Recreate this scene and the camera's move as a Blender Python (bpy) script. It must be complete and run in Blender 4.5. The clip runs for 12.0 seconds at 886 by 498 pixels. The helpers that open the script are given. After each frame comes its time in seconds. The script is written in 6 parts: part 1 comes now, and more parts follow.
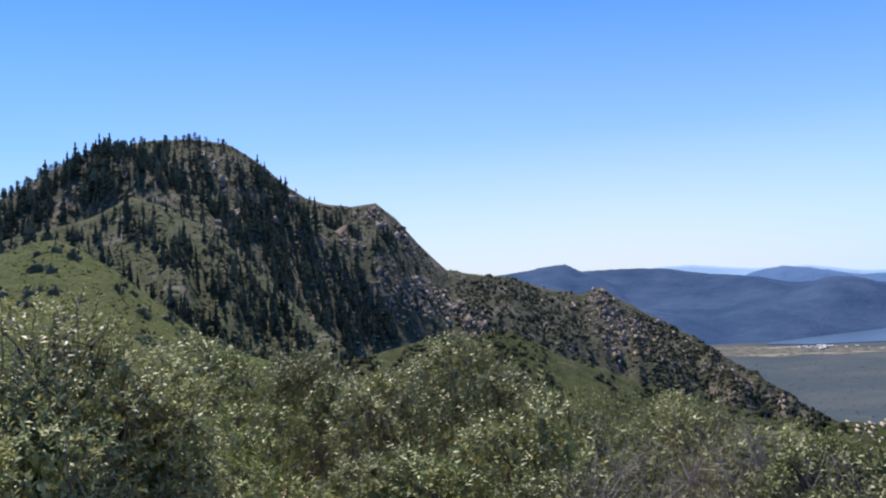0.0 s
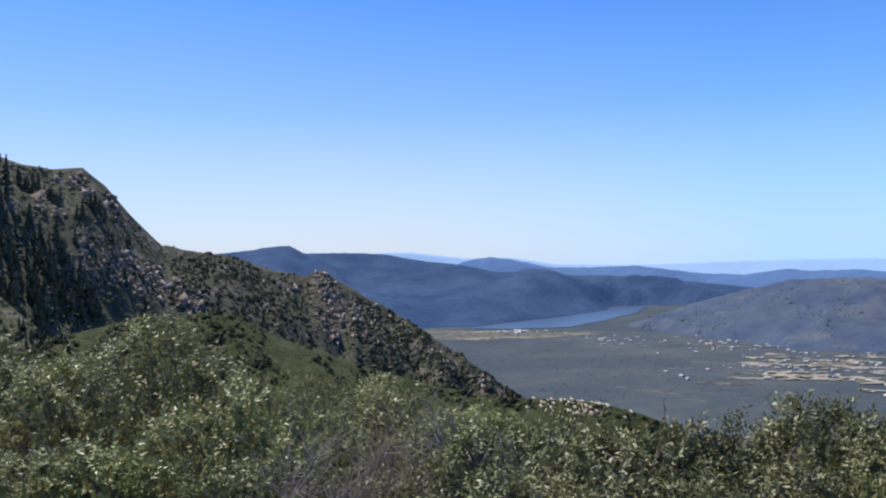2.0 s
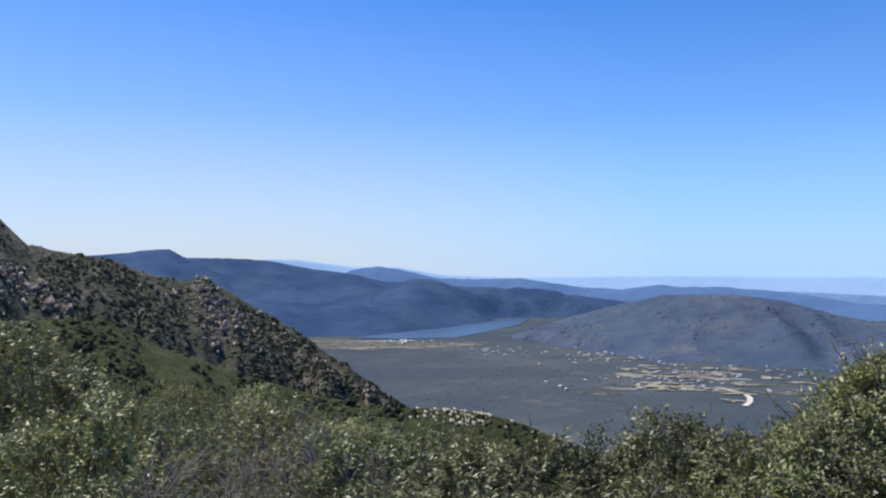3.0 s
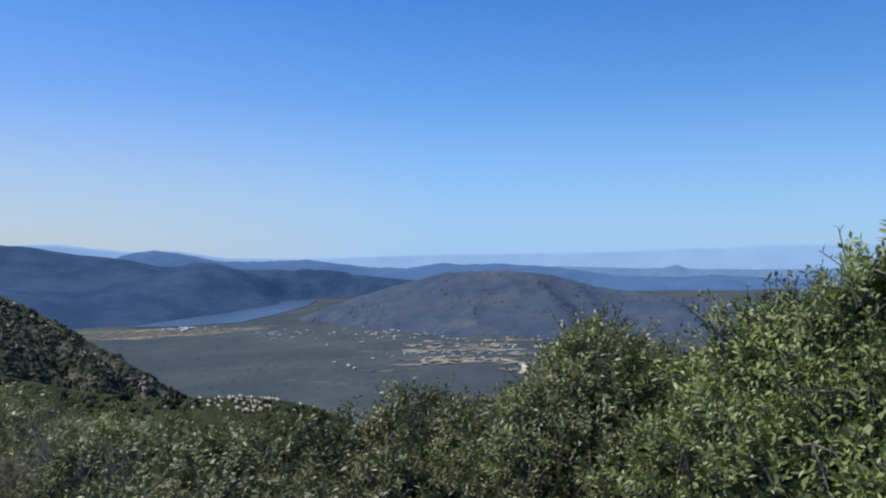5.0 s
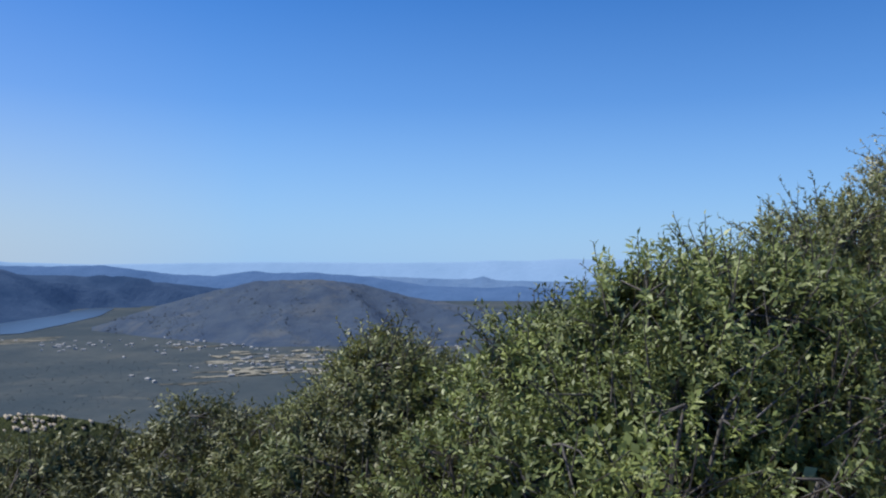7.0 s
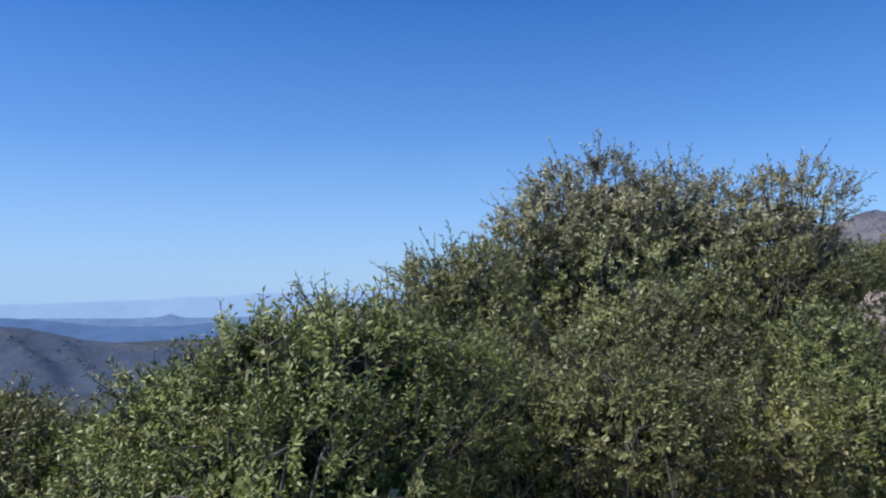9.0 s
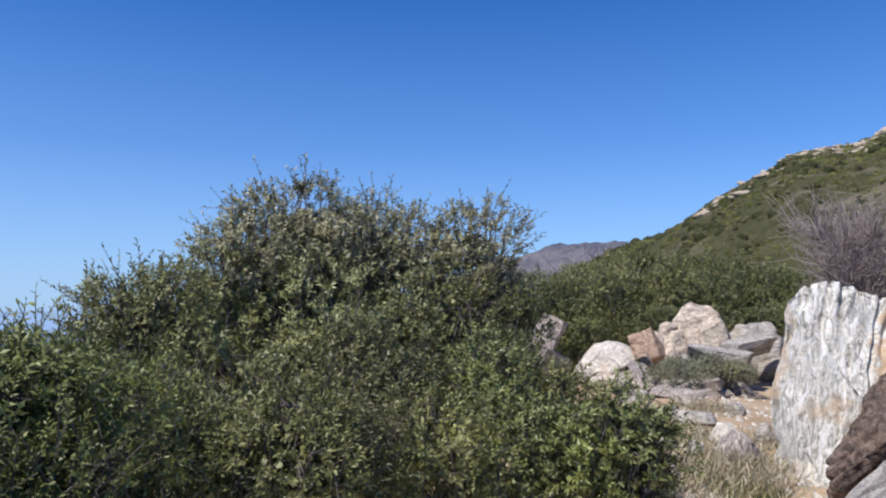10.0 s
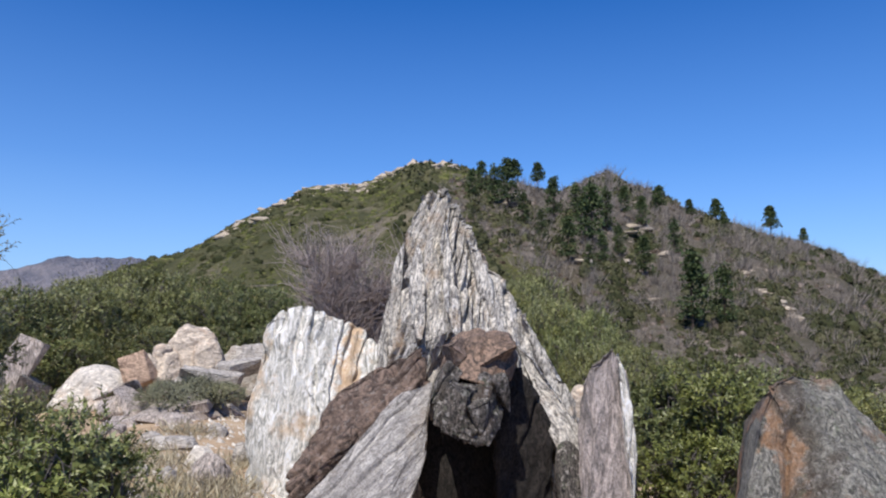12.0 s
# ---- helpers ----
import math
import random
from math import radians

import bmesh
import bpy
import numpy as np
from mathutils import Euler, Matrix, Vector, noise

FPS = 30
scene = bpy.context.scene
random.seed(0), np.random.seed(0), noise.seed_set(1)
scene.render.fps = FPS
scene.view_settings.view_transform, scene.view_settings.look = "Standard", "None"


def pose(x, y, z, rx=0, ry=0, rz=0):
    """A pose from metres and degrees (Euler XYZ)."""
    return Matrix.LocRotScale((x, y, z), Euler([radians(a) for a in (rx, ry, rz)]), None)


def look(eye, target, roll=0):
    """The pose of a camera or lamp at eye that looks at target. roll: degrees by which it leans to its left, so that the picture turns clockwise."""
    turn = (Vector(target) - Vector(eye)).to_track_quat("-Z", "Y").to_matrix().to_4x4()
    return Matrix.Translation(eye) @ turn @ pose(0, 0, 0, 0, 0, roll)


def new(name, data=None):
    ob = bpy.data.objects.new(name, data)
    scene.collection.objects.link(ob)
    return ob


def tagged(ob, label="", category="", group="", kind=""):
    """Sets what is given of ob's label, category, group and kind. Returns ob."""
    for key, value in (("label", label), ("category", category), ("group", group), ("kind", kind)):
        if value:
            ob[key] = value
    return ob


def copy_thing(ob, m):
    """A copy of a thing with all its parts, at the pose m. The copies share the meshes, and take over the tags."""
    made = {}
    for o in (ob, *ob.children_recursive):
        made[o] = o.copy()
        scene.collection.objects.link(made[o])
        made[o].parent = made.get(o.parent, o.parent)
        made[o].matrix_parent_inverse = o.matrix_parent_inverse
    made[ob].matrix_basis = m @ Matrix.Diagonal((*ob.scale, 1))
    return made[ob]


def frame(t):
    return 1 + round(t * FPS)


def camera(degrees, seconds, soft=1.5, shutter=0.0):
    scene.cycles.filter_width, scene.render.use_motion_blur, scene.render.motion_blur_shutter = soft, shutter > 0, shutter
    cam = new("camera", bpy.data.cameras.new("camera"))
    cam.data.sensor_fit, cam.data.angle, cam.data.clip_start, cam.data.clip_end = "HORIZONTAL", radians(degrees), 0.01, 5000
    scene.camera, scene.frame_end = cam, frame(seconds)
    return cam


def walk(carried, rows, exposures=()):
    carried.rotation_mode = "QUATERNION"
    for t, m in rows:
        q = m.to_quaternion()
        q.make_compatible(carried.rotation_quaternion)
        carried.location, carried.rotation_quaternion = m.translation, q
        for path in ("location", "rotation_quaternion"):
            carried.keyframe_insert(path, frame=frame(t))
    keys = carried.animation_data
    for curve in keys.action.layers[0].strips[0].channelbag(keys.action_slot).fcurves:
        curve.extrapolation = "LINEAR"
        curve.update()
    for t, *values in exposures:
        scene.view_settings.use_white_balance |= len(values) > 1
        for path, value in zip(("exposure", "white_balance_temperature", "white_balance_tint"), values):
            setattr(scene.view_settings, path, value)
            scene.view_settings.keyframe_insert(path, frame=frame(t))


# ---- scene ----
cam = camera(60.1, 12.0, soft=2.1)
EYE = 1.7
# seconds, east, north, up (metres), yaw, pitch, roll (degrees)
PATH = [
    (0.0, -0.080, 0.090, 0.050, 0.00, 3.50, 3.60),
    (0.5, -0.052, 0.078, 0.046, -3.85, 2.98, 3.25),
    (1.0, -0.009, 0.062, 0.059, -8.90, 2.35, 2.92),
    (1.5, 0.014, 0.063, 0.083, -15.17, 1.71, 1.55),
    (2.0, 0.057, 0.059, 0.088, -20.51, 1.28, 1.27),
    (2.5, 0.083, 0.050, 0.091, -24.92, 1.33, 0.44),
    (3.0, 0.120, 0.021, 0.120, -28.88, 1.91, -0.12),
    (3.2, 0.130, 0.012, 0.122, -30.52, 2.09, 0.27),
    (5.0, 0.294, -0.139, 0.114, -44.73, 0.34, 1.09),
    (5.5, 0.360, -0.155, 0.104, -48.96, 0.12, 0.26),
    (6.0, 0.369, -0.172, 0.109, -52.13, -0.04, 0.17),
    (6.5, 0.398, -0.190, 0.115, -54.53, 0.08, 0.59),
    (6.7, 0.411, -0.207, 0.105, -55.93, 0.42, 0.40),
    (8.5, 0.220, -0.540, 0.168, -75.81, 2.64, 0.39),
    (9.0, 0.199, -0.635, 0.204, -81.19, 3.08, 1.61),
    (9.5, 0.164, -0.709, 0.213, -89.75, 3.56, 1.22),
    (10.0, 0.168, -0.846, 0.226, -102.03, 4.18, 0.91),
    (10.5, 0.145, -0.971, 0.233, -111.84, 4.49, 1.27),
    (11.0, 0.106, -1.027, 0.242, -119.83, 4.86, 0.48),
    (11.5, 0.059, -1.092, 0.238, -128.47, 5.11, 0.13),
    (12.0, 0.113, -1.182, 0.235, -137.02, 5.39, 0.14),
]
walk(cam, [(t, pose(x, y, EYE + z, 90 + p, r, w)) for t, x, y, z, w, p, r in PATH],
     exposures=[(0.0, 0.45, 6750, 10), (1.5, 0.34, 6600, 10), (3.0, 0.21, 6480, 8), (5.0, -0.09, 6300, 4), (6.5, -0.11, 6300, 4), (8.5, -0.15, 6400, 6), (9.0, -0.03, 6450, 8), (10.5, 0.01, 6520, 10), (12.0, 0.03, 6520, 10)])

# ---- light: high sun in a clear sky ----
SUN_AZ, SUN_EL = 112.0, 58.0
world = bpy.data.worlds.new("sky")
scene.world = world
world.use_nodes = True
wn = world.node_tree.nodes
sky = wn.new("ShaderNodeTexSky")
sky.sky_type, sky.sun_disc = "NISHITA", False
sky.sun_elevation, sky.sun_rotation = radians(SUN_EL), radians(90 - SUN_AZ)
sky.altitude, sky.air_density, sky.dust_density, sky.ozone_density = 1500, 1.0, 0.8, 2.2
wn["Background"].inputs[1].default_value = 0.125
tone = wn.new("ShaderNodeMixRGB")
tone.blend_type = "MULTIPLY"
tone.inputs[0].default_value, tone.inputs[2].default_value = 1.0, (0.75, 0.895, 1.24, 1)
world.node_tree.links.new(sky.outputs[0], tone.inputs[1])
deep = wn.new("ShaderNodeHueSaturation")
deep.inputs["Saturation"].default_value = 1.18
world.node_tree.links.new(tone.outputs[0], deep.inputs["Color"])
# pale air towards the horizon, all the way round
haze = wn.new("ShaderNodeMixRGB")
pale = wn.new("ShaderNodeMixRGB")
pale.inputs[1].default_value, pale.inputs[2].default_value = (3.0, 4.75, 7.4, 1), (4.4, 4.9, 5.7, 1)
world.node_tree.links.new(pale.outputs[0], haze.inputs[2])
sep = wn.new("ShaderNodeSeparateXYZ")
world.node_tree.links.new(wn.new("ShaderNodeTexCoord").outputs["Generated"], sep.inputs[0])
low = wn.new("ShaderNodeValToRGB")
stops = low.color_ramp.elements
stops.new(0.08), stops.new(0.18)
for e, (at, val) in zip(stops, ((0.0, 1.0), (0.09, 0.68), (0.20, 0.28), (0.40, 0.0))):
    e.position, e.color = at, (val, val, val, 1)
world.node_tree.links.new(sep.outputs[2], low.inputs[0])
# more of it on the sun's side
side = wn.new("ShaderNodeMapRange")
side.inputs[1].default_value, side.inputs[2].default_value = -0.6, 0.95
side.inputs[3].default_value, side.inputs[4].default_value = 0.55, 1.0
near = wn.new("ShaderNodeMapRange")
near.inputs[1].default_value, near.inputs[2].default_value = 0.71, 0.97
world.node_tree.links.new(sep.outputs[1], near.inputs[0])
world.node_tree.links.new(near.outputs[0], pale.inputs[0])
world.node_tree.links.new(sep.outputs[1], side.inputs[0])
both = wn.new("ShaderNodeMath")
both.operation = "MULTIPLY"
world.node_tree.links.new(low.outputs[0], both.inputs[0])
world.node_tree.links.new(side.outputs[0], both.inputs[1])
world.node_tree.links.new(both.outputs[0], haze.inputs[0])
world.node_tree.links.new(deep.outputs[0], haze.inputs[1])
world.node_tree.links.new(haze.outputs[0], wn["Background"].inputs[0])
sun = new("sun", bpy.data.lights.new("sun", "SUN"))
sun.data.energy, sun.data.angle, sun.data.color = 5.0, radians(0.5), (1.0, 0.95, 0.87)
sa, se = radians(SUN_AZ), radians(SUN_EL)
sun_way = Vector((math.cos(sa) * math.cos(se), math.sin(sa) * math.cos(se), math.sin(se)))
sun.matrix_world = look(sun_way * 100, (0, 0, 0))

# ---- materials ----


class Mat:
    """A node material with short calls for noise, mixing and ramps."""

    def __init__(self, name, rough=0.9, spec=0.25):
        self.m = bpy.data.materials.new(name)
        self.m.use_nodes = True
        self.t = self.m.node_tree
        self.b = self.t.nodes["Principled BSDF"]
        self.b.inputs["Roughness"].default_value = rough
        self.b.inputs["Specular IOR Level"].default_value = spec

    def node(self, kind):
        return self.t.nodes.new("ShaderNode" + kind)

    def put(self, value, socket):
        if isinstance(value, bpy.types.NodeSocket):
            self.t.links.new(value, socket)
        else:
            socket.default_value = value

    def place(self, scale=(1, 1, 1), turn=(0, 0, 0), world_space=False):
        """Coordinates, turned first and then scaled."""
        src = self.node("NewGeometry").outputs["Position"] if world_space else self.node("TexCoord").outputs["Object"]
        mp = self.node("Mapping")
        mp.inputs["Scale"].default_value = scale
        if any(turn):
            spin = self.node("Mapping")
            spin.inputs["Rotation"].default_value = [radians(a) for a in turn]
            self.t.links.new(src, spin.inputs["Vector"])
            src = spin.outputs[0]
        self.t.links.new(src, mp.inputs["Vector"])
        return mp.outputs[0]

    def noise(self, where, scale, detail=4.0, rough=0.55, distort=0.0):
        n = self.node("TexNoise")
        self.t.links.new(where, n.inputs["Vector"])
        n.inputs["Scale"].default_value, n.inputs["Detail"].default_value = scale, detail
        n.inputs["Roughness"].default_value, n.inputs["Distortion"].default_value = rough, distort
        return n.outputs["Fac"]

    def cells(self, where, scale):
        n = self.node("TexVoronoi")
        self.t.links.new(where, n.inputs["Vector"])
        n.inputs["Scale"].default_value = scale
        return n

    def ramp(self, fac, stops):
        n = self.node("ValToRGB")
        self.t.links.new(fac, n.inputs[0])
        el = n.color_ramp.elements
        while len(el) < len(stops):
            el.new(0.5)
        for e, (p, c) in zip(el, stops):
            e.position = p
            e.color = (*c, 1) if isinstance(c, tuple) else (c, c, c, 1)
        return n.outputs[0]

    def mix(self, fac, a, b, blend="MIX"):
        n = self.node("MixRGB")
        n.blend_type = blend
        for v, s in zip((fac, a, b), n.inputs):
            self.put((*v, 1) if isinstance(v, tuple) else v, s)
        return n.outputs[0]

    def bump(self, height, strength=0.5, distance=0.02):
        n = self.node("Bump")
        n.inputs["Strength"].default_value, n.inputs["Distance"].default_value = strength, distance
        self.t.links.new(height, n.inputs["Height"])
        self.t.links.new(n.outputs[0], self.b.inputs["Normal"])

    def color(self, c):
        self.put((*c, 1) if isinstance(c, tuple) else c, self.b.inputs["Base Color"])
        return self.m


def leaf_material(name, stops, rough=0.45, through_light=0.12, spec=0.33):
    k = Mat(name, rough, spec)
    isl = k.node("NewGeometry").outputs["Random Per Island"]
    obr = k.node("ObjectInfo").outputs["Random"]
    c = k.ramp(isl, stops)
    hs = k.node("HueSaturation")
    add = k.node("MapRange")
    k.t.links.new(obr, add.inputs[0])
    add.inputs[3].default_value, add.inputs[4].default_value = 0.8, 1.2
    k.t.links.new(add.outputs[0], hs.inputs["Value"])
    patch = k.noise(k.place(world_space=True), 1.7, 3, 0.6)
    c = k.mix(1.0, c, k.ramp(patch, [(0.34, (0.80, 0.81, 0.78)), (0.5, (0.98, 0.98, 0.95)), (0.66, (1.16, 1.14, 0.96))]), "MULTIPLY")
    k.t.links.new(c, hs.inputs["Color"])
    k.color(hs.outputs[0])
    tr = k.node("BsdfTranslucent")
    k.t.links.new(hs.outputs[0], tr.inputs[0])
    mx = k.node("MixShader")
    mx.inputs[0].default_value = through_light
    out = k.t.nodes["Material Output"]
    k.t.links.new(k.b.outputs[0], mx.inputs[1])
    k.t.links.new(tr.outputs[0], mx.inputs[2])
    k.t.links.new(mx.outputs[0], out.inputs[0])
    return k.m


def brush_material(name, stops, grain):
    """Far brush: one tone to a shrub, mottled by its twigs."""
    k = Mat(name, 0.95, 0.1)
    w = k.place(world_space=True)
    c = k.ramp(k.node("NewGeometry").outputs["Random Per Island"], stops)
    n = k.noise(w, grain, 5, 0.75)
    c = k.mix(1.0, c, k.ramp(n, [(0.3, 0.45), (0.5, 0.9), (0.7, 1.0)]), "MULTIPLY")
    k.bump(n, 1.0, 0.8 / grain)
    return k.color(c)


def rock_material(name, light, dark, stain, stretch=(1, 1, 9), turn=(0, 0, 0), scale=3.0, lichen=0.0, layered=False, flank=None, flecks=0.0, speckle=0.5, hollow=None):
    """Banded gneiss: bands along the stretched axis, stains, speckle and cracks."""
    k = Mat(name, 0.85, 0.3)
    band = k.place(tuple(1.0 / s for s in stretch), turn)
    if layered:
        layers = k.node("Attribute")
        layers.attribute_name = "layer"
        band = layers.outputs["Vector"]
    free = k.place()
    fine = k.noise(band, scale * 8, 8, 0.72, 1.6)
    broad = k.noise(band, scale * 2, 4, 0.6, 1.2)
    blot = k.noise(free, 2.2, 5, 0.65)
    c = k.ramp(fine, [(0.36, tuple(a * 0.5 for a in dark)), (0.43, dark), (0.49, tuple(0.5 * (a + b) for a, b in zip(dark, light))), (0.53, light), (0.60, tuple(min(0.92, a * 1.35) for a in light))])
    c = k.mix(k.ramp(broad, [(0.50, 0.0), (0.62, 0.55)]), c, dark)
    c = k.mix(k.ramp(blot, [(0.55, 0.0), (0.68, 0.8)]), c, stain)
    if lichen:
        c = k.mix(k.ramp(k.noise(free, 14, 5, 0.7), [(0.56, 0.0), (0.64, lichen)]), c, (0.20, 0.22, 0.15))
    if flank:
        sep = k.node("SeparateXYZ")
        k.t.links.new(free, sep.inputs[0])
        edge = k.node("Math")
        edge.operation = "ADD"
        k.t.links.new(sep.outputs[0], edge.inputs[0])
        k.t.links.new(blot, edge.inputs[1])
        c = k.mix(k.ramp(edge.outputs[0], [(0.0, 0.0), (flank[0], 0.0), (flank[0] + 0.06, 0.9), (flank[1], 0.8), (flank[1] + 0.08, 0.0)]), c, stain)
        if hollow:
            c = k.mix(k.ramp(edge.outputs[0], [(flank[1] + 0.02, 0.0), (flank[1] + 0.08, 0.75), (flank[1] + 0.14, 0.45), (flank[1] + 0.22, 0.0)]), c, hollow)
    if flecks:
        c = k.mix(k.ramp(k.noise(free, 17, 6, 0.8), [(0.55, 0.0), (0.60, flecks)]), c, (0.50, 0.46, 0.42))
    speck = k.noise(free, 60, 3)
    patchy = k.noise(free, 9, 5, 0.7)
    c = k.mix(k.ramp(patchy, [(0.45, 0.0), (0.62, 0.2)]), c, tuple(0.62 * a + 0.38 * b for a, b in zip(light, dark)))
    c = k.mix(speckle, c, k.ramp(speck, [(0.3, 0.2), (0.7, 0.8)]), "OVERLAY")
    k.bump(k.mix(0.3, fine, k.noise(free, 22, 7, 0.75)), 1.0, 0.045)
    return k.color(c)


def make_soil():
    k = Mat("trail soil", 0.95, 0.15)
    w = k.place(world_space=True)
    c = k.ramp(k.noise(w, 0.9, 6, 0.6), [(0.3, (0.340, 0.235, 0.145)), (0.5, (0.490, 0.358, 0.235)), (0.7, (0.600, 0.482, 0.350))])
    c = k.mix(k.ramp(k.noise(w, 14, 5, 0.7), [(0.5, 0.0), (0.66, 0.55)]), c, (0.490, 0.410, 0.307))
    c = k.mix(k.ramp(k.noise(w, 45, 3), [(0.58, 0.0), (0.66, 0.6)]), c, (0.196, 0.136, 0.075))
    k.bump(k.noise(w, 18, 8, 0.7), 0.8, 0.04)
    return k.color(c)


def make_slope(name, shrub_dark, shrub_light, bare, amount, size, tall=1.0, relief=1.0):
    """A far slope: low shrub cover of two greens, broken by bare earth and stone."""
    k = Mat(name, 0.95, 0.1)
    w = k.place(world_space=True)
    c = k.ramp(k.noise(w, size, 6, 0.7), [(0.35, shrub_dark), (0.62, shrub_light)])
    run = k.place((1, 1, tall), world_space=True)
    c = k.mix(k.ramp(k.noise(run, size * 0.55, 7, 0.68), [(amount, 0.0), (amount + 0.09, 0.9)]), c, bare)
    c = k.mix(k.ramp(k.noise(w, size * 0.12, 4, 0.6), [(0.35, 0.0), (0.7, 0.5)]), c, shrub_dark)
    k.bump(k.noise(w, size * 1.6, 6, 0.75), relief, 0.6 / size)
    return k.color(c)


def make_valley():
    k = Mat("valley floor", 0.95, 0.1)
    w = k.place(world_space=True)
    flat = k.place((1, 1, 0.001), world_space=True)
    # blue-grey tints put the haze over the valley into the floor's colour
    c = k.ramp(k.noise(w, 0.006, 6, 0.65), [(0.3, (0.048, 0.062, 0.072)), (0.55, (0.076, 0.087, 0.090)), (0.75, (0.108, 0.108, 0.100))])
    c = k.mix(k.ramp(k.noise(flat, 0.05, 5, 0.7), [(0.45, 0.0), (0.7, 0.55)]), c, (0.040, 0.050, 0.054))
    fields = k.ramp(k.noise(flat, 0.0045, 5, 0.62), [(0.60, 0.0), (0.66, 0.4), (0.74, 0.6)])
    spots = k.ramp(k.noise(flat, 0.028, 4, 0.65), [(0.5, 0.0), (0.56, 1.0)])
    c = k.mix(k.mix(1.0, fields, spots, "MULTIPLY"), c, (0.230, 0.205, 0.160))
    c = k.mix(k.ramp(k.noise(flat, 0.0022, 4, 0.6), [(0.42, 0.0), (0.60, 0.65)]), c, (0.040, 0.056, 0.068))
    k.bump(k.noise(w, 0.08, 5, 0.7), 0.4, 6.0)
    return k.color(c)


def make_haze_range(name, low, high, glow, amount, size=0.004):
    """Far ranges of the backdrop, with the blue of the air before them painted into colour and glow."""
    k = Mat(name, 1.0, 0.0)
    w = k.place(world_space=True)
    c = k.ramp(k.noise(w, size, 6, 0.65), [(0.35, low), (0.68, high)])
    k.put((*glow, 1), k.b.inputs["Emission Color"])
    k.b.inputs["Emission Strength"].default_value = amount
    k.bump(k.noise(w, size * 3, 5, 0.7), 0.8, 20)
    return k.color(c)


def make_bark(name, a, b):
    k = Mat(name, 0.9, 0.2)
    o = k.place((1, 1, 0.15))
    n = k.noise(o, 30, 5, 0.7)
    k.bump(n, 0.7, 0.01)
    return k.color(k.ramp(n, [(0.3, a), (0.7, b)]))


def make_plain(name, a, b, scale=8.0, rough=0.8):
    k = Mat(name, rough, 0.3)
    return k.color(k.ramp(k.noise(k.place(), scale, 4), [(0.35, a), (0.65, b)]))


def make_water():
    k = Mat("lake water", 0.3, 0.5)
    w = k.place(world_space=True)
    k.bump(k.noise(w, 0.3, 4), 0.12, 0.5)
    return k.color(k.ramp(k.noise(w, 0.004, 3), [(0.3, (0.05, 0.08, 0.12)), (0.7, (0.065, 0.095, 0.14))]))


OAK = leaf_material("oak leaf", [(0.0, (0.082, 0.096, 0.030)), (0.45, (0.146, 0.167, 0.056)), (0.85, (0.223, 0.241, 0.089)), (1.0, (0.340, 0.348, 0.176))], 0.48, 0.12, 0.40)
OAK_PALE = leaf_material("pale oak leaf", [(0.0, (0.156, 0.172, 0.069)), (0.45, (0.268, 0.285, 0.120)), (0.85, (0.394, 0.407, 0.189)), (1.0, (0.559, 0.559, 0.338))], 0.48, 0.26, 0.40)
OAK_OLIVE = leaf_material("olive oak leaf", [(0.0, (0.103, 0.111, 0.039)), (0.45, (0.186, 0.194, 0.070)), (0.85, (0.278, 0.285, 0.113)), (1.0, (0.404, 0.392, 0.214))], 0.48, 0.22, 0.40)
OAK_BRIGHT = leaf_material("bright oak leaf", [(0.0, (0.107, 0.130, 0.035)), (0.45, (0.197, 0.229, 0.068)), (0.85, (0.293, 0.323, 0.111)), (1.0, (0.416, 0.428, 0.211))], 0.48, 0.16, 0.40)
OAK_BROWN = leaf_material("brownish oak leaf", [(0.0, (0.074, 0.077, 0.029)), (0.45, (0.133, 0.136, 0.052)), (0.85, (0.203, 0.201, 0.086)), (1.0, (0.318, 0.296, 0.174))], 0.48, 0.16, 0.40)
OAK_FRESH = leaf_material("fresh oak leaf", [(0.0, (0.070, 0.084, 0.019)), (0.45, (0.131, 0.149, 0.035)), (0.85, (0.198, 0.213, 0.057)), (1.0, (0.278, 0.278, 0.114))], 0.48, 0.12, 0.40)
OAK_GREY = leaf_material("dusty oak leaf", [(0.0, (0.170, 0.164, 0.085)), (0.45, (0.299, 0.283, 0.157)), (0.85, (0.437, 0.409, 0.253)), (1.0, (0.607, 0.561, 0.398))], 0.48, 0.12, 0.40)
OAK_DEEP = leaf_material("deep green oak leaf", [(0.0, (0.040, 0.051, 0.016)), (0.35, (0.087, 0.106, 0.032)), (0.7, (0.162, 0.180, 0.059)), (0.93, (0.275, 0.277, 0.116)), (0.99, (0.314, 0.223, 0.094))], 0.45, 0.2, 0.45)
NEEDLE = brush_material("conifer needles", [(0.0, (0.078, 0.086, 0.056)), (0.6, (0.130, 0.135, 0.086)), (1.0, (0.205, 0.198, 0.128))], 0.9)
PINE = leaf_material("pine needles", [(0.0, (0.046, 0.074, 0.034)), (0.6, (0.083, 0.115, 0.048)), (1.0, (0.139, 0.168, 0.070))], 0.6, 0.12, 0.2)
BRUSH = brush_material("chaparral", [(0.0, (0.093, 0.103, 0.060)), (0.45, (0.143, 0.147, 0.084)), (0.8, (0.191, 0.187, 0.112)), (1.0, (0.234, 0.212, 0.143))], 1.2)
MOUNTAIN = brush_material("mountain chaparral", [(0.0, (0.076, 0.084, 0.050)), (0.4, (0.120, 0.124, 0.074)), (0.7, (0.172, 0.166, 0.104)), (0.88, (0.225, 0.198, 0.145)), (1.0, (0.300, 0.255, 0.205))], 0.5)
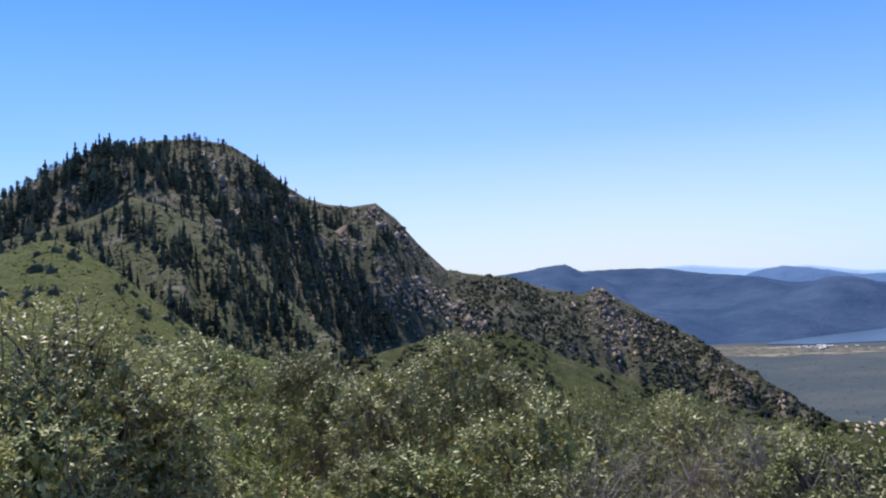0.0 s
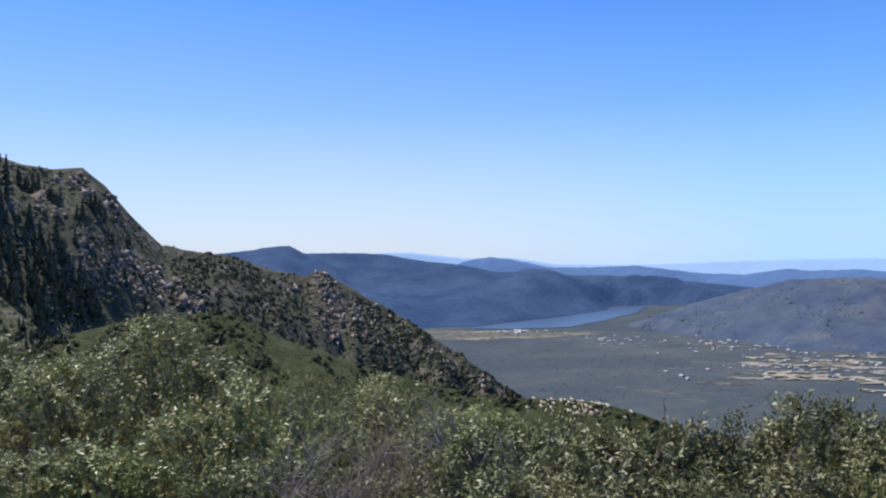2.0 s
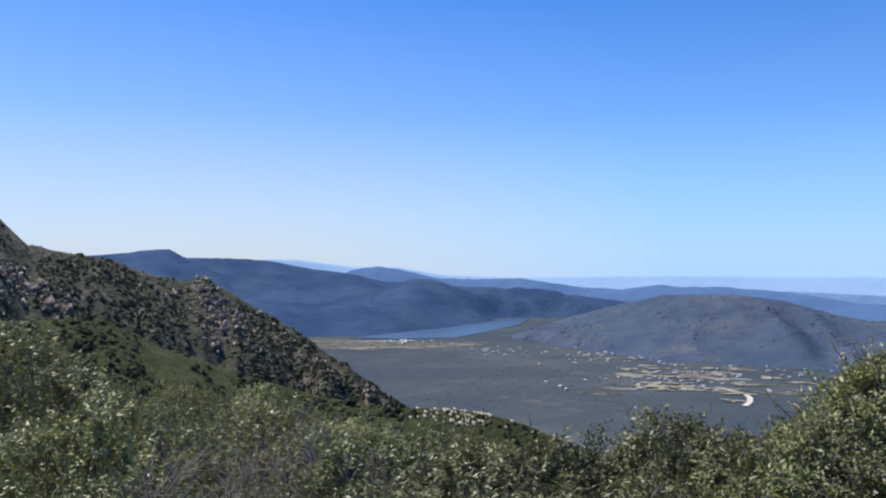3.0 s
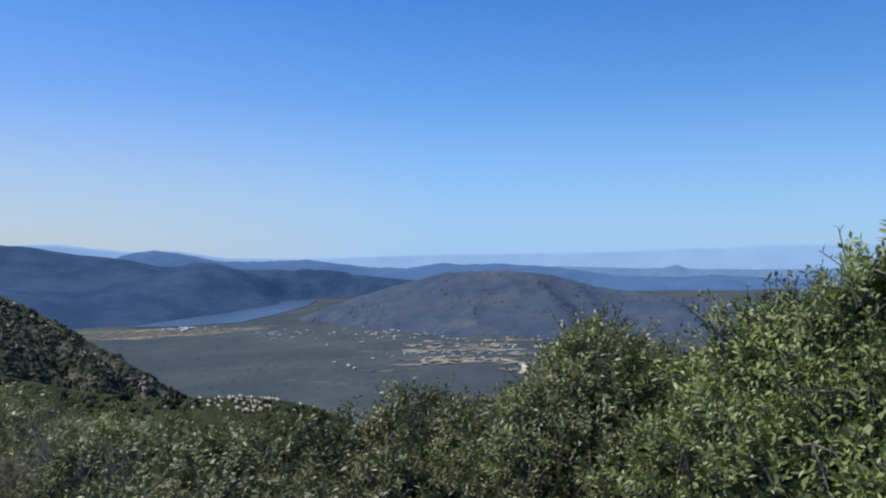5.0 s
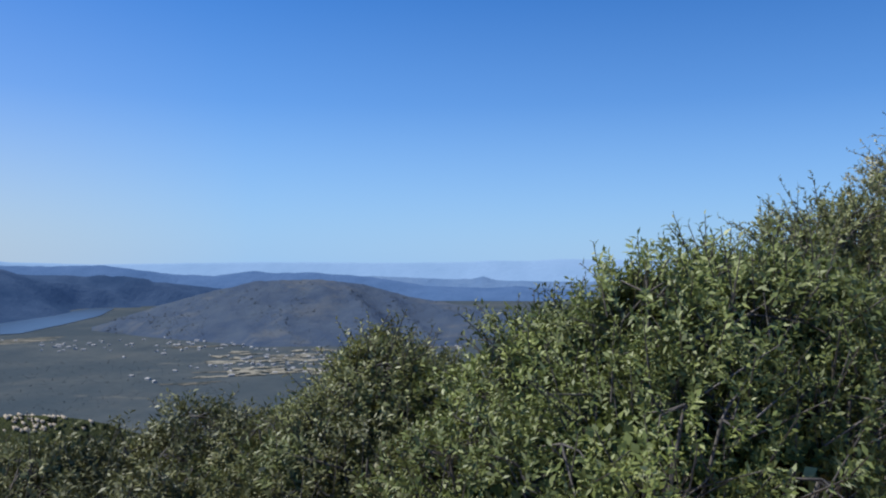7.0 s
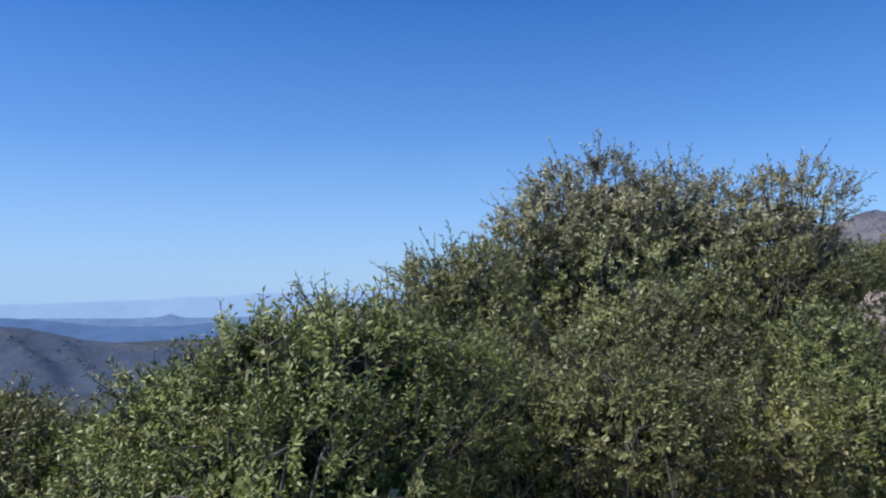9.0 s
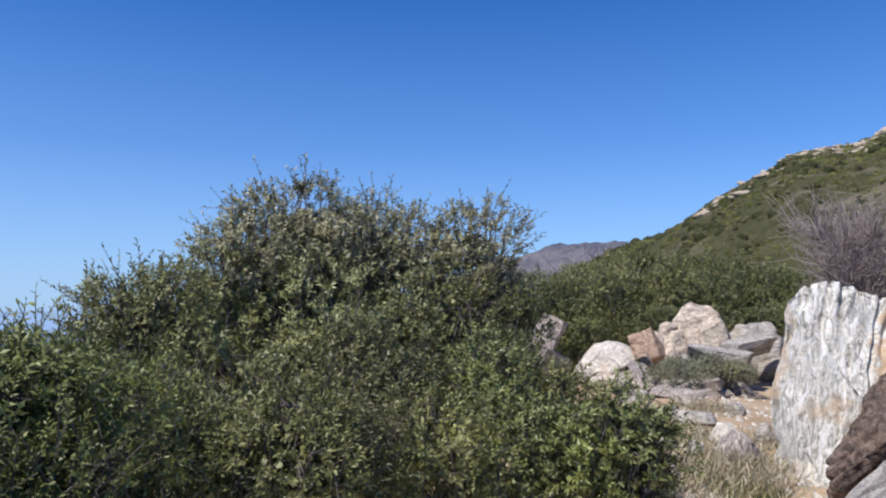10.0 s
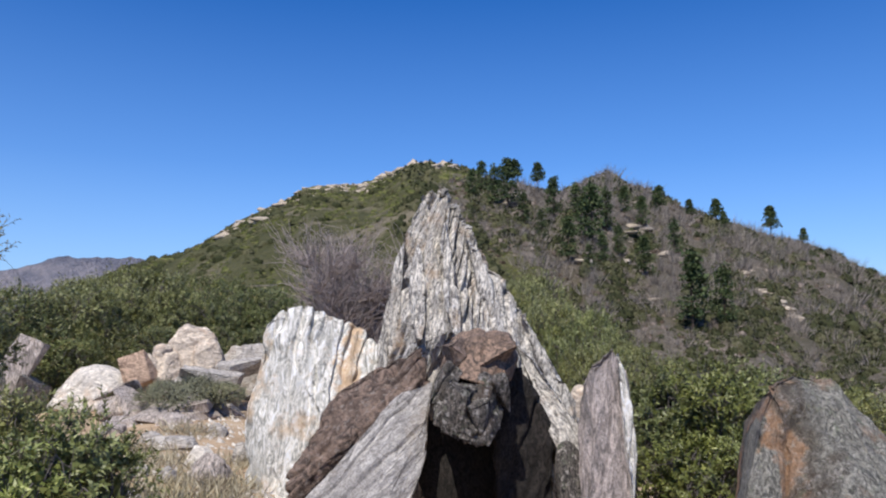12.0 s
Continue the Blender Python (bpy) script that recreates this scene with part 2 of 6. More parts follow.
TWIGS = brush_material("bare grey twigs", [(0.0, (0.215, 0.185, 0.155)), (0.5, (0.315, 0.270, 0.230)), (1.0, (0.44, 0.385, 0.335))], 1.5)
# tree colour shifted to blue-grey, painting in the haze of distance
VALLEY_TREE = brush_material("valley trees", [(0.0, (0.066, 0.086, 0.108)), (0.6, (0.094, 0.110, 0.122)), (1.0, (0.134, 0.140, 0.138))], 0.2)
BRUSH_LOW = brush_material("green brush", [(0.0, (0.068, 0.080, 0.024)), (0.5, (0.138, 0.152, 0.048)), (1.0, (0.232, 0.236, 0.090))], 1.5)
DRY = brush_material("dry brush", [(0.0, (0.228, 0.178, 0.143)), (0.5, (0.300, 0.240, 0.198)), (1.0, (0.373, 0.304, 0.259))], 1.5)
GRASS = leaf_material("grass blade", [(0.0, (0.075, 0.116, 0.025)), (0.6, (0.133, 0.166, 0.042)), (1.0, (0.282, 0.249, 0.124))], 0.6, 0.2, 0.3)
STRAW = leaf_material("straw", [(0.0, (0.359, 0.299, 0.199)), (1.0, (0.577, 0.518, 0.398))], 0.7, 0.1, 0.3)
SOIL = make_soil()
VALLEY = make_valley()
PEAK = make_slope("peak slope", (0.076, 0.080, 0.052), (0.122, 0.120, 0.082), (0.285, 0.242, 0.206), 0.535, 0.07, 0.35)
SPUR_SLOPE = make_slope("spur slope", (0.080, 0.092, 0.048), (0.146, 0.150, 0.086), (0.285, 0.242, 0.198), 0.56, 0.11, 0.4)
GREEN_SLOPE = make_slope("green slope", (0.078, 0.095, 0.028), (0.134, 0.148, 0.046), (0.205, 0.182, 0.108), 0.66, 0.16)
SADDLE_GREEN = make_slope("saddle slope", (0.052, 0.062, 0.024), (0.105, 0.115, 0.045), (0.160, 0.145, 0.085), 0.58, 0.11)
HILL_GREEN = make_slope("brushy hill", (0.098, 0.100, 0.044), (0.160, 0.150, 0.073), (0.341, 0.284, 0.203), 0.52, 0.07)
DRY_SLOPE = make_slope("dry slope", (0.125, 0.112, 0.074), (0.245, 0.208, 0.168), (0.36, 0.30, 0.245), 0.55, 0.14)
# distance haze is mixed into the bluish base colours of these two
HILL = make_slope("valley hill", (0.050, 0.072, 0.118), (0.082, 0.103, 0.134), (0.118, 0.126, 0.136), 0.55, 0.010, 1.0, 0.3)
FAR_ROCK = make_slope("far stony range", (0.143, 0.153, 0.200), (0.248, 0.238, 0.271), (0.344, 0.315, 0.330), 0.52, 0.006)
# blue base colours and emission stand in for the air haze on these ranges
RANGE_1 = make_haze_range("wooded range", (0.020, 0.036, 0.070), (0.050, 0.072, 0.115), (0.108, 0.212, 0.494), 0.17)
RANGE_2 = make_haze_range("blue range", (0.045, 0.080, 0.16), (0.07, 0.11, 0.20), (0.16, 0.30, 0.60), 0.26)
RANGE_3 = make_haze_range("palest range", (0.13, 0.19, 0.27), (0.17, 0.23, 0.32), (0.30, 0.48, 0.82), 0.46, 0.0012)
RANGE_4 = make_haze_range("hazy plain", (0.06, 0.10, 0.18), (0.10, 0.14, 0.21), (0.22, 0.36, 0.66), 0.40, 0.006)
WATER = make_water()
GNEISS = rock_material("banded gneiss", (0.690, 0.640, 0.575), (0.190, 0.178, 0.170), (0.500, 0.350, 0.225), scale=3.4, layered=True)
GNEISS_WHITE = rock_material("white gneiss", (0.850, 0.805, 0.725), (0.400, 0.390, 0.355), (0.600, 0.410, 0.240), scale=1.9, layered=True, flank=(0.70, 0.90), speckle=0.35)
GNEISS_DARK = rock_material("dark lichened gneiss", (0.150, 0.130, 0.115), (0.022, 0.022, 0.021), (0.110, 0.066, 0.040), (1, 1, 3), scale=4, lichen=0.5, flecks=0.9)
BROWN_ROCK = rock_material("brown weathered rock", (0.200, 0.142, 0.112), (0.070, 0.050, 0.042), (0.130, 0.088, 0.068), (1, 1, 1), scale=0.9, flecks=0.3, speckle=0.3)
GREY_ROCK = rock_material("grey plank gneiss", (0.559, 0.483, 0.432), (0.227, 0.198, 0.180), (0.426, 0.323, 0.233), (1, 1, 6), scale=3)
PALE_ROCK = rock_material("pale granite", (0.690, 0.628, 0.545), (0.500, 0.452, 0.400), (0.600, 0.420, 0.275), (1.5, 1.5, 1), scale=1.2, speckle=0.22)
TAN_ROCK = rock_material("tan granite", (0.640, 0.545, 0.440), (0.420, 0.345, 0.280), (0.500, 0.290, 0.170), (2, 2, 1), scale=1.2, speckle=0.25)
RUST_ROCK = rock_material("rust-faced granite", (0.520, 0.370, 0.270), (0.300, 0.205, 0.150), (0.420, 0.235, 0.140), (2, 2, 1), scale=1.2, speckle=0.25)
LICHEN_ROCK = rock_material("lichened grey rock", (0.367, 0.333, 0.284), (0.147, 0.134, 0.119), (0.333, 0.174, 0.090), (1, 1, 2), scale=3, lichen=0.8)
BARK = make_bark("oak bark", (0.065, 0.056, 0.050), (0.19, 0.170, 0.155))
DEADWOOD = make_bark("bleached wood", (0.166, 0.149, 0.137), (0.299, 0.274, 0.257))
PINE_BARK = make_bark("pine bark", (0.06, 0.045, 0.035), (0.12, 0.085, 0.06))
WHITEWASH = make_plain("house wall", (0.446, 0.432, 0.396), (0.562, 0.547, 0.518), 0.3)
ROOFING = make_plain("house roof", (0.30, 0.28, 0.27), (0.55, 0.53, 0.50), 0.3)
DUST = make_plain("dirt road", (0.50, 0.44, 0.34), (0.62, 0.56, 0.46), 0.05)

# ---- building tools ----


def hash01(i, j, k):
    h = np.sin(i * 127.1 + j * 311.7 + k * 74.7) * 43758.5453
    return h - np.floor(h)


def vnoise(x, y, z):
    """Smooth value noise, 0 to 1, over arrays."""
    xi, yi, zi = np.floor(x), np.floor(y), np.floor(z)
    u, v, w = x - xi, y - yi, z - zi
    u, v, w = u * u * (3 - 2 * u), v * v * (3 - 2 * v), w * w * (3 - 2 * w)
    out = 0
    for a in (0, 1):
        for b in (0, 1):
            for c in (0, 1):
                out = out + hash01(xi + a, yi + b, zi + c) * (u if a else 1 - u) * (v if b else 1 - v) * (w if c else 1 - w)
    return out


def fbm(x, y, z, octaves=4):
    total, amp, norm = 0, 1.0, 0.0
    for o in range(octaves):
        f = 2.03 ** o
        total = total + amp * (vnoise(x * f + 13 * o, y * f + 7 * o, z * f + 3 * o) - 0.5)
        norm += amp
        amp *= 0.5
    return total / norm


def mesh_of(name, verts, faces, material=None, smooth=False, mats=None, index=None):
    """A mesh from arrays: faces all triangles or all quads."""
    verts, faces = np.asarray(verts, np.float32), np.asarray(faces, np.int32)
    me = bpy.data.meshes.new(name)
    n, side = faces.shape
    me.vertices.add(len(verts))
    me.vertices.foreach_set("co", verts.ravel())
    me.loops.add(n * side)
    me.loops.foreach_set("vertex_index", faces.ravel())
    me.polygons.add(n)
    me.polygons.foreach_set("loop_start", np.arange(0, n * side, side, dtype=np.int32))
    me.polygons.foreach_set("loop_total", np.full(n, side, np.int32))
    for m in (mats or [material]):
        me.materials.append(m)
    if index is not None:
        me.polygons.foreach_set("material_index", np.asarray(index, np.int32))
    me.update(calc_edges=True)
    me.validate()
    if smooth:
        me.polygons.foreach_set("use_smooth", np.ones(n, bool))
    return me


def part(name, data, parent, label="", at=None):
    """Links a mesh as one object under its thing."""
    ob = new(name, data)
    ob.parent = parent
    if at is not None:
        ob.matrix_basis = at
    return tagged(ob, label) if label else ob


def thing(name, label, category, at, group=""):
    ob = new(name)
    ob.matrix_basis = at
    return tagged(ob, label, category, group)


def grid_faces(rows, cols, base=0, closed=False):
    i, j = np.meshgrid(np.arange(rows - 1), np.arange(cols - (0 if closed else 1)), indexing="ij")
    j2 = (j + 1) % cols
    return np.stack([i * cols + j, i * cols + j2, (i + 1) * cols + j2, (i + 1) * cols + j], -1).reshape(-1, 4) + base


def unit(v):
    return v / np.maximum(np.linalg.norm(v, axis=-1, keepdims=True), 1e-9)


def leaf_blades(pos, way, up, length, width, fold=0.25, six=True, plain=False):
    """Folded leaves: pos is the stalk end, way the leaf's axis, up its upper side."""
    way = unit(way)
    side = unit(np.cross(way, up))
    nor = np.cross(side, way)
    L, W = length[:, None], width[:, None]
    if plain:
        v = np.stack([pos - side * W * 0.5, pos + way * L, pos + side * W * 0.5 + way * L * 0.15], 1)
        f = np.array([[0, 2, 1]])
    elif six:
        v = np.stack([pos, pos + way * L * 0.3 + side * W * 0.5 + nor * W * fold, pos + way * L * 0.72 + side * W * 0.42 + nor * W * fold,
                      pos + way * L, pos + way * L * 0.72 - side * W * 0.42 + nor * W * fold, pos + way * L * 0.3 - side * W * 0.5 + nor * W * fold], 1)
        f = np.array([[0, 3, 2, 1], [0, 5, 4, 3]])
    else:
        v = np.stack([pos, pos + way * L * 0.45 + side * W * 0.5 + nor * W * fold, pos + way * L, pos + way * L * 0.45 - side * W * 0.5 + nor * W * fold], 1)
        f = np.array([[0, 3, 2, 1]])
    n, k = len(pos), v.shape[1]
    faces = (np.arange(n)[:, None, None] * k + f[None]).reshape(-1, f.shape[1])
    return v.reshape(-1, 3), faces


def tubes(paths, sides=5):
    """Tapered tubes along paths of (points, radii), joined into quads."""
    vs, fs, base = [], [], 0
    ang = np.linspace(0, 2 * np.pi, sides, endpoint=False)
    for pts, radii in paths:
        pts = np.asarray(pts, float)
        d = unit(np.gradient(pts, axis=0))
        a = unit(np.cross(d, np.where(np.abs(d[:, 2:3]) > 0.9, [[1.0, 0, 0]], [[0, 0, 1.0]])))
        b = np.cross(d, a)
        ring = pts[:, None] + (a[:, None] * np.cos(ang)[None, :, None] + b[:, None] * np.sin(ang)[None, :, None]) * np.asarray(radii)[:, None, None]
        vs.append(ring.reshape(-1, 3))
        fs.append(grid_faces(len(pts), sides, base, True))
        base += len(pts) * sides
    return np.concatenate(vs), np.concatenate(fs)


def bent(a, b, rng, steps=5, sag=0.12):
    """A crooked line from a to b."""
    a, b = np.asarray(a, float), np.asarray(b, float)
    t = np.linspace(0, 1, steps)[:, None]
    p = a + (b - a) * t
    p[1:-1] += rng.normal(0, sag * np.linalg.norm(b - a) / 2, (steps - 2, 3))
    return p


# ---- the lie of the land ----
VALLEY_Z = -200.0


def slope_of(az):
    return np.interp(az, [-180, -90, -60, -49, -41, -33, -25, -5, 10, 30, 70, 90, 105, 120, 150, 180],
                     [-0.15, -0.13, -0.08, 0.01, 0.055, 0.078, 0.065, -0.02, -0.12, -0.24, -0.26, -0.22, -0.14, -0.10, -0.12, -0.15])


def ground_z(x, y):
    """The ridge top under the camera, falling away to the valley floor."""
    x, y = np.asarray(x, float), np.asarray(y, float)
    r, az = np.hypot(x, y), np.degrees(np.arctan2(y, x))
    s = slope_of(az)
    run = np.maximum(r - 2.5, 0)
    run = np.where(s > 0, np.minimum(run, 8) + 0.35 * np.maximum(run - 8, 0), run)
    z = s * run - np.where(s > -0.06, 0.10 * np.maximum(r - 25, 0), 0)
    z = z - np.interp(az, [20, 45, 95, 112], [0, 0.26, 0.26, 0]) * np.maximum(r - 40, 0)
    z = np.maximum(z, VALLEY_Z) + np.where(z < VALLEY_Z + 5, 0, 1) * fbm(x * 0.02, y * 0.02, 0 * x, 3) * np.clip(r * 0.05, 0, 8)
    return z + fbm(x * 0.7, y * 0.7, 0 * x + 5, 4) * np.clip(0.35 - r * 0.001, 0.0, 0.16)


def build_ground():
    az = np.radians(np.concatenate([np.arange(-80, 130, 1.0), np.arange(130, 280, 3.0)]))
    r = np.concatenate([[0.0], np.geomspace(0.35, 4930, 230)])
    A, R = np.meshgrid(az, r)
    x, y = R * np.cos(A), R * np.sin(A)
    v = np.stack([x, y, ground_z(x, y)], -1).reshape(-1, 3)
    f = grid_faces(len(r), len(az), 0, True)
    far = np.hypot(*v[f[:, 0], :2].T)
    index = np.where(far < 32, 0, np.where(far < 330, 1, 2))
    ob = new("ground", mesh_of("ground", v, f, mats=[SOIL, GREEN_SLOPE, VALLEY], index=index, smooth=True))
    tagged(ob, "sandy tan trail soil falling away to a dark wooded valley floor", "ground", kind="structure")


build_ground()


class Range:
    """A range of hills on an arc: crest azimuth, elevation seen from the eye and distance, and the foot's distance."""

    def __init__(self, crest, feet, rough, crest_rough=0.0, power=1.0, seed=0.0, buttress=0.0, scale=0.012):
        self.c, self.f = np.array(sorted(crest)), np.array(sorted(feet))
        self.rough, self.crest_rough, self.power, self.seed, self.buttress, self.scale = rough, crest_rough, power, seed, buttress, scale

    def at(self, az, t):
        """Places at azimuth (degrees) and way up the flank: 0 the foot, 1 the crest, past 1 the far side."""
        az, t = np.asarray(az, float), np.asarray(t, float)
        el, rc = np.interp(az, self.c[:, 0], self.c[:, 1]), np.interp(az, self.c[:, 0], self.c[:, 2])
        rf = np.interp(az, self.f[:, 0], self.f[:, 1])
        zc = EYE + rc * np.tan(np.radians(el))
        a = np.radians(az)
        zf = np.maximum(ground_z(rf * np.cos(a), rf * np.sin(a)), VALLEY_Z) - 2.0
        zf = np.minimum(zf, zc - 1)
        up = np.clip(t, 0, 1)
        r = rf + (rc - rf) * t
        z = zf + (zc - zf) * up ** self.power - np.maximum(t - 1, 0) * (zc - zf) * 1.1
        arc = a * rc
        mid = np.clip(4 * up * (1 - up), 0, 1) ** 0.7 * (t < 1)
        lift = fbm(arc * self.scale, r * self.scale * 0.6, 0 * r + self.seed, 5)
        rib = 1 - np.abs(2 * vnoise(arc * self.scale * 1.3 - t * 1.6, t * 0.8, 0 * r + self.seed + 9) - 1)
        z = z + self.rough * mid * lift * 2 + self.buttress * mid * (rib - 0.6)
        z = z + self.crest_rough * fbm(arc * 0.08, 0 * r + 3, r * 0.02 + self.seed, 4) * 2 * np.clip(up * 1.5, 0, 1)
        return np.stack([r * np.cos(a), r * np.sin(a), z], -1)

    def mesh(self, name, step, mats, index=None, rows=56):
        az = np.arange(self.c[0, 0], self.c[-1, 0] + step * 0.5, step)
        t = np.concatenate([np.linspace(0, 1, rows), [1.04, 1.1, 1.2, 1.4, 1.7]])
        A, T = np.meshgrid(az, t)
        v = self.at(A, T).reshape(-1, 3)
        f = grid_faces(len(t), len(az))[:, ::-1]
        fa, ft = A.ravel()[f[:, 0]], T.ravel()[f[:, 0]]
        ob = new(name, mesh_of(name, v, f, mats=mats, index=None if index is None else index(fa, ft), smooth=True))
        return ob


PEAK_RANGE = Range(
    [(52, -24.0, 700), (57, -16.0, 700), (60, -12.5, 720), (62.9, -10.2, 740), (66.2, -8.35, 780), (67.9, -7.1, 800), (69.6, -5.85, 830), (73.2, -3.35, 870), (76.9, -1.2, 890), (78.4, -0.1, 900), (79.7, -0.55, 900), (82.6, 0.1, 890), (85.0, 1.1, 870),
     (87.1, 1.4, 860), (89.6, 1.85, 850), (91.6, 4.0, 835), (93.2, 6.0, 820), (94.6, 7.2, 810), (96.5, 7.1, 800), (98.2, 7.35, 790), (99.8, 7.9, 780), (101.4, 9.0, 770), (102.5, 10.1, 765), (103.7, 11.0, 760),
     (104.9, 11.75, 755), (106.4, 12.05, 750), (108.4, 12.2, 745), (111.4, 11.9, 740), (112.9, 11.4, 735), (114.7, 10.6, 730), (116.5, 9.6, 725), (118.2, 8.6, 720), (119.8, 7.6, 710), (125, 5.5, 700), (140, 2, 700), (160, -4, 700)],
    [(52, 660), (60, 640), (66, 600), (73, 560), (80, 480), (90, 380), (100, 330), (120, 300), (160, 300)], 34, 2.2, 1.0, 2.0, 48.0)
FRONT_SPUR = Range(
    [(85, -14, 360), (88, -11.5, 380), (92, -8.2, 400), (96.3, -4.5, 420), (97.9, -3.0, 435), (100, -1.0, 450), (102.7, 2.0, 470), (105, 4.2, 490), (106.7, 5.65, 505), (108.7, 6.9, 520), (110.2, 7.7, 530), (111.7, 8.2, 535), (112.8, 7.6, 533), (114.1, 6.9, 530), (116.2, 6.3, 525),
     (119.9, 5.2, 520), (126, 3.0, 520), (140, 0, 520)],
    [(85, 260), (100, 270), (115, 300), (140, 320)], 10.0, 1.6, 1.05, 27.0, 14.0, 0.02)
GREEN_RIDGE = Range(
    [(92, -16, 170), (98, -9.3, 180), (101, -6.8, 190), (103.7, -4.9, 205), (105.9, -3.1, 220), (108.5, -0.9, 235), (111.4, 1.7, 250), (113.2, 3.3, 256), (114.9, 4.5, 262), (116.6, 5.4, 268), (118.3, 5.1, 272), (119.9, 4.5, 275), (125, 4.3, 280), (140, 2, 290), (160, -4, 300)],
    [(98, 70), (110, 80), (125, 90), (160, 120)], 3.0, 0.8, 0.9, 5.0, 2.0, 0.02)
SADDLE_SLOPE = Range(
    [(46, -15, 350), (52, -12.2, 350), (55, -10.9, 350), (57.5, -10.25, 350), (60, -9.95, 350), (63, -9.8, 350), (66.5, -9.7, 350), (69.9, -9.0, 355), (73.5, -7.9, 360), (77.4, -6.55, 360), (81.1, -5.1, 360), (83.5, -3.8, 360), (85.5, -2.9, 358), (88.4, -3.1, 350), (91.2, -3.1, 340), (93, -3.5, 330), (96.3, -4.4, 310), (100, -5.5, 290), (106, -9, 260)],
    [(46, 290), (64, 210), (80, 190), (106, 150)], 8.0, 1.2, 0.95, 31.0, 12.0, 0.02)
END_HILL = Range(
    [(-120, -5, 420), (-100, -2, 420), (-85, 0.5, 410), (-77.1, 2.7, 400), (-74, 4.3, 395), (-71.6, 5.3, 390), (-68, 6.45, 385), (-65.4, 7.4, 380), (-63.1, 8.7, 378), (-60.7, 9.75, 376), (-59.5, 10.5, 375), (-58.7, 10.4, 375),
     (-56.2, 9.6, 372), (-54.5, 9.7, 370), (-52, 10.2, 368), (-49, 11.2, 365), (-47.7, 11.55, 362), (-45.2, 11.65, 360), (-43, 10.8, 358), (-40.9, 10.15, 356), (-37.5, 10.0, 352), (-34.3, 8.35, 350),
     (-31.9, 7.2, 346), (-28.4, 4.9, 342), (-24, 3.0, 340), (-18, 0.0, 335), (-10, -5, 330), (-2, -12, 330), (8, -25, 330)],
    [(-120, 120), (-75, 90), (-50, 70), (-30, 70), (-8, 120), (8, 200)], 9.0, 1.0, 0.95, 8.0, 5.0, 0.02)
VALLEY_HILL = Range(
    [(2, -7, 2250), (14, -5.6, 2300), (22.5, -4.4, 2350), (26, -3.75, 2400), (30, -3.3, 2450), (34, -2.6, 2450), (37.4, -1.7, 2450), (40.4, -1.35, 2450), (45, -1.42, 2450), (48.8, -2.3, 2450), (51.7, -3.1, 2480), (54.6, -4.05, 2500), (56, -4.5, 2520)],
    [(2, 2100), (14, 1950), (30, 1800), (45, 1850), (52, 2150), (56, 2450)], 24, 3.0, 0.9, 11.0, 20.0, 0.007)
WOODED = Range(
    [(44, -2.4, 4000), (48.4, -1.85, 4000), (50.8, -1.56, 4000), (56, -1.2, 4000), (62.3, -0.68, 3950), (65.7, -0.53, 3900), (67.8, 0.04, 3850), (70.7, 0.36, 3800), (74, 1.0, 3750), (76.5, 1.14, 3700),
     (79.7, 1.15, 3700), (80.9, 1.6, 3700), (82.8, 1.56, 3700), (85.7, 1.24, 3700), (90, 0.8, 3700), (100, 0.5, 3700)],
    [(44, 3800), (48, 3700), (54.8, 3600), (57, 3420), (58.5, 3090), (61, 2870), (64.4, 2660), (67, 2480), (75, 2520), (100, 2600)], 80, 3.0, 0.85, 14.0, 90.0, 0.003)
BLUE = Range(
    [(4, -2.9, 4300), (10, -2.7, 4300), (16, -2.35, 4300), (22, -2.1, 4350), (26, -1.85, 4350), (28, -2.0, 4350), (32.7, -1.85, 4400), (35.3, -1.4, 4400), (37.3, -1.1, 4400), (40, -0.95, 4400), (41, -0.8, 4400), (43.9, -0.85, 4400), (45.4, -0.69, 4400), (48, -1.04, 4400), (50.8, -0.91, 4400),
     (53.6, -0.53, 4400), (55.2, -0.27, 4400), (58.9, -0.32, 4400), (61.5, -0.26, 4400), (64.4, 0.39, 4400), (66.1, 0.62, 4400), (67.8, 0.34, 4400), (68.6, 0.05, 4400), (75, 0, 4400)],
    [(10, 3900), (75, 3900)], 30, 4.0, 0.9, 17.0, 20.0, 0.003)
PALEST = Range(
    [(-40, -3, 4880), (-25, -0.4, 4880), (0, -0.15, 4880), (8, 0.0, 4880), (12, 0.08, 4880), (15, 0.05, 4880), (18, 0.1, 4880), (20, 0.12, 4880), (22.6, 0.18, 4880), (25, 0.0, 4880), (27.5, 0.06, 4880), (30, -0.08, 4880), (35.3, -0.12, 4880), (44.2, -0.06, 4880), (56, -0.2, 4880), (61, -0.05, 4880), (64.4, 0.52, 4850), (67.8, 0.55, 4850), (69.5, 0.77, 4850), (72, 1.08, 4850), (74, 1.09, 4850), (80, 0.6, 4850)],
    [(-40, 4500), (80, 4500)], 10, 3.0, 0.9, 20.0, 8.0, 0.003)
HAZY_PLAIN = Range(
    [(2, -1.55, 4600), (10, -1.5, 4600), (20, -1.5, 4600), (24, -1.5, 4600), (26.5, -1.45, 4600), (27.6, -1.38, 4600), (28.4, -1.12, 4600), (29.1, -1.3, 4600), (31, -1.35, 4600), (34, -1.2, 4600), (37, -1.1, 4600), (42, -1.2, 4600)],
    [(2, 4420), (42, 4420)], 12, 3.0, 0.9, 33.0, 10.0, 0.004)
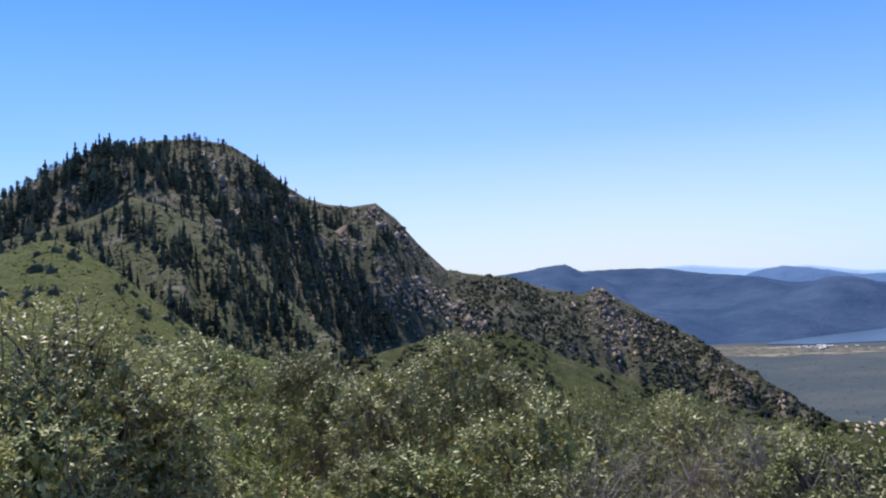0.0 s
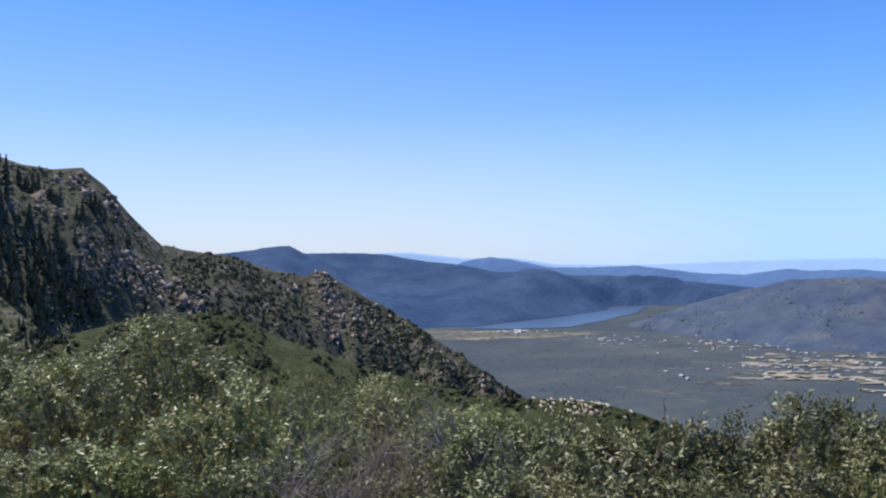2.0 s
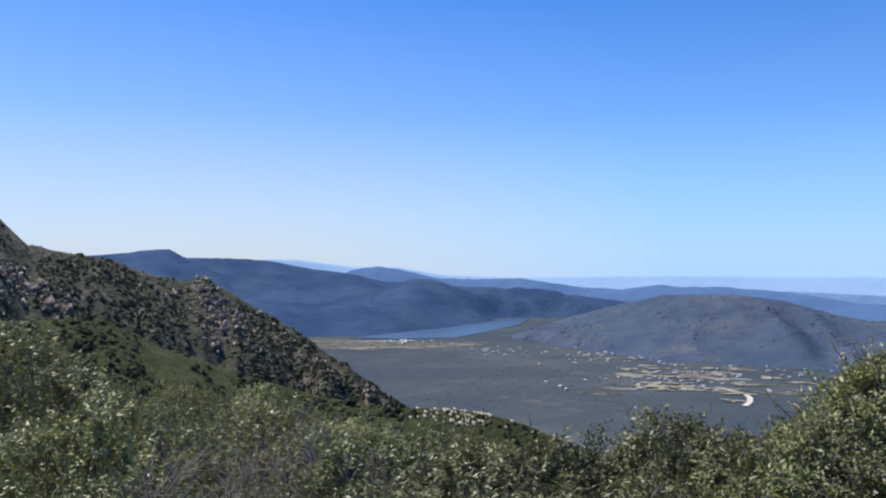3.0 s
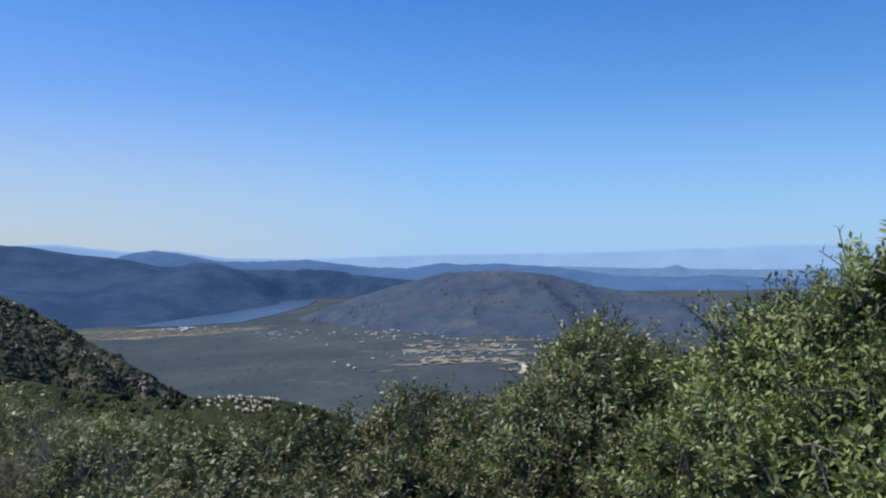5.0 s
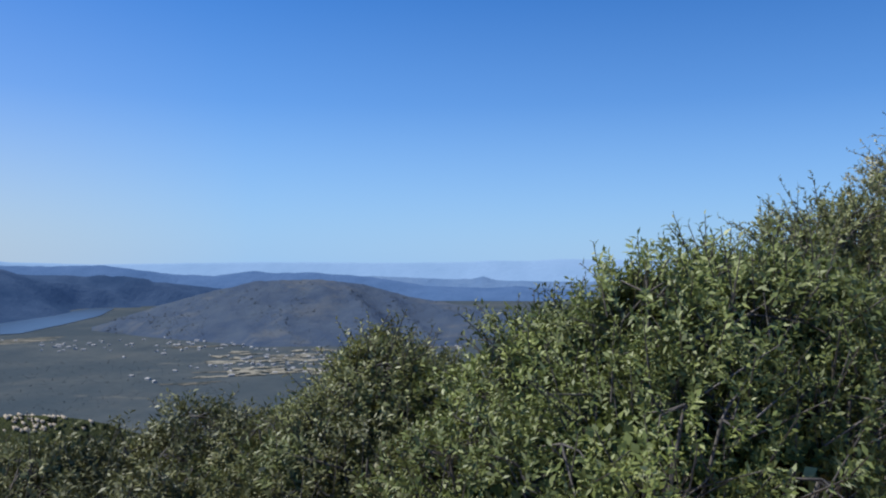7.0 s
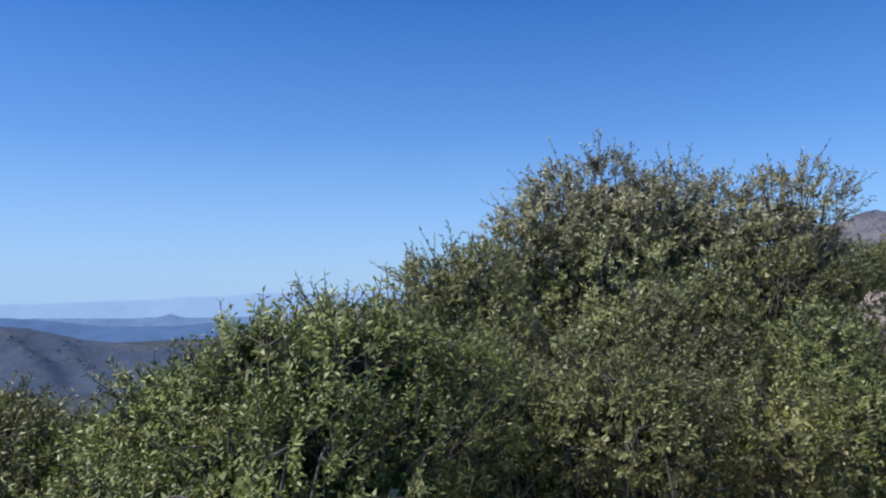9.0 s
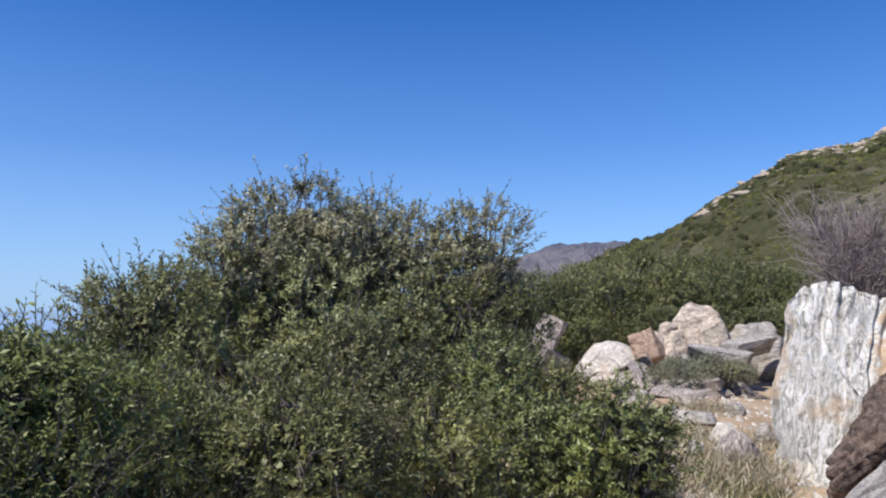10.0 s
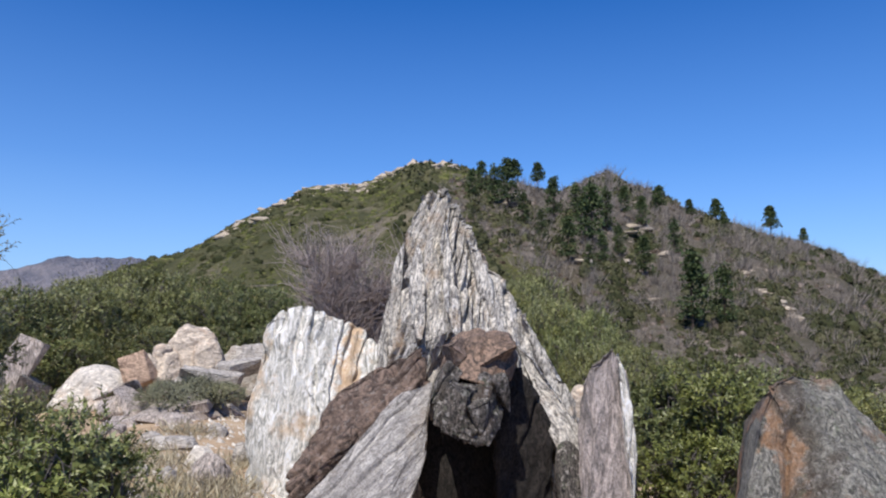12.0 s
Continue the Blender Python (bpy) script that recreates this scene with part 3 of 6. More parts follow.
STONY = Range([(-35, 2.0, 2600), (-28, 4.0, 2600), (-24.7, 4.45, 2600), (-22.6, 4.4, 2600), (-20.1, 4.35, 2600), (-18, 3.5, 2600), (-15.8, 3.2, 2600), (-10, 0.0, 2600), (-4, -3.5, 2600), (2, -6, 2600)],
              [(-35, 2000), (0, 2100)], 40, 8.0, 0.9, 23.0, 50.0, 0.006)


def build_ranges():
    tagged(PEAK_RANGE.mesh("mountain_peak", 0.2, [PEAK]), "steep wooded mountain with grey cliffs and dark conifers", "mountain", kind="structure")
    tagged(FRONT_SPUR.mesh("front_spur", 0.25, [SPUR_SLOPE]), "grey-green brushy spur running down before the wooded peak", "ridge", kind="structure")
    tagged(SADDLE_SLOPE.mesh("saddle_slope", 0.3, [SADDLE_GREEN]), "green brush slope falling from the saddle below the cliffs", "slope", kind="structure")
    tagged(GREEN_RIDGE.mesh("green_ridge", 0.4, [GREEN_SLOPE]), "smooth green brush-covered ridge below the wooded peak", "ridge", kind="structure")
    tagged(END_HILL.mesh("ridge_hill", 0.25, [HILL_GREEN, DRY_SLOPE], lambda a, t: (a + 4 * np.sin(t * 9) < -47 - 6 * (1 - t)).astype(int)),
           "hill with green brush on one flank and dry grey scrub on the other", "hill", kind="structure")
    tagged(VALLEY_HILL.mesh("valley_hill", 0.4, [HILL], rows=40), "low hill rising from the valley floor, tinted blue with painted haze", "hill", kind="structure")
    tagged(WOODED.mesh("backdrop_wooded_range", 0.4, [RANGE_1], rows=40), "long wooded mountain range beyond the lake, painted blue with haze", "mountain range", kind="structure")
    tagged(BLUE.mesh("backdrop_blue_range", 0.4, [RANGE_2], rows=20), "far mountain range on the horizon, painted blue with haze", "mountain range", kind="structure")
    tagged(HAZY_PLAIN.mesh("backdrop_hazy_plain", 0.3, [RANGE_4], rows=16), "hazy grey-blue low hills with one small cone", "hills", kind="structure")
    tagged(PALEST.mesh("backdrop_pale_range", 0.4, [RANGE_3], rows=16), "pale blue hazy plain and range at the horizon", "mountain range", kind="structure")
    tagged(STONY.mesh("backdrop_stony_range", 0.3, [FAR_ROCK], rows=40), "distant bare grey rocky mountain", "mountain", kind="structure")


build_ranges()


def polar(az, r, z=0.0):
    return np.array([r * math.cos(radians(az)), r * math.sin(radians(az)), z])


def build_lake():
    az = np.arange(54.6, 67.6, 0.4)
    far = np.interp(az, [54.6, 55.5, 57, 58.5, 61, 64.4, 67.4], [3560, 3640, 3480, 3150, 2930, 2710, 2480])
    near = np.interp(az, [54.6, 55.5, 57.7, 60.2, 64.4, 67.4], [3540, 3080, 2720, 2440, 2400, 2440])
    a = np.radians(az)
    rows = [np.stack([r * np.cos(a), r * np.sin(a), 0 * a + VALLEY_Z + 1.5], -1) for r in (near, near * 0.67 + far * 0.33, near * 0.33 + far * 0.67, far)]
    ob = new("lake_water", mesh_of("lake_water", np.concatenate(rows), grid_faces(4, len(az))[:, ::-1], WATER))
    tagged(ob, "calm blue lake lying in the valley", "lake", kind="structure")


build_lake()

# ---- woods, brush and stones on the slopes ----


def find_on(rng_hill, az, el):
    """The way up a flank at which a point shows at that elevation from the eye."""
    t = np.linspace(0.02, 1.0, 140)
    p = rng_hill.at(np.full(140, float(az)), t)
    e = np.degrees(np.arctan2(p[:, 2] - EYE, np.hypot(p[:, 0], p[:, 1])))
    i = int(np.argmin(np.abs(e - el)))
    return p[i]


def way_up(rng_hill, az, el):
    """How far up a flank a point shows at that elevation."""
    p, t = find_on(rng_hill, az, el), np.linspace(0.02, 1.0, 140)
    return float(t[np.argmin(np.linalg.norm(rng_hill.at(np.full(140, float(az)), t) - p, axis=1))])


def clumps(centres, sizes, k, flat=0.75, leaf=0.42, seed=1, dome=False):
    """Brush clumps: k leafy blades each with a broken outline, over a lumpy mound where asked."""
    rng = np.random.default_rng(seed)
    n = len(centres)
    d = unit(rng.normal(0, 1, (n, k, 3)))
    d[..., 2] = np.abs(d[..., 2])
    s = sizes[:, None, None]
    rad = rng.uniform(0.8, 1.05, (n, k, 1)) if dome else rng.uniform(0.45, 1.05, (n, k, 1))
    pos = centres[:, None] + d * s * rad * np.array([1, 1, flat * 1.3]) * 0.6
    way = unit(d + rng.normal(0, 0.7, (n, k, 3)))
    up = unit(d + rng.normal(0, 0.4, (n, k, 3)))
    L = (sizes[:, None] * leaf * rng.uniform(0.6, 1.3, (n, k))).ravel()
    v, f = leaf_blades(pos.reshape(-1, 3), way.reshape(-1, 3), up.reshape(-1, 3), L, L * rng.uniform(0.6, 1.0, L.shape), six=False)
    if not dome:
        return v, f
    q = np.linspace(0, 2 * np.pi, 6, endpoint=False)
    ring = [np.stack([np.cos(q + o) * c, np.sin(q + o) * c, 0 * q + z], -1) for c, z, o in ((1.05, -0.15, 0), (0.95, 0.55, 0.4), (0.3, 1.0, 0.2))]
    base = np.concatenate(ring)
    mv = centres[:, None] + base[None] * (s * 0.6 * np.array([1, 1, flat * 1.25])) * rng.uniform(0.72, 1.22, (n, len(base), 1))
    mf = (np.arange(n)[:, None, None] * len(base) + grid_faces(3, 6, 0, True)[None]).reshape(-1, 4)
    return np.concatenate([v, mv.reshape(-1, 3)]), np.concatenate([f, mf + len(v)])


def twiggy(centres, sizes, k, seed):
    """Leafless shrubs: k thin upright sprays each."""
    rng = np.random.default_rng(seed)
    n = len(centres)
    lean = rng.normal(0, 0.45, (n, k, 3)) * [1, 1, 0]
    pos = centres[:, None] + lean * sizes[:, None, None] * 0.35
    L = (sizes[:, None] * rng.uniform(0.6, 1.15, (n, k))).ravel()
    return leaf_blades(pos.reshape(-1, 3), (lean + [0, 0, 1]).reshape(-1, 3), rng.normal(0, 1, (n * k, 3)), L, L * rng.uniform(0.03, 0.06, L.shape), plain=True)


def brush_on(name, label, hill, n, az, t, size, material, keep=None, seed=1, k=16, flat=0.75, bare=False, leaf=0.3):
    rng = np.random.default_rng(seed)
    a, u = rng.uniform(*az, n), rng.uniform(*t, n) ** 0.9
    if keep is not None:
        ok = keep(a, u, rng)
        a, u = a[ok], u[ok]
    p = hill.at(a, u)
    s = np.exp(rng.uniform(np.log(size[0]), np.log(size[1]), len(a))) * rng.uniform(0.8, 1.2, len(a))
    if hill is END_HILL:
        s = s * np.clip(np.hypot(p[:, 0], p[:, 1]) / 320, 0.3, 1.0)
    v, f = twiggy(p - [0, 0, 0.3], s, k, seed) if bare else clumps(p - np.array([0, 0, 0.15]) * s[:, None], s, k, flat, leaf, seed, True)
    ob = new(name, mesh_of(name, v, f, material))
    return tagged(ob, label, "brush", kind="stuff")


def fir_crown(feet, heights, rng, sides=5, tiers=5, spread=0.17):
    """Narrow conifer crowns: ragged tiers of drooping boughs, one tree to each foot."""
    n = len(feet)
    lv = np.linspace(0.10, 0.92, tiers)
    ring_z = np.stack([lv, lv + 0.13], 1).ravel()
    ring_r = np.stack([spread * (1.03 - lv) ** 0.8, spread * 0.42 * (1.0 - lv) ** 0.8 + 0.004], 1).ravel()
    ring_z[-1], ring_r[-1] = 1.0, 0.003
    q = np.linspace(0, 2 * np.pi, sides, endpoint=False)
    ang = q[None, None] + rng.uniform(0, 6.28, (n, len(ring_z), 1))
    jit = rng.uniform(0.6, 1.2, (n, len(ring_z), sides))
    h = heights[:, None, None]
    r = ring_r[None, :, None] * h * jit
    z = (ring_z[None, :, None] + rng.normal(0, 0.012, (n, len(ring_z), sides))) * h
    v = np.stack([r * np.cos(ang), r * np.sin(ang), z], -1) + feet[:, None, None]
    f = (np.arange(n)[:, None, None] * len(ring_z) * sides + grid_faces(len(ring_z), sides, 0, True)[None]).reshape(-1, 4)
    return v.reshape(-1, 3), f


def fir_trunk(height):
    return tubes([(np.array([[0, 0, -1.0], [0, 0, height * 0.5], [0, 0, height * 0.98]]), [height * 0.018, height * 0.011, height * 0.002])], 5)


def in_bands(az, el, bands):
    """How deep a direction lies in any of the bands (azimuth and elevation of both ends, half width, weight)."""
    best = np.zeros_like(az)
    for a0, e0, a1, e1, half, weight in bands:
        da, de = a1 - a0, e1 - e0
        u = np.clip(((az - a0) * da + (el - e0) * de) / (da * da + de * de + 1e-9), 0, 1)
        gap = np.hypot(az - a0 - u * da, el - e0 - u * de)
        best = np.maximum(best, weight * np.clip(1.4 - gap / half, 0, 1))
    return best


def strew(n, az, t, rng):
    """Places on the peak's flank, with azimuth, way up and elevation."""
    a, u = rng.uniform(*az, n), rng.uniform(*t, n)
    p = PEAK_RANGE.at(a, u)
    return a, u, p, np.degrees(np.arctan2(p[:, 2] - EYE, np.hypot(p[:, 0], p[:, 1])))


# woods in the gullies and under the crest; cliffs on the shoulder, the spur and the foot of the face
WOODS = [(119.8, 7.0, 113.3, 10.2, 1.6, 1.0), (113.3, 10.2, 108.3, 11.2, 1.3, 0.9), (109.5, 9.6, 106.8, 9.0, 0.9, 0.5), (108.3, 11.6, 105.1, 11.1, 0.7, 0.6), (105.4, 10.4, 105.7, 7.4, 0.9, 1.0), (105.7, 7.2, 103.9, 5.0, 0.9, 1.0), (103.6, 6.4, 98.4, -1.6, 1.5, 1.0),
         (101.5, 6.0, 96.8, -1.5, 1.8, 1.0), (97.5, 1.5, 94.6, -2.2, 1.3, 0.8), (117.6, 7.4, 113.5, 8.8, 1.2, 0.9), (103, 9.2, 97, 5.5, 0.9, 0.45), (96, 4.5, 92.5, 1.5, 0.8, 0.4), (88, 0.2, 84, -0.4, 0.4, 0.3)]
CLIFFS = [(95.4, 7.0, 93.2, 5.5, 0.8, 1.0), (93.4, 5.2, 91.4, 3.2, 0.6, 1.0), (94.2, 1.6, 91.6, -0.6, 0.7, 0.9), (91.8, 0.6, 89.4, -1.2, 0.8, 1.0), (89.6, -0.8, 87.6, -2.2, 0.7, 1.0), (78.8, -0.4, 78.2, -3.0, 0.8, 1.0), (78.6, -2.0, 75.4, -3.6, 0.8, 1.0), (77.5, -3.6, 74.5, -5.2, 0.6, 0.5), (73.5, -5.0, 70, -7.2, 0.5, 0.25), (69, -7.4, 66, -9.0, 0.4, 0.2),
          (76.0, -2.4, 72.0, -4.9, 0.4, 0.25), (105.0, 6.8, 104.4, 5.4, 0.22, 1.0), (106.9, 11.2, 106.2, 10.3, 0.3, 0.8), (97.2, 4.7, 95.6, 3.3, 0.35, 0.6), (84, -0.4, 80.5, -1.5, 0.3, 0.25), (97.8, 0.6, 96.8, -1.2, 0.3, 0.7), (78.6, -0.6, 77.6, -4.6, 0.9, 0.8), (76.4, -2.4, 70.5, -6.6, 0.6, 0.25), (106.3, 9.8, 104.6, 5.8, 0.25, 0.5), (101.2, 3.4, 100.4, 1.0, 0.2, 0.5), (100.2, -0.4, 99.6, -2.0, 0.2, 0.5), (94.4, 2.8, 93.0, -0.6, 0.7, 0.7)]


def build_firs():
    """Conifers of the peak: those along the crest singly, the woods on the flank as one stand."""
    rng = np.random.default_rng(21)
    kinds = []
    for h in (13.0, 10.5, 15.0):
        root = thing("conifer_tree", "dark narrow conifer standing on the mountain crest", "conifer", pose(0, 0, -900), "conifers along the mountain crest")
        part("trunk", mesh_of("fir_trunk", *fir_trunk(h), PINE_BARK), root)
        lv = np.linspace(0.22, 0.96, 30)
        ang, reach = np.arange(30) * 2.4, h * 0.26 * (1.05 - lv ** 2) * rng.uniform(0.25, 1.0, 30)
        tips = np.stack([np.cos(ang) * reach, np.sin(ang) * reach, lv * h], -1)
        part("crown", mesh_of("fir_crown", *clumps(tips, h * rng.uniform(0.12, 0.20, 30), 9, 0.8, 0.5, int(h)), NEEDLE), root)
        kinds.append(root)
    along = np.concatenate([rng.uniform(112, 121, 54), rng.uniform(105, 113, 46), rng.uniform(97, 105, 34), rng.uniform(80, 90, 26), rng.uniform(113, 121, 30)])
    for i, (a, t) in enumerate((a, rng.uniform(0.95, 1.0)) for a in along):
        p = PEAK_RANGE.at(np.array([a]), np.array([t]))[0]
        s = rng.uniform(0.45, 1.0) * (0.78 if a > 110 else 0.68 if a > 105.5 else 0.34 if a > 92 else 0.24)
        m = pose(p[0], p[1], p[2] - 0.8, rng.normal(0, 1.5), rng.normal(0, 1.5), rng.uniform(0, 360)) @ Matrix.Scale(s, 4)
        if i < 3:
            kinds[i].matrix_basis = m
        else:
            k = copy_thing(kinds[i % 3], m)
            k.scale = (s, s, s)
    a, t, p, e = strew(20000, (70, 121), (0.04, 0.965), rng)
    thick = np.maximum(in_bands(a, e, WOODS), np.where(a > 84, 0.09, 0.03)) * np.where(in_bands(a, e, CLIFFS) > 0.1, 0.1, 1.0)
    thick = thick * np.where(vnoise(a * 1.1, t * 7, 0 * a) > 0.38, 1.0, 0.25)
    ok = np.flatnonzero(rng.uniform(0, 1, 20000) < thick * 0.8 * np.where(t > 0.9, 0.5, 1.0))[:4200]
    H = np.exp(rng.normal(np.log(11.5), 0.32, len(ok))) * np.where(a[ok] < 90.5, 0.45, np.where(a[ok] > 107, 0.88, 1.0)) * np.where(t[ok] > 0.88, 0.5, 1.0)
    ob = new("conifer_woods", mesh_of("conifer_woods", *fir_crown(p[ok] - [0, 0, 1.0], np.clip(H, 4, 23), rng, spread=0.23), NEEDLE))
    tagged(ob, "dense dark conifer woods on the steep mountain flank", "woods", kind="stuff")


def hull_mesh(pts, levels, rough, seed, strata=0.0, strata_amp=0.0, grain=1.2, relax=2, material=None, name="rock", lean=0.0, fan=0.0):
    """A stone: the hull of its corners, split fine, worn round and broken along its layers."""
    bm = bmesh.new()
    for p in pts:
        bm.verts.new(p)
    res = bmesh.ops.convex_hull(bm, input=bm.verts)
    bmesh.ops.delete(bm, geom=list({e for e in res["geom_interior"] + res["geom_unused"] if isinstance(e, bmesh.types.BMVert)}), context="VERTS")
    bmesh.ops.triangulate(bm, faces=bm.faces)
    bm.verts.index_update()
    v = np.array([w.co for w in bm.verts], float)
    f = np.array([[w.index for w in q.verts] for q in bm.faces])
    bm.free()
    size = np.ptp(v, axis=0).max()
    for lev in range(levels):
        e = np.sort(np.concatenate([f[:, [0, 1]], f[:, [1, 2]], f[:, [2, 0]]]), 1)
        ue, inv = np.unique(e, axis=0, return_inverse=True)
        inv = inv.reshape(-1)
        mid = v[ue].mean(1)
        n, m = len(v), len(f)
        v = np.concatenate([v, mid])
        ab, bc, ca = n + inv[:m], n + inv[m:2 * m], n + inv[2 * m:]
        f = np.concatenate([np.stack([f[:, 0], ab, ca], 1), np.stack([ab, f[:, 1], bc], 1), np.stack([ca, bc, f[:, 2]], 1), np.stack([ab, bc, ca], 1)])
        if lev in (1, 2):
            for _ in range(relax if lev == 1 else min(relax, 1)):
                acc, cnt = np.zeros_like(v), np.zeros(len(v))
                for i, j in ((0, 1), (1, 2), (2, 0)):
                    np.add.at(acc, f[:, i], v[f[:, j]])
                    np.add.at(cnt, f[:, i], 1)
                v = v * 0.55 + acc / cnt[:, None] * 0.45
    nor = np.zeros_like(v)
    fn = np.cross(v[f[:, 1]] - v[f[:, 0]], v[f[:, 2]] - v[f[:, 0]])
    for i in range(3):
        np.add.at(nor, f[:, i], fn)
    nor = unit(nor)
    g = grain / max(size, 0.3) * 2.2
    d = rough * size * fbm(v[:, 0] * g + seed, v[:, 1] * g, v[:, 2] * g, 7) * 1.9
    q = radians(lean)
    across = v[:, 0] * math.cos(q) - v[:, 2] * math.sin(q)
    along = v[:, 0] * math.sin(q) + v[:, 2] * math.cos(q)
    if fan:
        across = across * fan / np.maximum(fan * 1.4 - v[:, 2], 0.2)
    layer = np.stack([across, v[:, 1] * 0.4, along / 3.2], 1)
    if strata_amp:
        bend = fbm(v[:, 0] * 2 + seed, v[:, 1] * 2, v[:, 2] * 2, 3) * 1.2
        w = vnoise(across * strata + seed + bend, v[:, 1] * strata * 0.3, along * 1.1)
        w2 = vnoise(across * strata * 2.6 + bend * 2, v[:, 1] * strata * 0.6 + seed, along * 2.2)
        d = d - strata_amp * np.clip(1 - np.abs(2 * w - 1) / 0.22, 0, 1) * 0.9 + strata_amp * (np.floor(w2 * 5) / 5 - 0.5) * 0.9
    v = v + nor * d[:, None]
    me = mesh_of(name, v, f, material)
    me.attributes.new("layer", "FLOAT_VECTOR", "POINT").data.foreach_set("vector", layer.astype(np.float32).ravel())
    return me


def build_slope_stones():
    """Outcrops on the far slopes: angular blocks joined into one stony mass for each slope."""
    rng = np.random.default_rng(5)
    block = hull_mesh(rng.uniform(-1, 1, (8, 3)), 1, 0.10, 3, relax=0, material=PALE_ROCK)
    bv = np.array([x.co for x in block.vertices])
    bf = np.array([list(x.vertices) for x in block.polygons])

    def scatter(name, label, hill, spots, material, shape):
        vs, fs, base = [], [], 0
        for az, t, n, spread_az, spread_t, size in spots:
            A, T = rng.normal(az, spread_az, n), np.clip(rng.normal(t, spread_t, n), 0.02, 1.0)
            for p in hill.at(A, T):
                s = size * rng.uniform(0.4, 1.2) * (2.0 if rng.uniform() < 0.2 else 1.0)
                m = np.array(Euler(rng.uniform(0, 6, 3)).to_matrix())
                vs.append(((bv * s * rng.uniform(0.5, 1.2, 3)) @ m.T) * shape + p)
                fs.append(bf + base)
                base += len(bv)
        ob = new(name, mesh_of(name, np.concatenate(vs), np.concatenate(fs), material))
        tagged(ob, label, "rocks", kind="stuff")

    a, t, p, e = strew(46000, (66, 118), (0.03, 0.995), rng)
    depth = in_bands(a, e, CLIFFS) * np.where(vnoise(a * 3, e * 3, 0 * a) > 0.45, 1.0, np.where((a > 86.5) & (e < 2.6), 0.40, np.where((a > 77) & (a < 79.6), 0.5, 0.10)))
    p = p[(rng.uniform(0, 1, len(a)) < np.maximum(depth, 0.002)) & ((t < 0.955) | (e < 2.6))]
    shapes = []
    for i in range(5):
        me = hull_mesh(rng.uniform(-1, 1, (9, 3)), 0, 0.0, i, relax=0, material=CLIFF)
        shapes.append((np.array([x.co for x in me.vertices]), np.array([list(x.vertices) for x in me.polygons])))
    vs, fs, base = [], [], 0
    for q in p:
        sv, sf = shapes[rng.integers(5)]
        m = np.array(Euler((rng.normal(0, 0.35), rng.normal(0, 0.35), rng.uniform(0, 6))).to_matrix())
        vs.append((sv * rng.uniform(0.5, 1.1, 3) * [1, 1, 1.5] * np.exp(rng.normal(np.log(2.3 if q[2] > 45 else 1.7), 0.45))) @ m.T + q - [0, 0, 0.4])
        fs.append(sf + base)
        base += len(sv)
    tagged(new("cliff_rocks", mesh_of("cliff_rocks", np.concatenate(vs), np.concatenate(fs), CLIFF)), "grey broken cliffs and outcrops on the wooded mountain", "rocks", kind="stuff")
    scatter("hill_rocks", "pale stone ledges cropping out of the brush on the hill", END_HILL,
            [(a, way_up(END_HILL, a, e), 9, 0.22, 0.006, z) for a, e, z in zip(np.linspace(-67.4, -71.8, 12), np.linspace(4.57, 0.20, 12), rng.uniform(0.5, 1.0, 12))] + [(-46, 0.93, 50, 1.0, 0.025, 2.1), (-42, 0.9, 24, 1.2, 0.02, 1.8), (-39, 0.93, 24, 1.2, 0.015, 1.8), (-45, 0.975, 50, 1.0, 0.02, 2.2), (-43.5, 0.955, 26, 0.9, 0.015, 1.8), (-40, 0.985, 12, 1.5, 0.02, 1.3), (-36.5, 0.985, 22, 1.3, 0.02, 1.4), (-33.5, 0.96, 26, 1.2, 0.02, 1.6), (-31, 0.9, 26, 1.5, 0.04, 1.4),
             (-33, 0.72, 14, 2, 0.03, 2.2), (-44.5, 0.84, 16, 1.6, 0.012, 1.3), (-41, 0.80, 18, 1.8, 0.014, 1.2), (-37.5, 0.86, 18, 1.6, 0.012, 1.2), (-35, 0.80, 16, 1.5, 0.014, 1.2), (-47.3, 0.975, 20, 0.7, 0.012, 1.5), (-59.6, 0.985, 16, 0.6, 0.01, 1.6), (-61, 0.93, 22, 1.2, 0.03, 1.4), (-58, 0.55, 26, 4, 0.12, 1.2), (-62, 0.45, 22, 4, 0.1, 1.2), (-66, 0.4, 16, 4, 0.1, 1.2)], HILL_LEDGE, (1.3, 1.3, 0.55))
    vs, fs, base = [], [], 0
    for a, t in zip(rng.normal(59.6, 1.5, 80), rng.uniform(0.93, 1.02, 80)):
        p = SADDLE_SLOPE.at(np.array([a]), np.array([t]))[0]
        vs.append(bv * rng.uniform(0.5, 1.5) * [1, 1, 0.8] + p + [0, 0, 0.3])
        fs.append(bf + base)
        base += len(bv)
    ob = new("slope_boulders", mesh_of("slope_boulders", np.concatenate(vs), np.concatenate(fs), HILL_LEDGE))
    tagged(ob, "field of pale boulders low on the ridge slope", "boulders", kind="stuff")


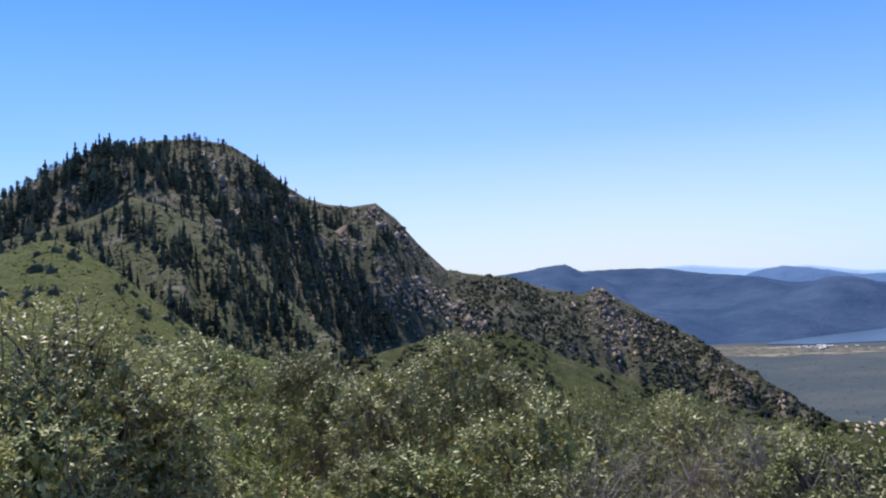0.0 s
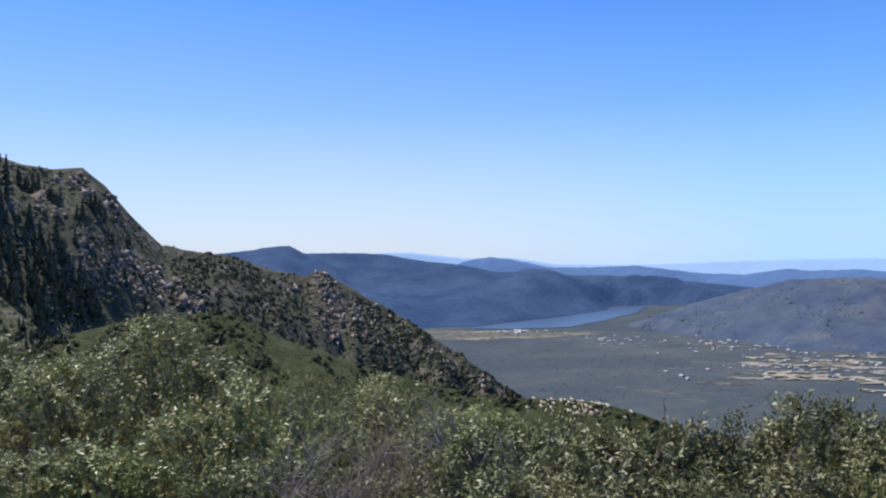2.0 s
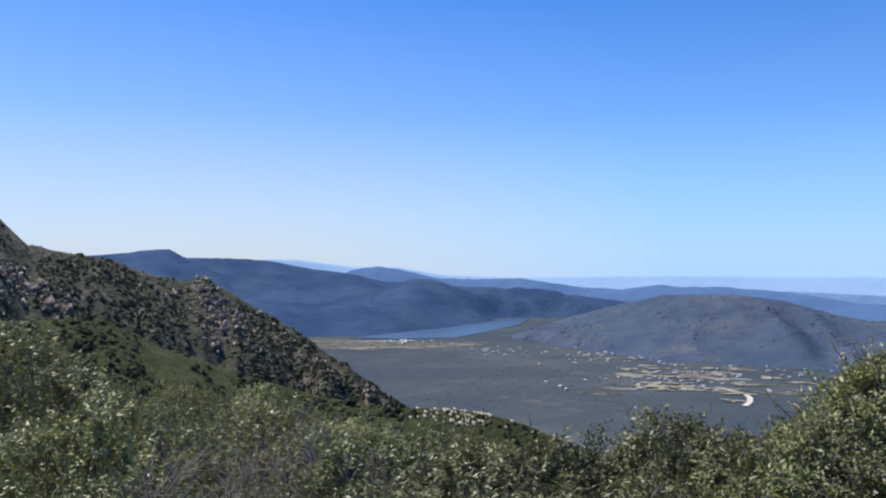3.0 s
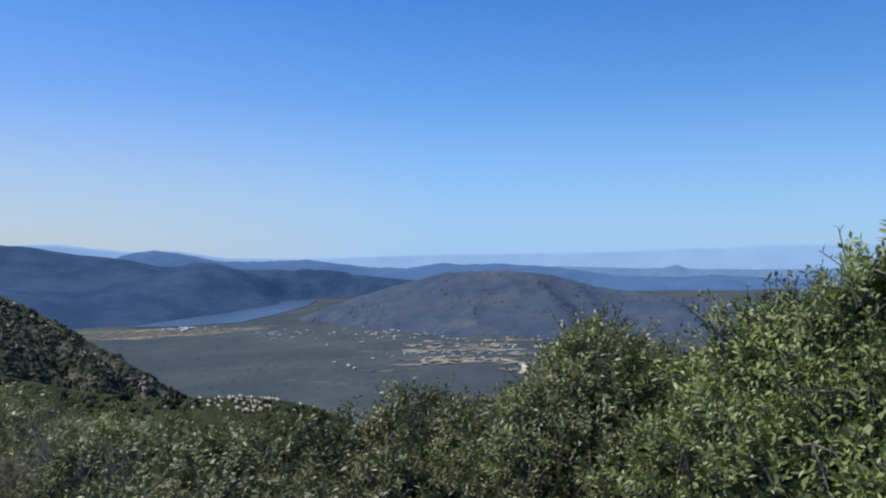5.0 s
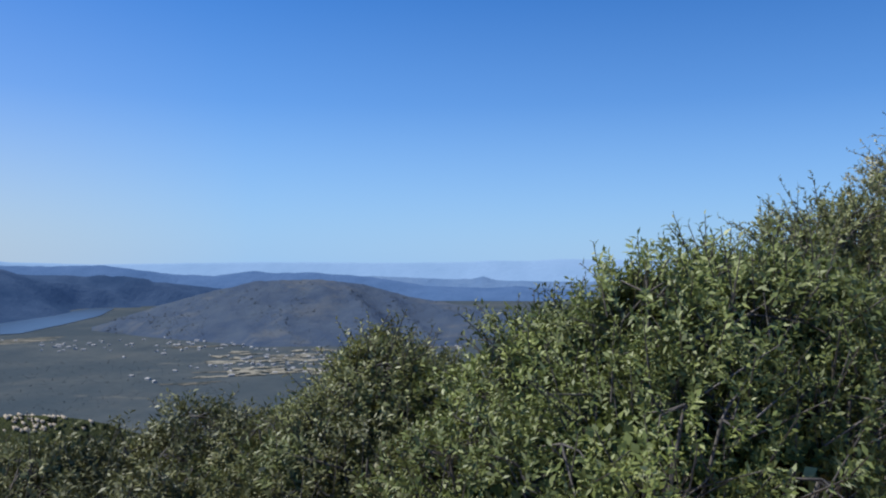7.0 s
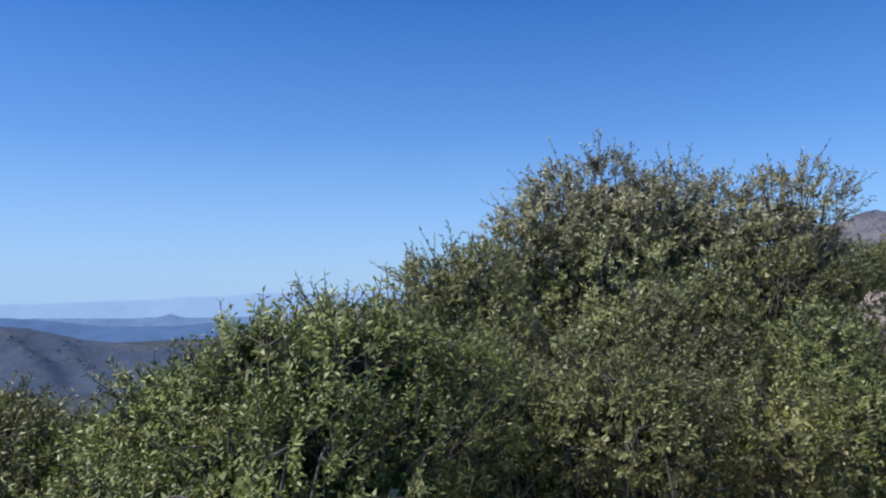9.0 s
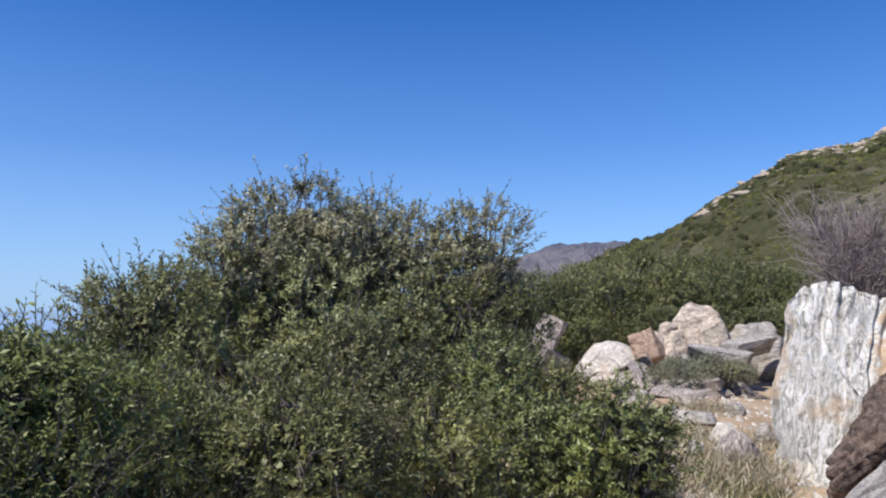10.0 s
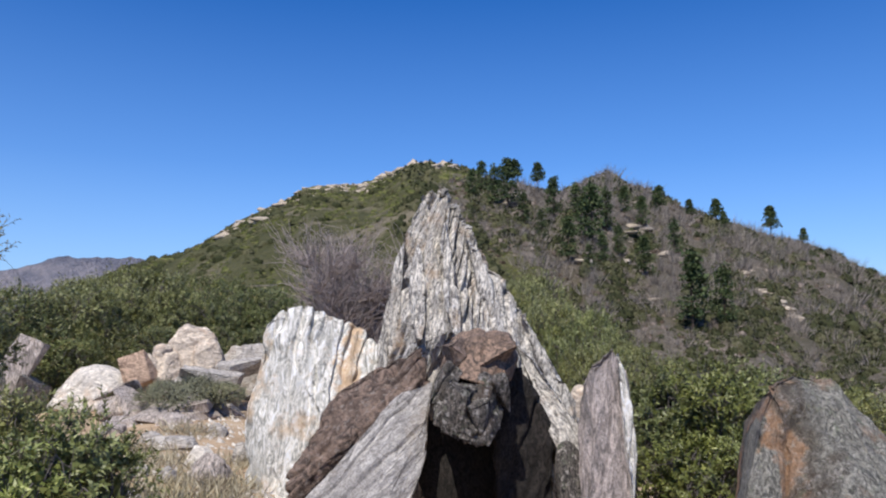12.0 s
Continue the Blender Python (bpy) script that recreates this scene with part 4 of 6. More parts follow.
CLIFF_BRUSH = brush_material("cliff shrubs", [(0.0, (0.028, 0.032, 0.020)), (0.5, (0.055, 0.060, 0.036)), (1.0, (0.105, 0.102, 0.066))], 0.6)
BROWN_BRUSH = brush_material("brown dead brush", [(0.0, (0.085, 0.062, 0.045)), (0.5, (0.135, 0.100, 0.072)), (1.0, (0.200, 0.150, 0.110))], 1.3)
SADDLE_BRUSH = brush_material("saddle brush", [(0.0, (0.046, 0.055, 0.024)), (0.5, (0.086, 0.097, 0.038)), (0.85, (0.140, 0.146, 0.060)), (1.0, (0.200, 0.186, 0.100))], 1.2)
BRUSH_OLIVE = brush_material("olive brush", [(0.0, (0.046, 0.052, 0.024)), (0.5, (0.082, 0.087, 0.041)), (1.0, (0.150, 0.142, 0.078))], 1.3)
SPUR_BRUSH = brush_material("spur brush", [(0.0, (0.080, 0.090, 0.046)), (0.5, (0.130, 0.135, 0.072)), (0.85, (0.185, 0.180, 0.108)), (1.0, (0.245, 0.220, 0.155))], 0.6)
HILL_LEDGE = rock_material("hill ledge", (0.515, 0.432, 0.332), (0.299, 0.249, 0.191), (0.299, 0.224, 0.158), (3, 3, 1), scale=0.5)
CLIFF = brush_material("far cliff rock", [(0.0, (0.194, 0.155, 0.133)), (0.5, (0.324, 0.265, 0.225)), (1.0, (0.486, 0.407, 0.349))], 0.6)


# rows of dark trees down the front spur
SPUR_WOODS = [(114.6, 4.4, 109.8, 0.5, 0.25, 0.6), (109.4, 0.1, 103.4, -3.8, 0.5, 1.0), (112.6, 6.8, 108.6, 3.6, 0.9, 1.0), (108.6, 3.6, 104.6, 0.0, 0.7, 0.8), (106.4, 4.0, 100.6, -2.4, 0.6, 0.9), (104.6, -0.4, 101.2, -3.2, 0.8, 1.0), (117.0, 5.6, 114.4, 5.2, 0.4, 0.6), (100.6, -2.6, 97.0, -4.6, 0.5, 0.8)]


def on_spur(a, t):
    p = unit(FRONT_SPUR.at(a, t) - [0, 0, EYE])
    return in_bands(a, np.degrees(np.arcsin(np.clip(p[:, 2], -1, 1))), SPUR_WOODS)


def build_brush():
    on_cliff = lambda a, t, r: in_bands(a, np.degrees(np.arcsin(np.clip(unit(PEAK_RANGE.at(a, t) - [0, 0, EYE])[:, 2], -1, 1))), CLIFFS) < r.uniform(0.05, 1.6, a.shape)
    brush_on("peak_brush", "grey-green chaparral covering the mountain flank", PEAK_RANGE, 10000, (62, 121), (0.04, 0.99), (1.7, 4.8), MOUNTAIN, on_cliff, 31, 3, 0.42)
    a, t, p, e = strew(9000, (64, 96), (0.03, 0.99), np.random.default_rng(58))
    p = p[(in_bands(a, e, CLIFFS) > 0.15) & (vnoise(a * 2.2, e * 2.2, 0 * a + 61) > np.where(e > 2.6, 0.70, np.where(a > 86, 0.60, 0.49)))]
    v, f = clumps(p - [0, 0, 0.3], np.exp(np.random.default_rng(59).uniform(np.log(1.3), np.log(3.8), len(p))), 6, 0.9, 0.25, 60, True)
    tagged(new("cliff_shrubs", mesh_of("cliff_shrubs", v, f, CLIFF_BRUSH)), "dark shrubs growing between the cliff rocks", "brush", kind="stuff")
    brush_on("crest_shrubs", "dark green trees and shrubs along the saddle of the mountain", PEAK_RANGE, 5200, (64, 89), (0.25, 1.0), (1.3, 3.8), CLIFF_BRUSH, lambda a, t, r: (vnoise(a * 1.1, t * 9, 0 * a + 65) > 0.36) & ((a > 79.3) | (a < 76.5)), 66, 8, 1.0, leaf=0.22)
    brush_on("saddle_brush", "green brush on the slope under the mountain's cliffs", SADDLE_SLOPE, 5200, (54, 104), (0.05, 0.995), (1.0, 3.2), SADDLE_BRUSH, lambda a, t, r: vnoise(a * 0.5, t * 6, 0 * a + 21) > np.where(np.abs(a - 59.6) < 2.6, 0.7, 0.40), 45, 8, 0.7, leaf=0.2)
    brush_on("saddle_shrubs", "darker rounded shrubs scattered down the green slope", SADDLE_SLOPE, 1300, (54, 104), (0.05, 0.99), (1.6, 4.4), CLIFF_BRUSH, lambda a, t, r: vnoise(a * 0.6, t * 8, 0 * a + 23) > np.where(np.abs(a - 59.6) < 2.6, 0.8, 0.5), 51, 14, 0.8)
    brush_on("spur_brush", "pale grey-green brush over the mountain's front spur", FRONT_SPUR, 9000, (90, 124), (0.06, 0.99), (0.7, 2.6), SPUR_BRUSH, lambda a, t, r: vnoise(a * 0.7, t * 7, 0 * a + 25) * 0.6 + vnoise(a * 2.3, t * 15, 0 * a + 26) * 0.4 > r.uniform(0.30, 0.55, a.shape), 47, 5, 0.55, leaf=0.2)
    brush_on("spur_shrubs", "dark rounded shrubs in rows down the front spur", FRONT_SPUR, 1500, (92, 122), (0.1, 0.97), (1.8, 4.8), CLIFF_BRUSH, lambda a, t, r: on_spur(a, t) > r.uniform(0.1, 1.3, a.shape), 63, 12, 0.9, leaf=0.2)
    rng = np.random.default_rng(48)
    a, t = rng.uniform(93, 122, 5200), rng.uniform(0.1, 0.98, 5200)
    keep = np.maximum(on_spur(a, t) * 0.55, 0.045) > rng.uniform(0, 1, 5200)
    feet = FRONT_SPUR.at(a[keep], t[keep])
    v, f = fir_crown(feet - [0, 0, 0.6], np.exp(rng.normal(np.log(6.4), 0.38, len(feet))), rng, spread=0.22)
    tagged(new("spur_conifers", mesh_of("spur_conifers", v, f, NEEDLE)), "scattered young conifers over the brushy spur", "conifers", kind="stuff")
    brush_on("ridge_brush", "smooth green low brush on the near ridge", GREEN_RIDGE, 1800, (97, 124), (0.05, 1.0), (0.6, 1.6), BRUSH_LOW, None, 32, 3, 0.3)
    brush_on("ridge_shrubs", "scattered dark shrubs on the green ridge", GREEN_RIDGE, 40, (100, 122), (0.3, 1.0), (1.8, 3.6), BRUSH, None, 33, 16, 1.1)
    green = lambda a, t, r: (a + 4 * np.sin(t * 9) > -48 - 6 * (1 - t) + r.normal(0, 1.2, a.shape)) & (vnoise(a * 0.8, t * 9, 0 * a + 2) > 0.42)
    brush_on("hill_green_brush", "green chaparral on the sunny flank of the hill", END_HILL, 7500, (-56, -12), (0.04, 0.965), (0.9, 2.6), BRUSH_LOW, green, 34, 6, 0.5, leaf=0.2)
    brush_on("hill_mounds", "big dark rounded shrubs along the green crest", END_HILL, 1100, (-52, -22), (0.20, 0.965), (1.8, 5.4), BRUSH_OLIVE, lambda a, t, r: vnoise(a * 0.7, t * 12, 0 * a + 6) * 0.6 + vnoise(a * 2.0, t * 30, 0 * a + 7) * 0.4 > 0.46, 39, 22, 0.62, leaf=0.14)
    brush_on("hill_dark_brush", "darker olive shrubs dotted over the hill", END_HILL, 3000, (-80, -44), (0.06, 0.985), (1.4, 5.0), BRUSH_OLIVE, lambda a, t, r: vnoise(a * 0.5, t * 7, 0 * a + 8) > 0.40, 35, 14, 0.9)
    dry = lambda a, t, r: (a + 4 * np.sin(t * 9) < -46 - 6 * (1 - t) + r.normal(0, 1.2, a.shape)) & (vnoise(a * 0.8, t * 9, 0 * a + 4) > 0.36)
    brush_on("hill_dry_brush", "leafless grey-brown scrub on the dry flank", END_HILL, 2000, (-84, -42), (0.03, 0.995), (0.8, 2.2), DRY, dry, 36, 12, 0.9)
    brush_on("hill_bare_brush", "tall leafless pinkish-grey shrubs on the dry flank", END_HILL, 4800, (-80, -44), (0.03, 0.995), (1.6, 4.6), TWIGS, dry, 46, 34, 1.0, True)
    brush_on("hill_bare_trees", "tall leafless grey-pink trees on the dry flank", END_HILL, 900, (-80, -51), (0.10, 0.88), (3.5, 7.5), TWIGS, lambda a, t, r: vnoise(a * 0.6, t * 6, 0 * a + 33) > 0.45, 54, 46, 1.0, True)
    brush_on("hill_brown_brush", "brown dead shrubs and litter on the dry flank", END_HILL, 1500, (-80, -46), (0.05, 0.97), (1.0, 3.0), BROWN_BRUSH, lambda a, t, r: vnoise(a * 0.7, t * 8, 0 * a + 35) > 0.5, 55, 10, 0.6, leaf=0.2)
    brush_on("hill_lower_brush", "mixed olive brush at the foot of the hill", END_HILL, 2400, (-84, -54), (0.0, 0.36), (1.6, 4.4), BRUSH_OLIVE, lambda a, t, r: vnoise(a * 0.6, t * 9, 0 * a + 12) > 0.4, 37, 14, 0.9)
    brush_on("hill_far_brush", "olive-green brush on the far shoulder of the hill", END_HILL, 2200, (-84, -67), (0.1, 0.85), (1.5, 4.6), BRUSH_OLIVE, lambda a, t, r: vnoise(a * 0.6, t * 9, 0 * a + 15) > 0.4, 38, 12, 0.8)
    rng = np.random.default_rng(40)
    a, r = rng.uniform(24, 112, 2400), np.exp(rng.uniform(np.log(40), np.log(380), 2400))
    x, y = r * np.cos(np.radians(a)), r * np.sin(np.radians(a))
    v, f = clumps(np.stack([x, y, ground_z(x, y)], -1), rng.uniform(1.1, 2.4, 2400), 8, 0.8, 0.3, 41, True)
    tagged(new("slope_brush", mesh_of("slope_brush", v, f, BRUSH)), "chaparral falling away below the ridge", "brush", kind="stuff")
    a, r = rng.uniform(10, 72, 7500), rng.uniform(900, 2700, 7500)
    x, y = r * np.cos(np.radians(a)), r * np.sin(np.radians(a))
    keep = (vnoise(x * 0.006, y * 0.006, 0 * x) > 0.42) & (r < np.where(a > 52, 2150, 2700))
    x, y = x[keep], y[keep]
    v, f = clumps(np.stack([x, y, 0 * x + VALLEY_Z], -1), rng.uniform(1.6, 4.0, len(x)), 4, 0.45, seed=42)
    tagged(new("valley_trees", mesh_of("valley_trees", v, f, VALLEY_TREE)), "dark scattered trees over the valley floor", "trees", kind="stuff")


def build_hill_trees():
    """Low dark woods in patches over the hill beyond the lake plain."""
    rng = np.random.default_rng(52)
    a, t = rng.uniform(4, 55, 10000), rng.uniform(0.0, 0.99, 10000)
    keep = vnoise(a * 0.55, t * 4, 0 * a + 3) * 0.7 + vnoise(a * 2.1, t * 11, 0 * a + 7) * 0.3 > rng.uniform(0.40, 0.62, 10000)
    p = VALLEY_HILL.at(a[keep], t[keep])
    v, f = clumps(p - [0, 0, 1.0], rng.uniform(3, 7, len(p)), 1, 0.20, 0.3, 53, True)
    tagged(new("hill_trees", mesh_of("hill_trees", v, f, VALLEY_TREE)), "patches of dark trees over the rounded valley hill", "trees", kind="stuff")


def build_pines():
    """Open-crowned pines on the dry flank and crest of the hill."""
    rng = np.random.default_rng(9)
    kinds = []
    for h, spread, low in ((15, 3.0, 0.18), (12, 2.9, 0.36), (17, 3.3, 0.08)):
        root = thing("pine_tree", "dark green pine with a ragged crown on the dry hillside", "pine tree", pose(0, 0, -900), "pines on the hill")
        lv = rng.uniform(low, 0.99, 80)
        ang = rng.uniform(0, 2 * np.pi, 80)
        reach = spread * np.clip(1.08 - ((lv - low) / (1 - low)) ** 1.3, 0.06, 1) ** 0.7 * rng.uniform(0.3, 1.0, 80)
        tip = np.stack([np.cos(ang) * reach, np.sin(ang) * reach, lv * h + reach * 0.05], -1)
        v, f = clumps(tip, rng.uniform(1.2, 2.3, 80), 20, 0.7, 0.36, seed=int(h))
        limbs = [(np.array([[0, 0, -1.0], [0.15, 0, h * 0.5], [0, 0.1, h * 0.97]]), [h * 0.02, h * 0.013, h * 0.003])]
        limbs += [(np.array([[0, 0, t[2] - 0.6], t * [0.5, 0.5, 1] - [0, 0, 0.3], t]), [0.09, 0.06, 0.03]) for t in tip[:26]]
        part("trunk", mesh_of("pine_trunk", *tubes(limbs, 4), PINE_BARK), root)
        part("crown", mesh_of("pine_crown", v, f, PINE), root)
        kinds.append(root)
    tall, used = (15, 12, 17), set()
    spots = [(-50.1, 9.42, 2.5), (-51.1, 8.78, 3.2), (-52.1, 8.26, 3.6), (-52.6, 9.93, 1.9), (-49.4, 9.22, 2.1), (-54.3, 9.64, 1.9), (-55.5, 7.44, 3.2), (-57.1, 7.4, 3.0), (-58.3, 5.47, 4.7), (-59.3, 6.6, 3.4), (-61.8, 6.61, 2.5), (-58.1, 3.56, 2.3), (-56.6, 4.21, 3.6), (-60.1, 4.77, 2.3), (-61.9, 3.17, 3.0),
             (-64.0, 4.67, 2.6), (-63.0, 7.62, 2.0), (-65.1, 7.01, 1.6), (-66.9, 6.66, 1.8), (-67.4, 6.35, 1.3), (-70.4, 5.59, 2.0), (-72.4, 5.12, 1.3), (-65.2, -0.68, 5.2), (-67.3, -0.37, 4.4), (-57.7, 6.3, 3.0), (-51.6, 9.6, 2.2), (-60.6, 7.6, 2.2), (-53.2, 7.2, 2.6), (-59.0, 4.2, 2.4), (-54.6, 6.0, 2.4)]
    for i, (a, e, high) in enumerate(spots):
        p = find_on(END_HILL, a, e)
        k = 1 if high < 2.1 else (0, 2)[i % 2]
        s = math.hypot(p[0], p[1]) * math.tan(radians(high)) / tall[k] * rng.uniform(0.95, 1.1)
        m = pose(p[0], p[1], p[2] - 0.4, 0, 0, rng.uniform(0, 360))
        ob = copy_thing(kinds[k], m) if k in used else kinds[k]
        used.add(k)
        ob.matrix_basis = m
        ob.scale = (s, s, s)


def build_valley():
    """Houses, pale fields and a dirt road on the valley floor."""
    rng = np.random.default_rng(77)
    drop = EYE - VALLEY_Z

    def spot(az, el):
        return polar(az, drop / math.tan(radians(-el)), VALLEY_Z)

    first = None
    places = [(64.3, -5.05), (64.7, -5.0), (63.9, -5.1), (63.2, -4.95), (62.6, -5.05), (61.9, -5.0), (65.4, -5.0), (61.2, -5.1), (60.5, -5.15), (58.9, -5.4), (58.2, -5.7), (57.6, -5.5), (57.0, -5.9), (58.0, -6.0), (56.2, -5.6), (52.0, -8.4), (52.5, -8.2), (48.6, -6.1), (49.4, -5.9), (50.2, -5.9),
              (47.5, -6.0), (49.0, -6.3), (46.1, -6.2), (44.6, -6.4), (51.4, -6.5), (53.4, -7.9), (54.0, -6.6), (37.0, -5.7), (35.4, -5.9), (41.4, -6.6), (43.2, -6.1), (45.6, -7.0), (38.1, -7.1), (34.2, -7.0), (47.9, -7.5), (50.6, -7.7), (40.1, -7.5), (42.5, -7.8), (36.2, -7.8), (33.2, -6.3), (30.6, -5.9), (27.4, -5.8)]
    places += [(rng.normal(44, 3.2), rng.normal(-7.4, 0.45)) for _ in range(52)] + [(rng.normal(51, 3.0), rng.normal(-5.8, 0.3)) for _ in range(40)] + [(rng.normal(64.3, 0.9), rng.normal(-5.0, 0.06)) for _ in range(14)] + [(rng.normal(57.5, 1.0), rng.normal(-5.6, 0.2)) for _ in range(16)] + [(rng.uniform(30, 50), rng.normal(-6.5, 0.35)) for _ in range(40)]
    for az, el in places:
        p = spot(az + rng.normal(0, 0.06), el)
        m = pose(p[0], p[1], p[2], 0, 0, rng.uniform(0, 180))
        s = rng.uniform(0.5, 0.95) * (1.5 if az > 63.5 else 1)
        if first is None:
            first = thing("house", "small whitewashed house on the valley floor", "house", m @ Matrix.Scale(s, 4), "houses in the valley")
            bm = bmesh.new()
            bmesh.ops.create_cube(bm, size=1, matrix=Matrix.Translation((0, 0, 1.4)) @ Matrix.Diagonal((11, 6.5, 2.8, 1)))
            me = bpy.data.meshes.new("wall")
            bm.to_mesh(me)
            bm.free()
            me.materials.append(WHITEWASH)
            part("wall", me, first)
            v = np.array([[-5.9, -3.7, 2.75], [5.9, -3.7, 2.75], [5.9, 3.7, 2.75], [-5.9, 3.7, 2.75], [-5.9, 0, 4.6], [5.9, 0, 4.6]])
            roof = bpy.data.meshes.new("roof")
            roof.from_pydata(v.tolist(), [], [(0, 1, 5, 4), (2, 3, 4, 5), (0, 4, 3), (1, 2, 5), (3, 2, 1, 0)])
            roof.materials.append(ROOFING)
            part("roof", roof, first)
        else:
            h = copy_thing(first, m)
            h.scale = (s, s, s)

    def patch(name, label, az, el, wide, deep, material, lift, seed):
        g = np.random.default_rng(seed)
        c = spot(az, el)
        out, side = unit(c[:2]), np.array([-c[1], c[0]]) / np.hypot(*c[:2])
        ang = np.linspace(0, 2 * np.pi, 36, endpoint=False)
        w = 1 + 0.35 * np.sin(ang * 3 + g.uniform(0, 6)) + 0.25 * np.sin(ang * 5 + g.uniform(0, 6)) + g.normal(0, 0.09, 36)
        pts = [(*(c[:2] + out * math.sin(q) * deep * k + side * math.cos(q) * wide * k), VALLEY_Z + lift) for q, k in zip(ang, w)]
        me = bpy.data.meshes.new(name)
        me.from_pydata([(c[0], c[1], VALLEY_Z + lift)] + pts, [], [(0, 1 + i, 1 + (i + 1) % 36) for i in range(36)])
        me.materials.append(material)
        tagged(new(name, me), label, "field", kind="structure")

    for i, (az, el, w, d, m) in enumerate([(66.5, -5.15, 190, 130, MEADOW), (62.5, -5.2, 150, 90, MEADOW), (67.5, -5.45, 60, 14, STRAW_FIELD), (64.8, -5.4, 70, 12, STRAW_FIELD), (61.2, -5.35, 40, 10, STRAW_FIELD), (65.8, -4.95, 90, 16, STRAW_FIELD), (69.5, -5.2, 70, 40, MEADOW),
                                           (59.4, -5.2, 40, 14, STRAW_FIELD), (47.0, -7.2, 46, 22, STRAW_FIELD), (43.6, -7.0, 55, 20, MEADOW), (41.2, -7.2, 50, 16, STRAW_FIELD), (45.4, -7.9, 70, 18, MEADOW), (39.4, -7.5, 60, 14, MEADOW), (49.6, -8.6, 36, 12, MEADOW), (42.4, -8.1, 40, 10, STRAW_FIELD),
                                           (47.4, -8.2, 50, 9, STRAW_FIELD), (37.2, -8.0, 50, 14, MEADOW), (57.8, -9.0, 30, 6, MEADOW), (63.6, -9.1, 22, 8, MEADOW), (35.0, -7.2, 60, 14, MEADOW), (48.9, -6.05, 70, 16, MEADOW), (52.8, -8.3, 24, 8, STRAW_FIELD), (31.5, -6.4, 50, 14, MEADOW), (33.5, -8.2, 46, 10, STRAW_FIELD)]):
        if el < -5.6 and az > 50.5:
            continue
        patch("field", "pale dry field in the valley", az, el, w, d, m, 0.35 + 0.02 * i, 100 + i)
    for i in range(34):
        patch("field", "small pale dry yard in the valley", rng.normal(43.5, 3.0), rng.normal(-7.3, 0.5), rng.uniform(8, 26), rng.uniform(8, 20), STRAW_FIELD, 1.2 + 0.02 * i, 200 + i)
    line = [spot(a, e) + [0, 0, 1.2] for a, e in ((41.2, -7.95), (40.4, -8.05), (39.7, -8.2), (39.35, -8.45), (39.4, -8.75), (39.7, -9.0))]
    P = np.array(line)
    d = unit(np.gradient(P, axis=0))
    n = np.stack([-d[:, 1], d[:, 0], 0 * d[:, 0]], -1) * 4.5
    ob = new("road", mesh_of("road", np.concatenate([P - n, P + n]), grid_faces(2, len(P)), DUST))
    tagged(ob, "pale curved dirt road cut through valley brush", "road", kind="structure")


def make_field(name, a, b, gaps):
    """Dry field, broken by dark brush."""
    k = Mat(name, 0.95, 0.1)
    flat = k.place((1, 1, 0.001), world_space=True)
    c = k.ramp(k.noise(flat, 0.03, 5, 0.7), [(0.35, a), (0.65, b)])
    return k.color(k.mix(k.ramp(k.noise(flat, 0.045, 6, 0.72), [(gaps, 0.0), (gaps + 0.05, 0.95)]), c, (0.045, 0.052, 0.048)))


MEADOW = make_field("dry meadow", (0.090, 0.086, 0.070), (0.180, 0.158, 0.122), 0.50)
STRAW_FIELD = make_field("straw field", (0.234, 0.207, 0.158), (0.324, 0.293, 0.225), 0.52)


build_firs()
build_slope_stones()
build_brush()
build_hill_trees()
build_pines()
build_valley()

# ---- oak scrub round the lookout ----


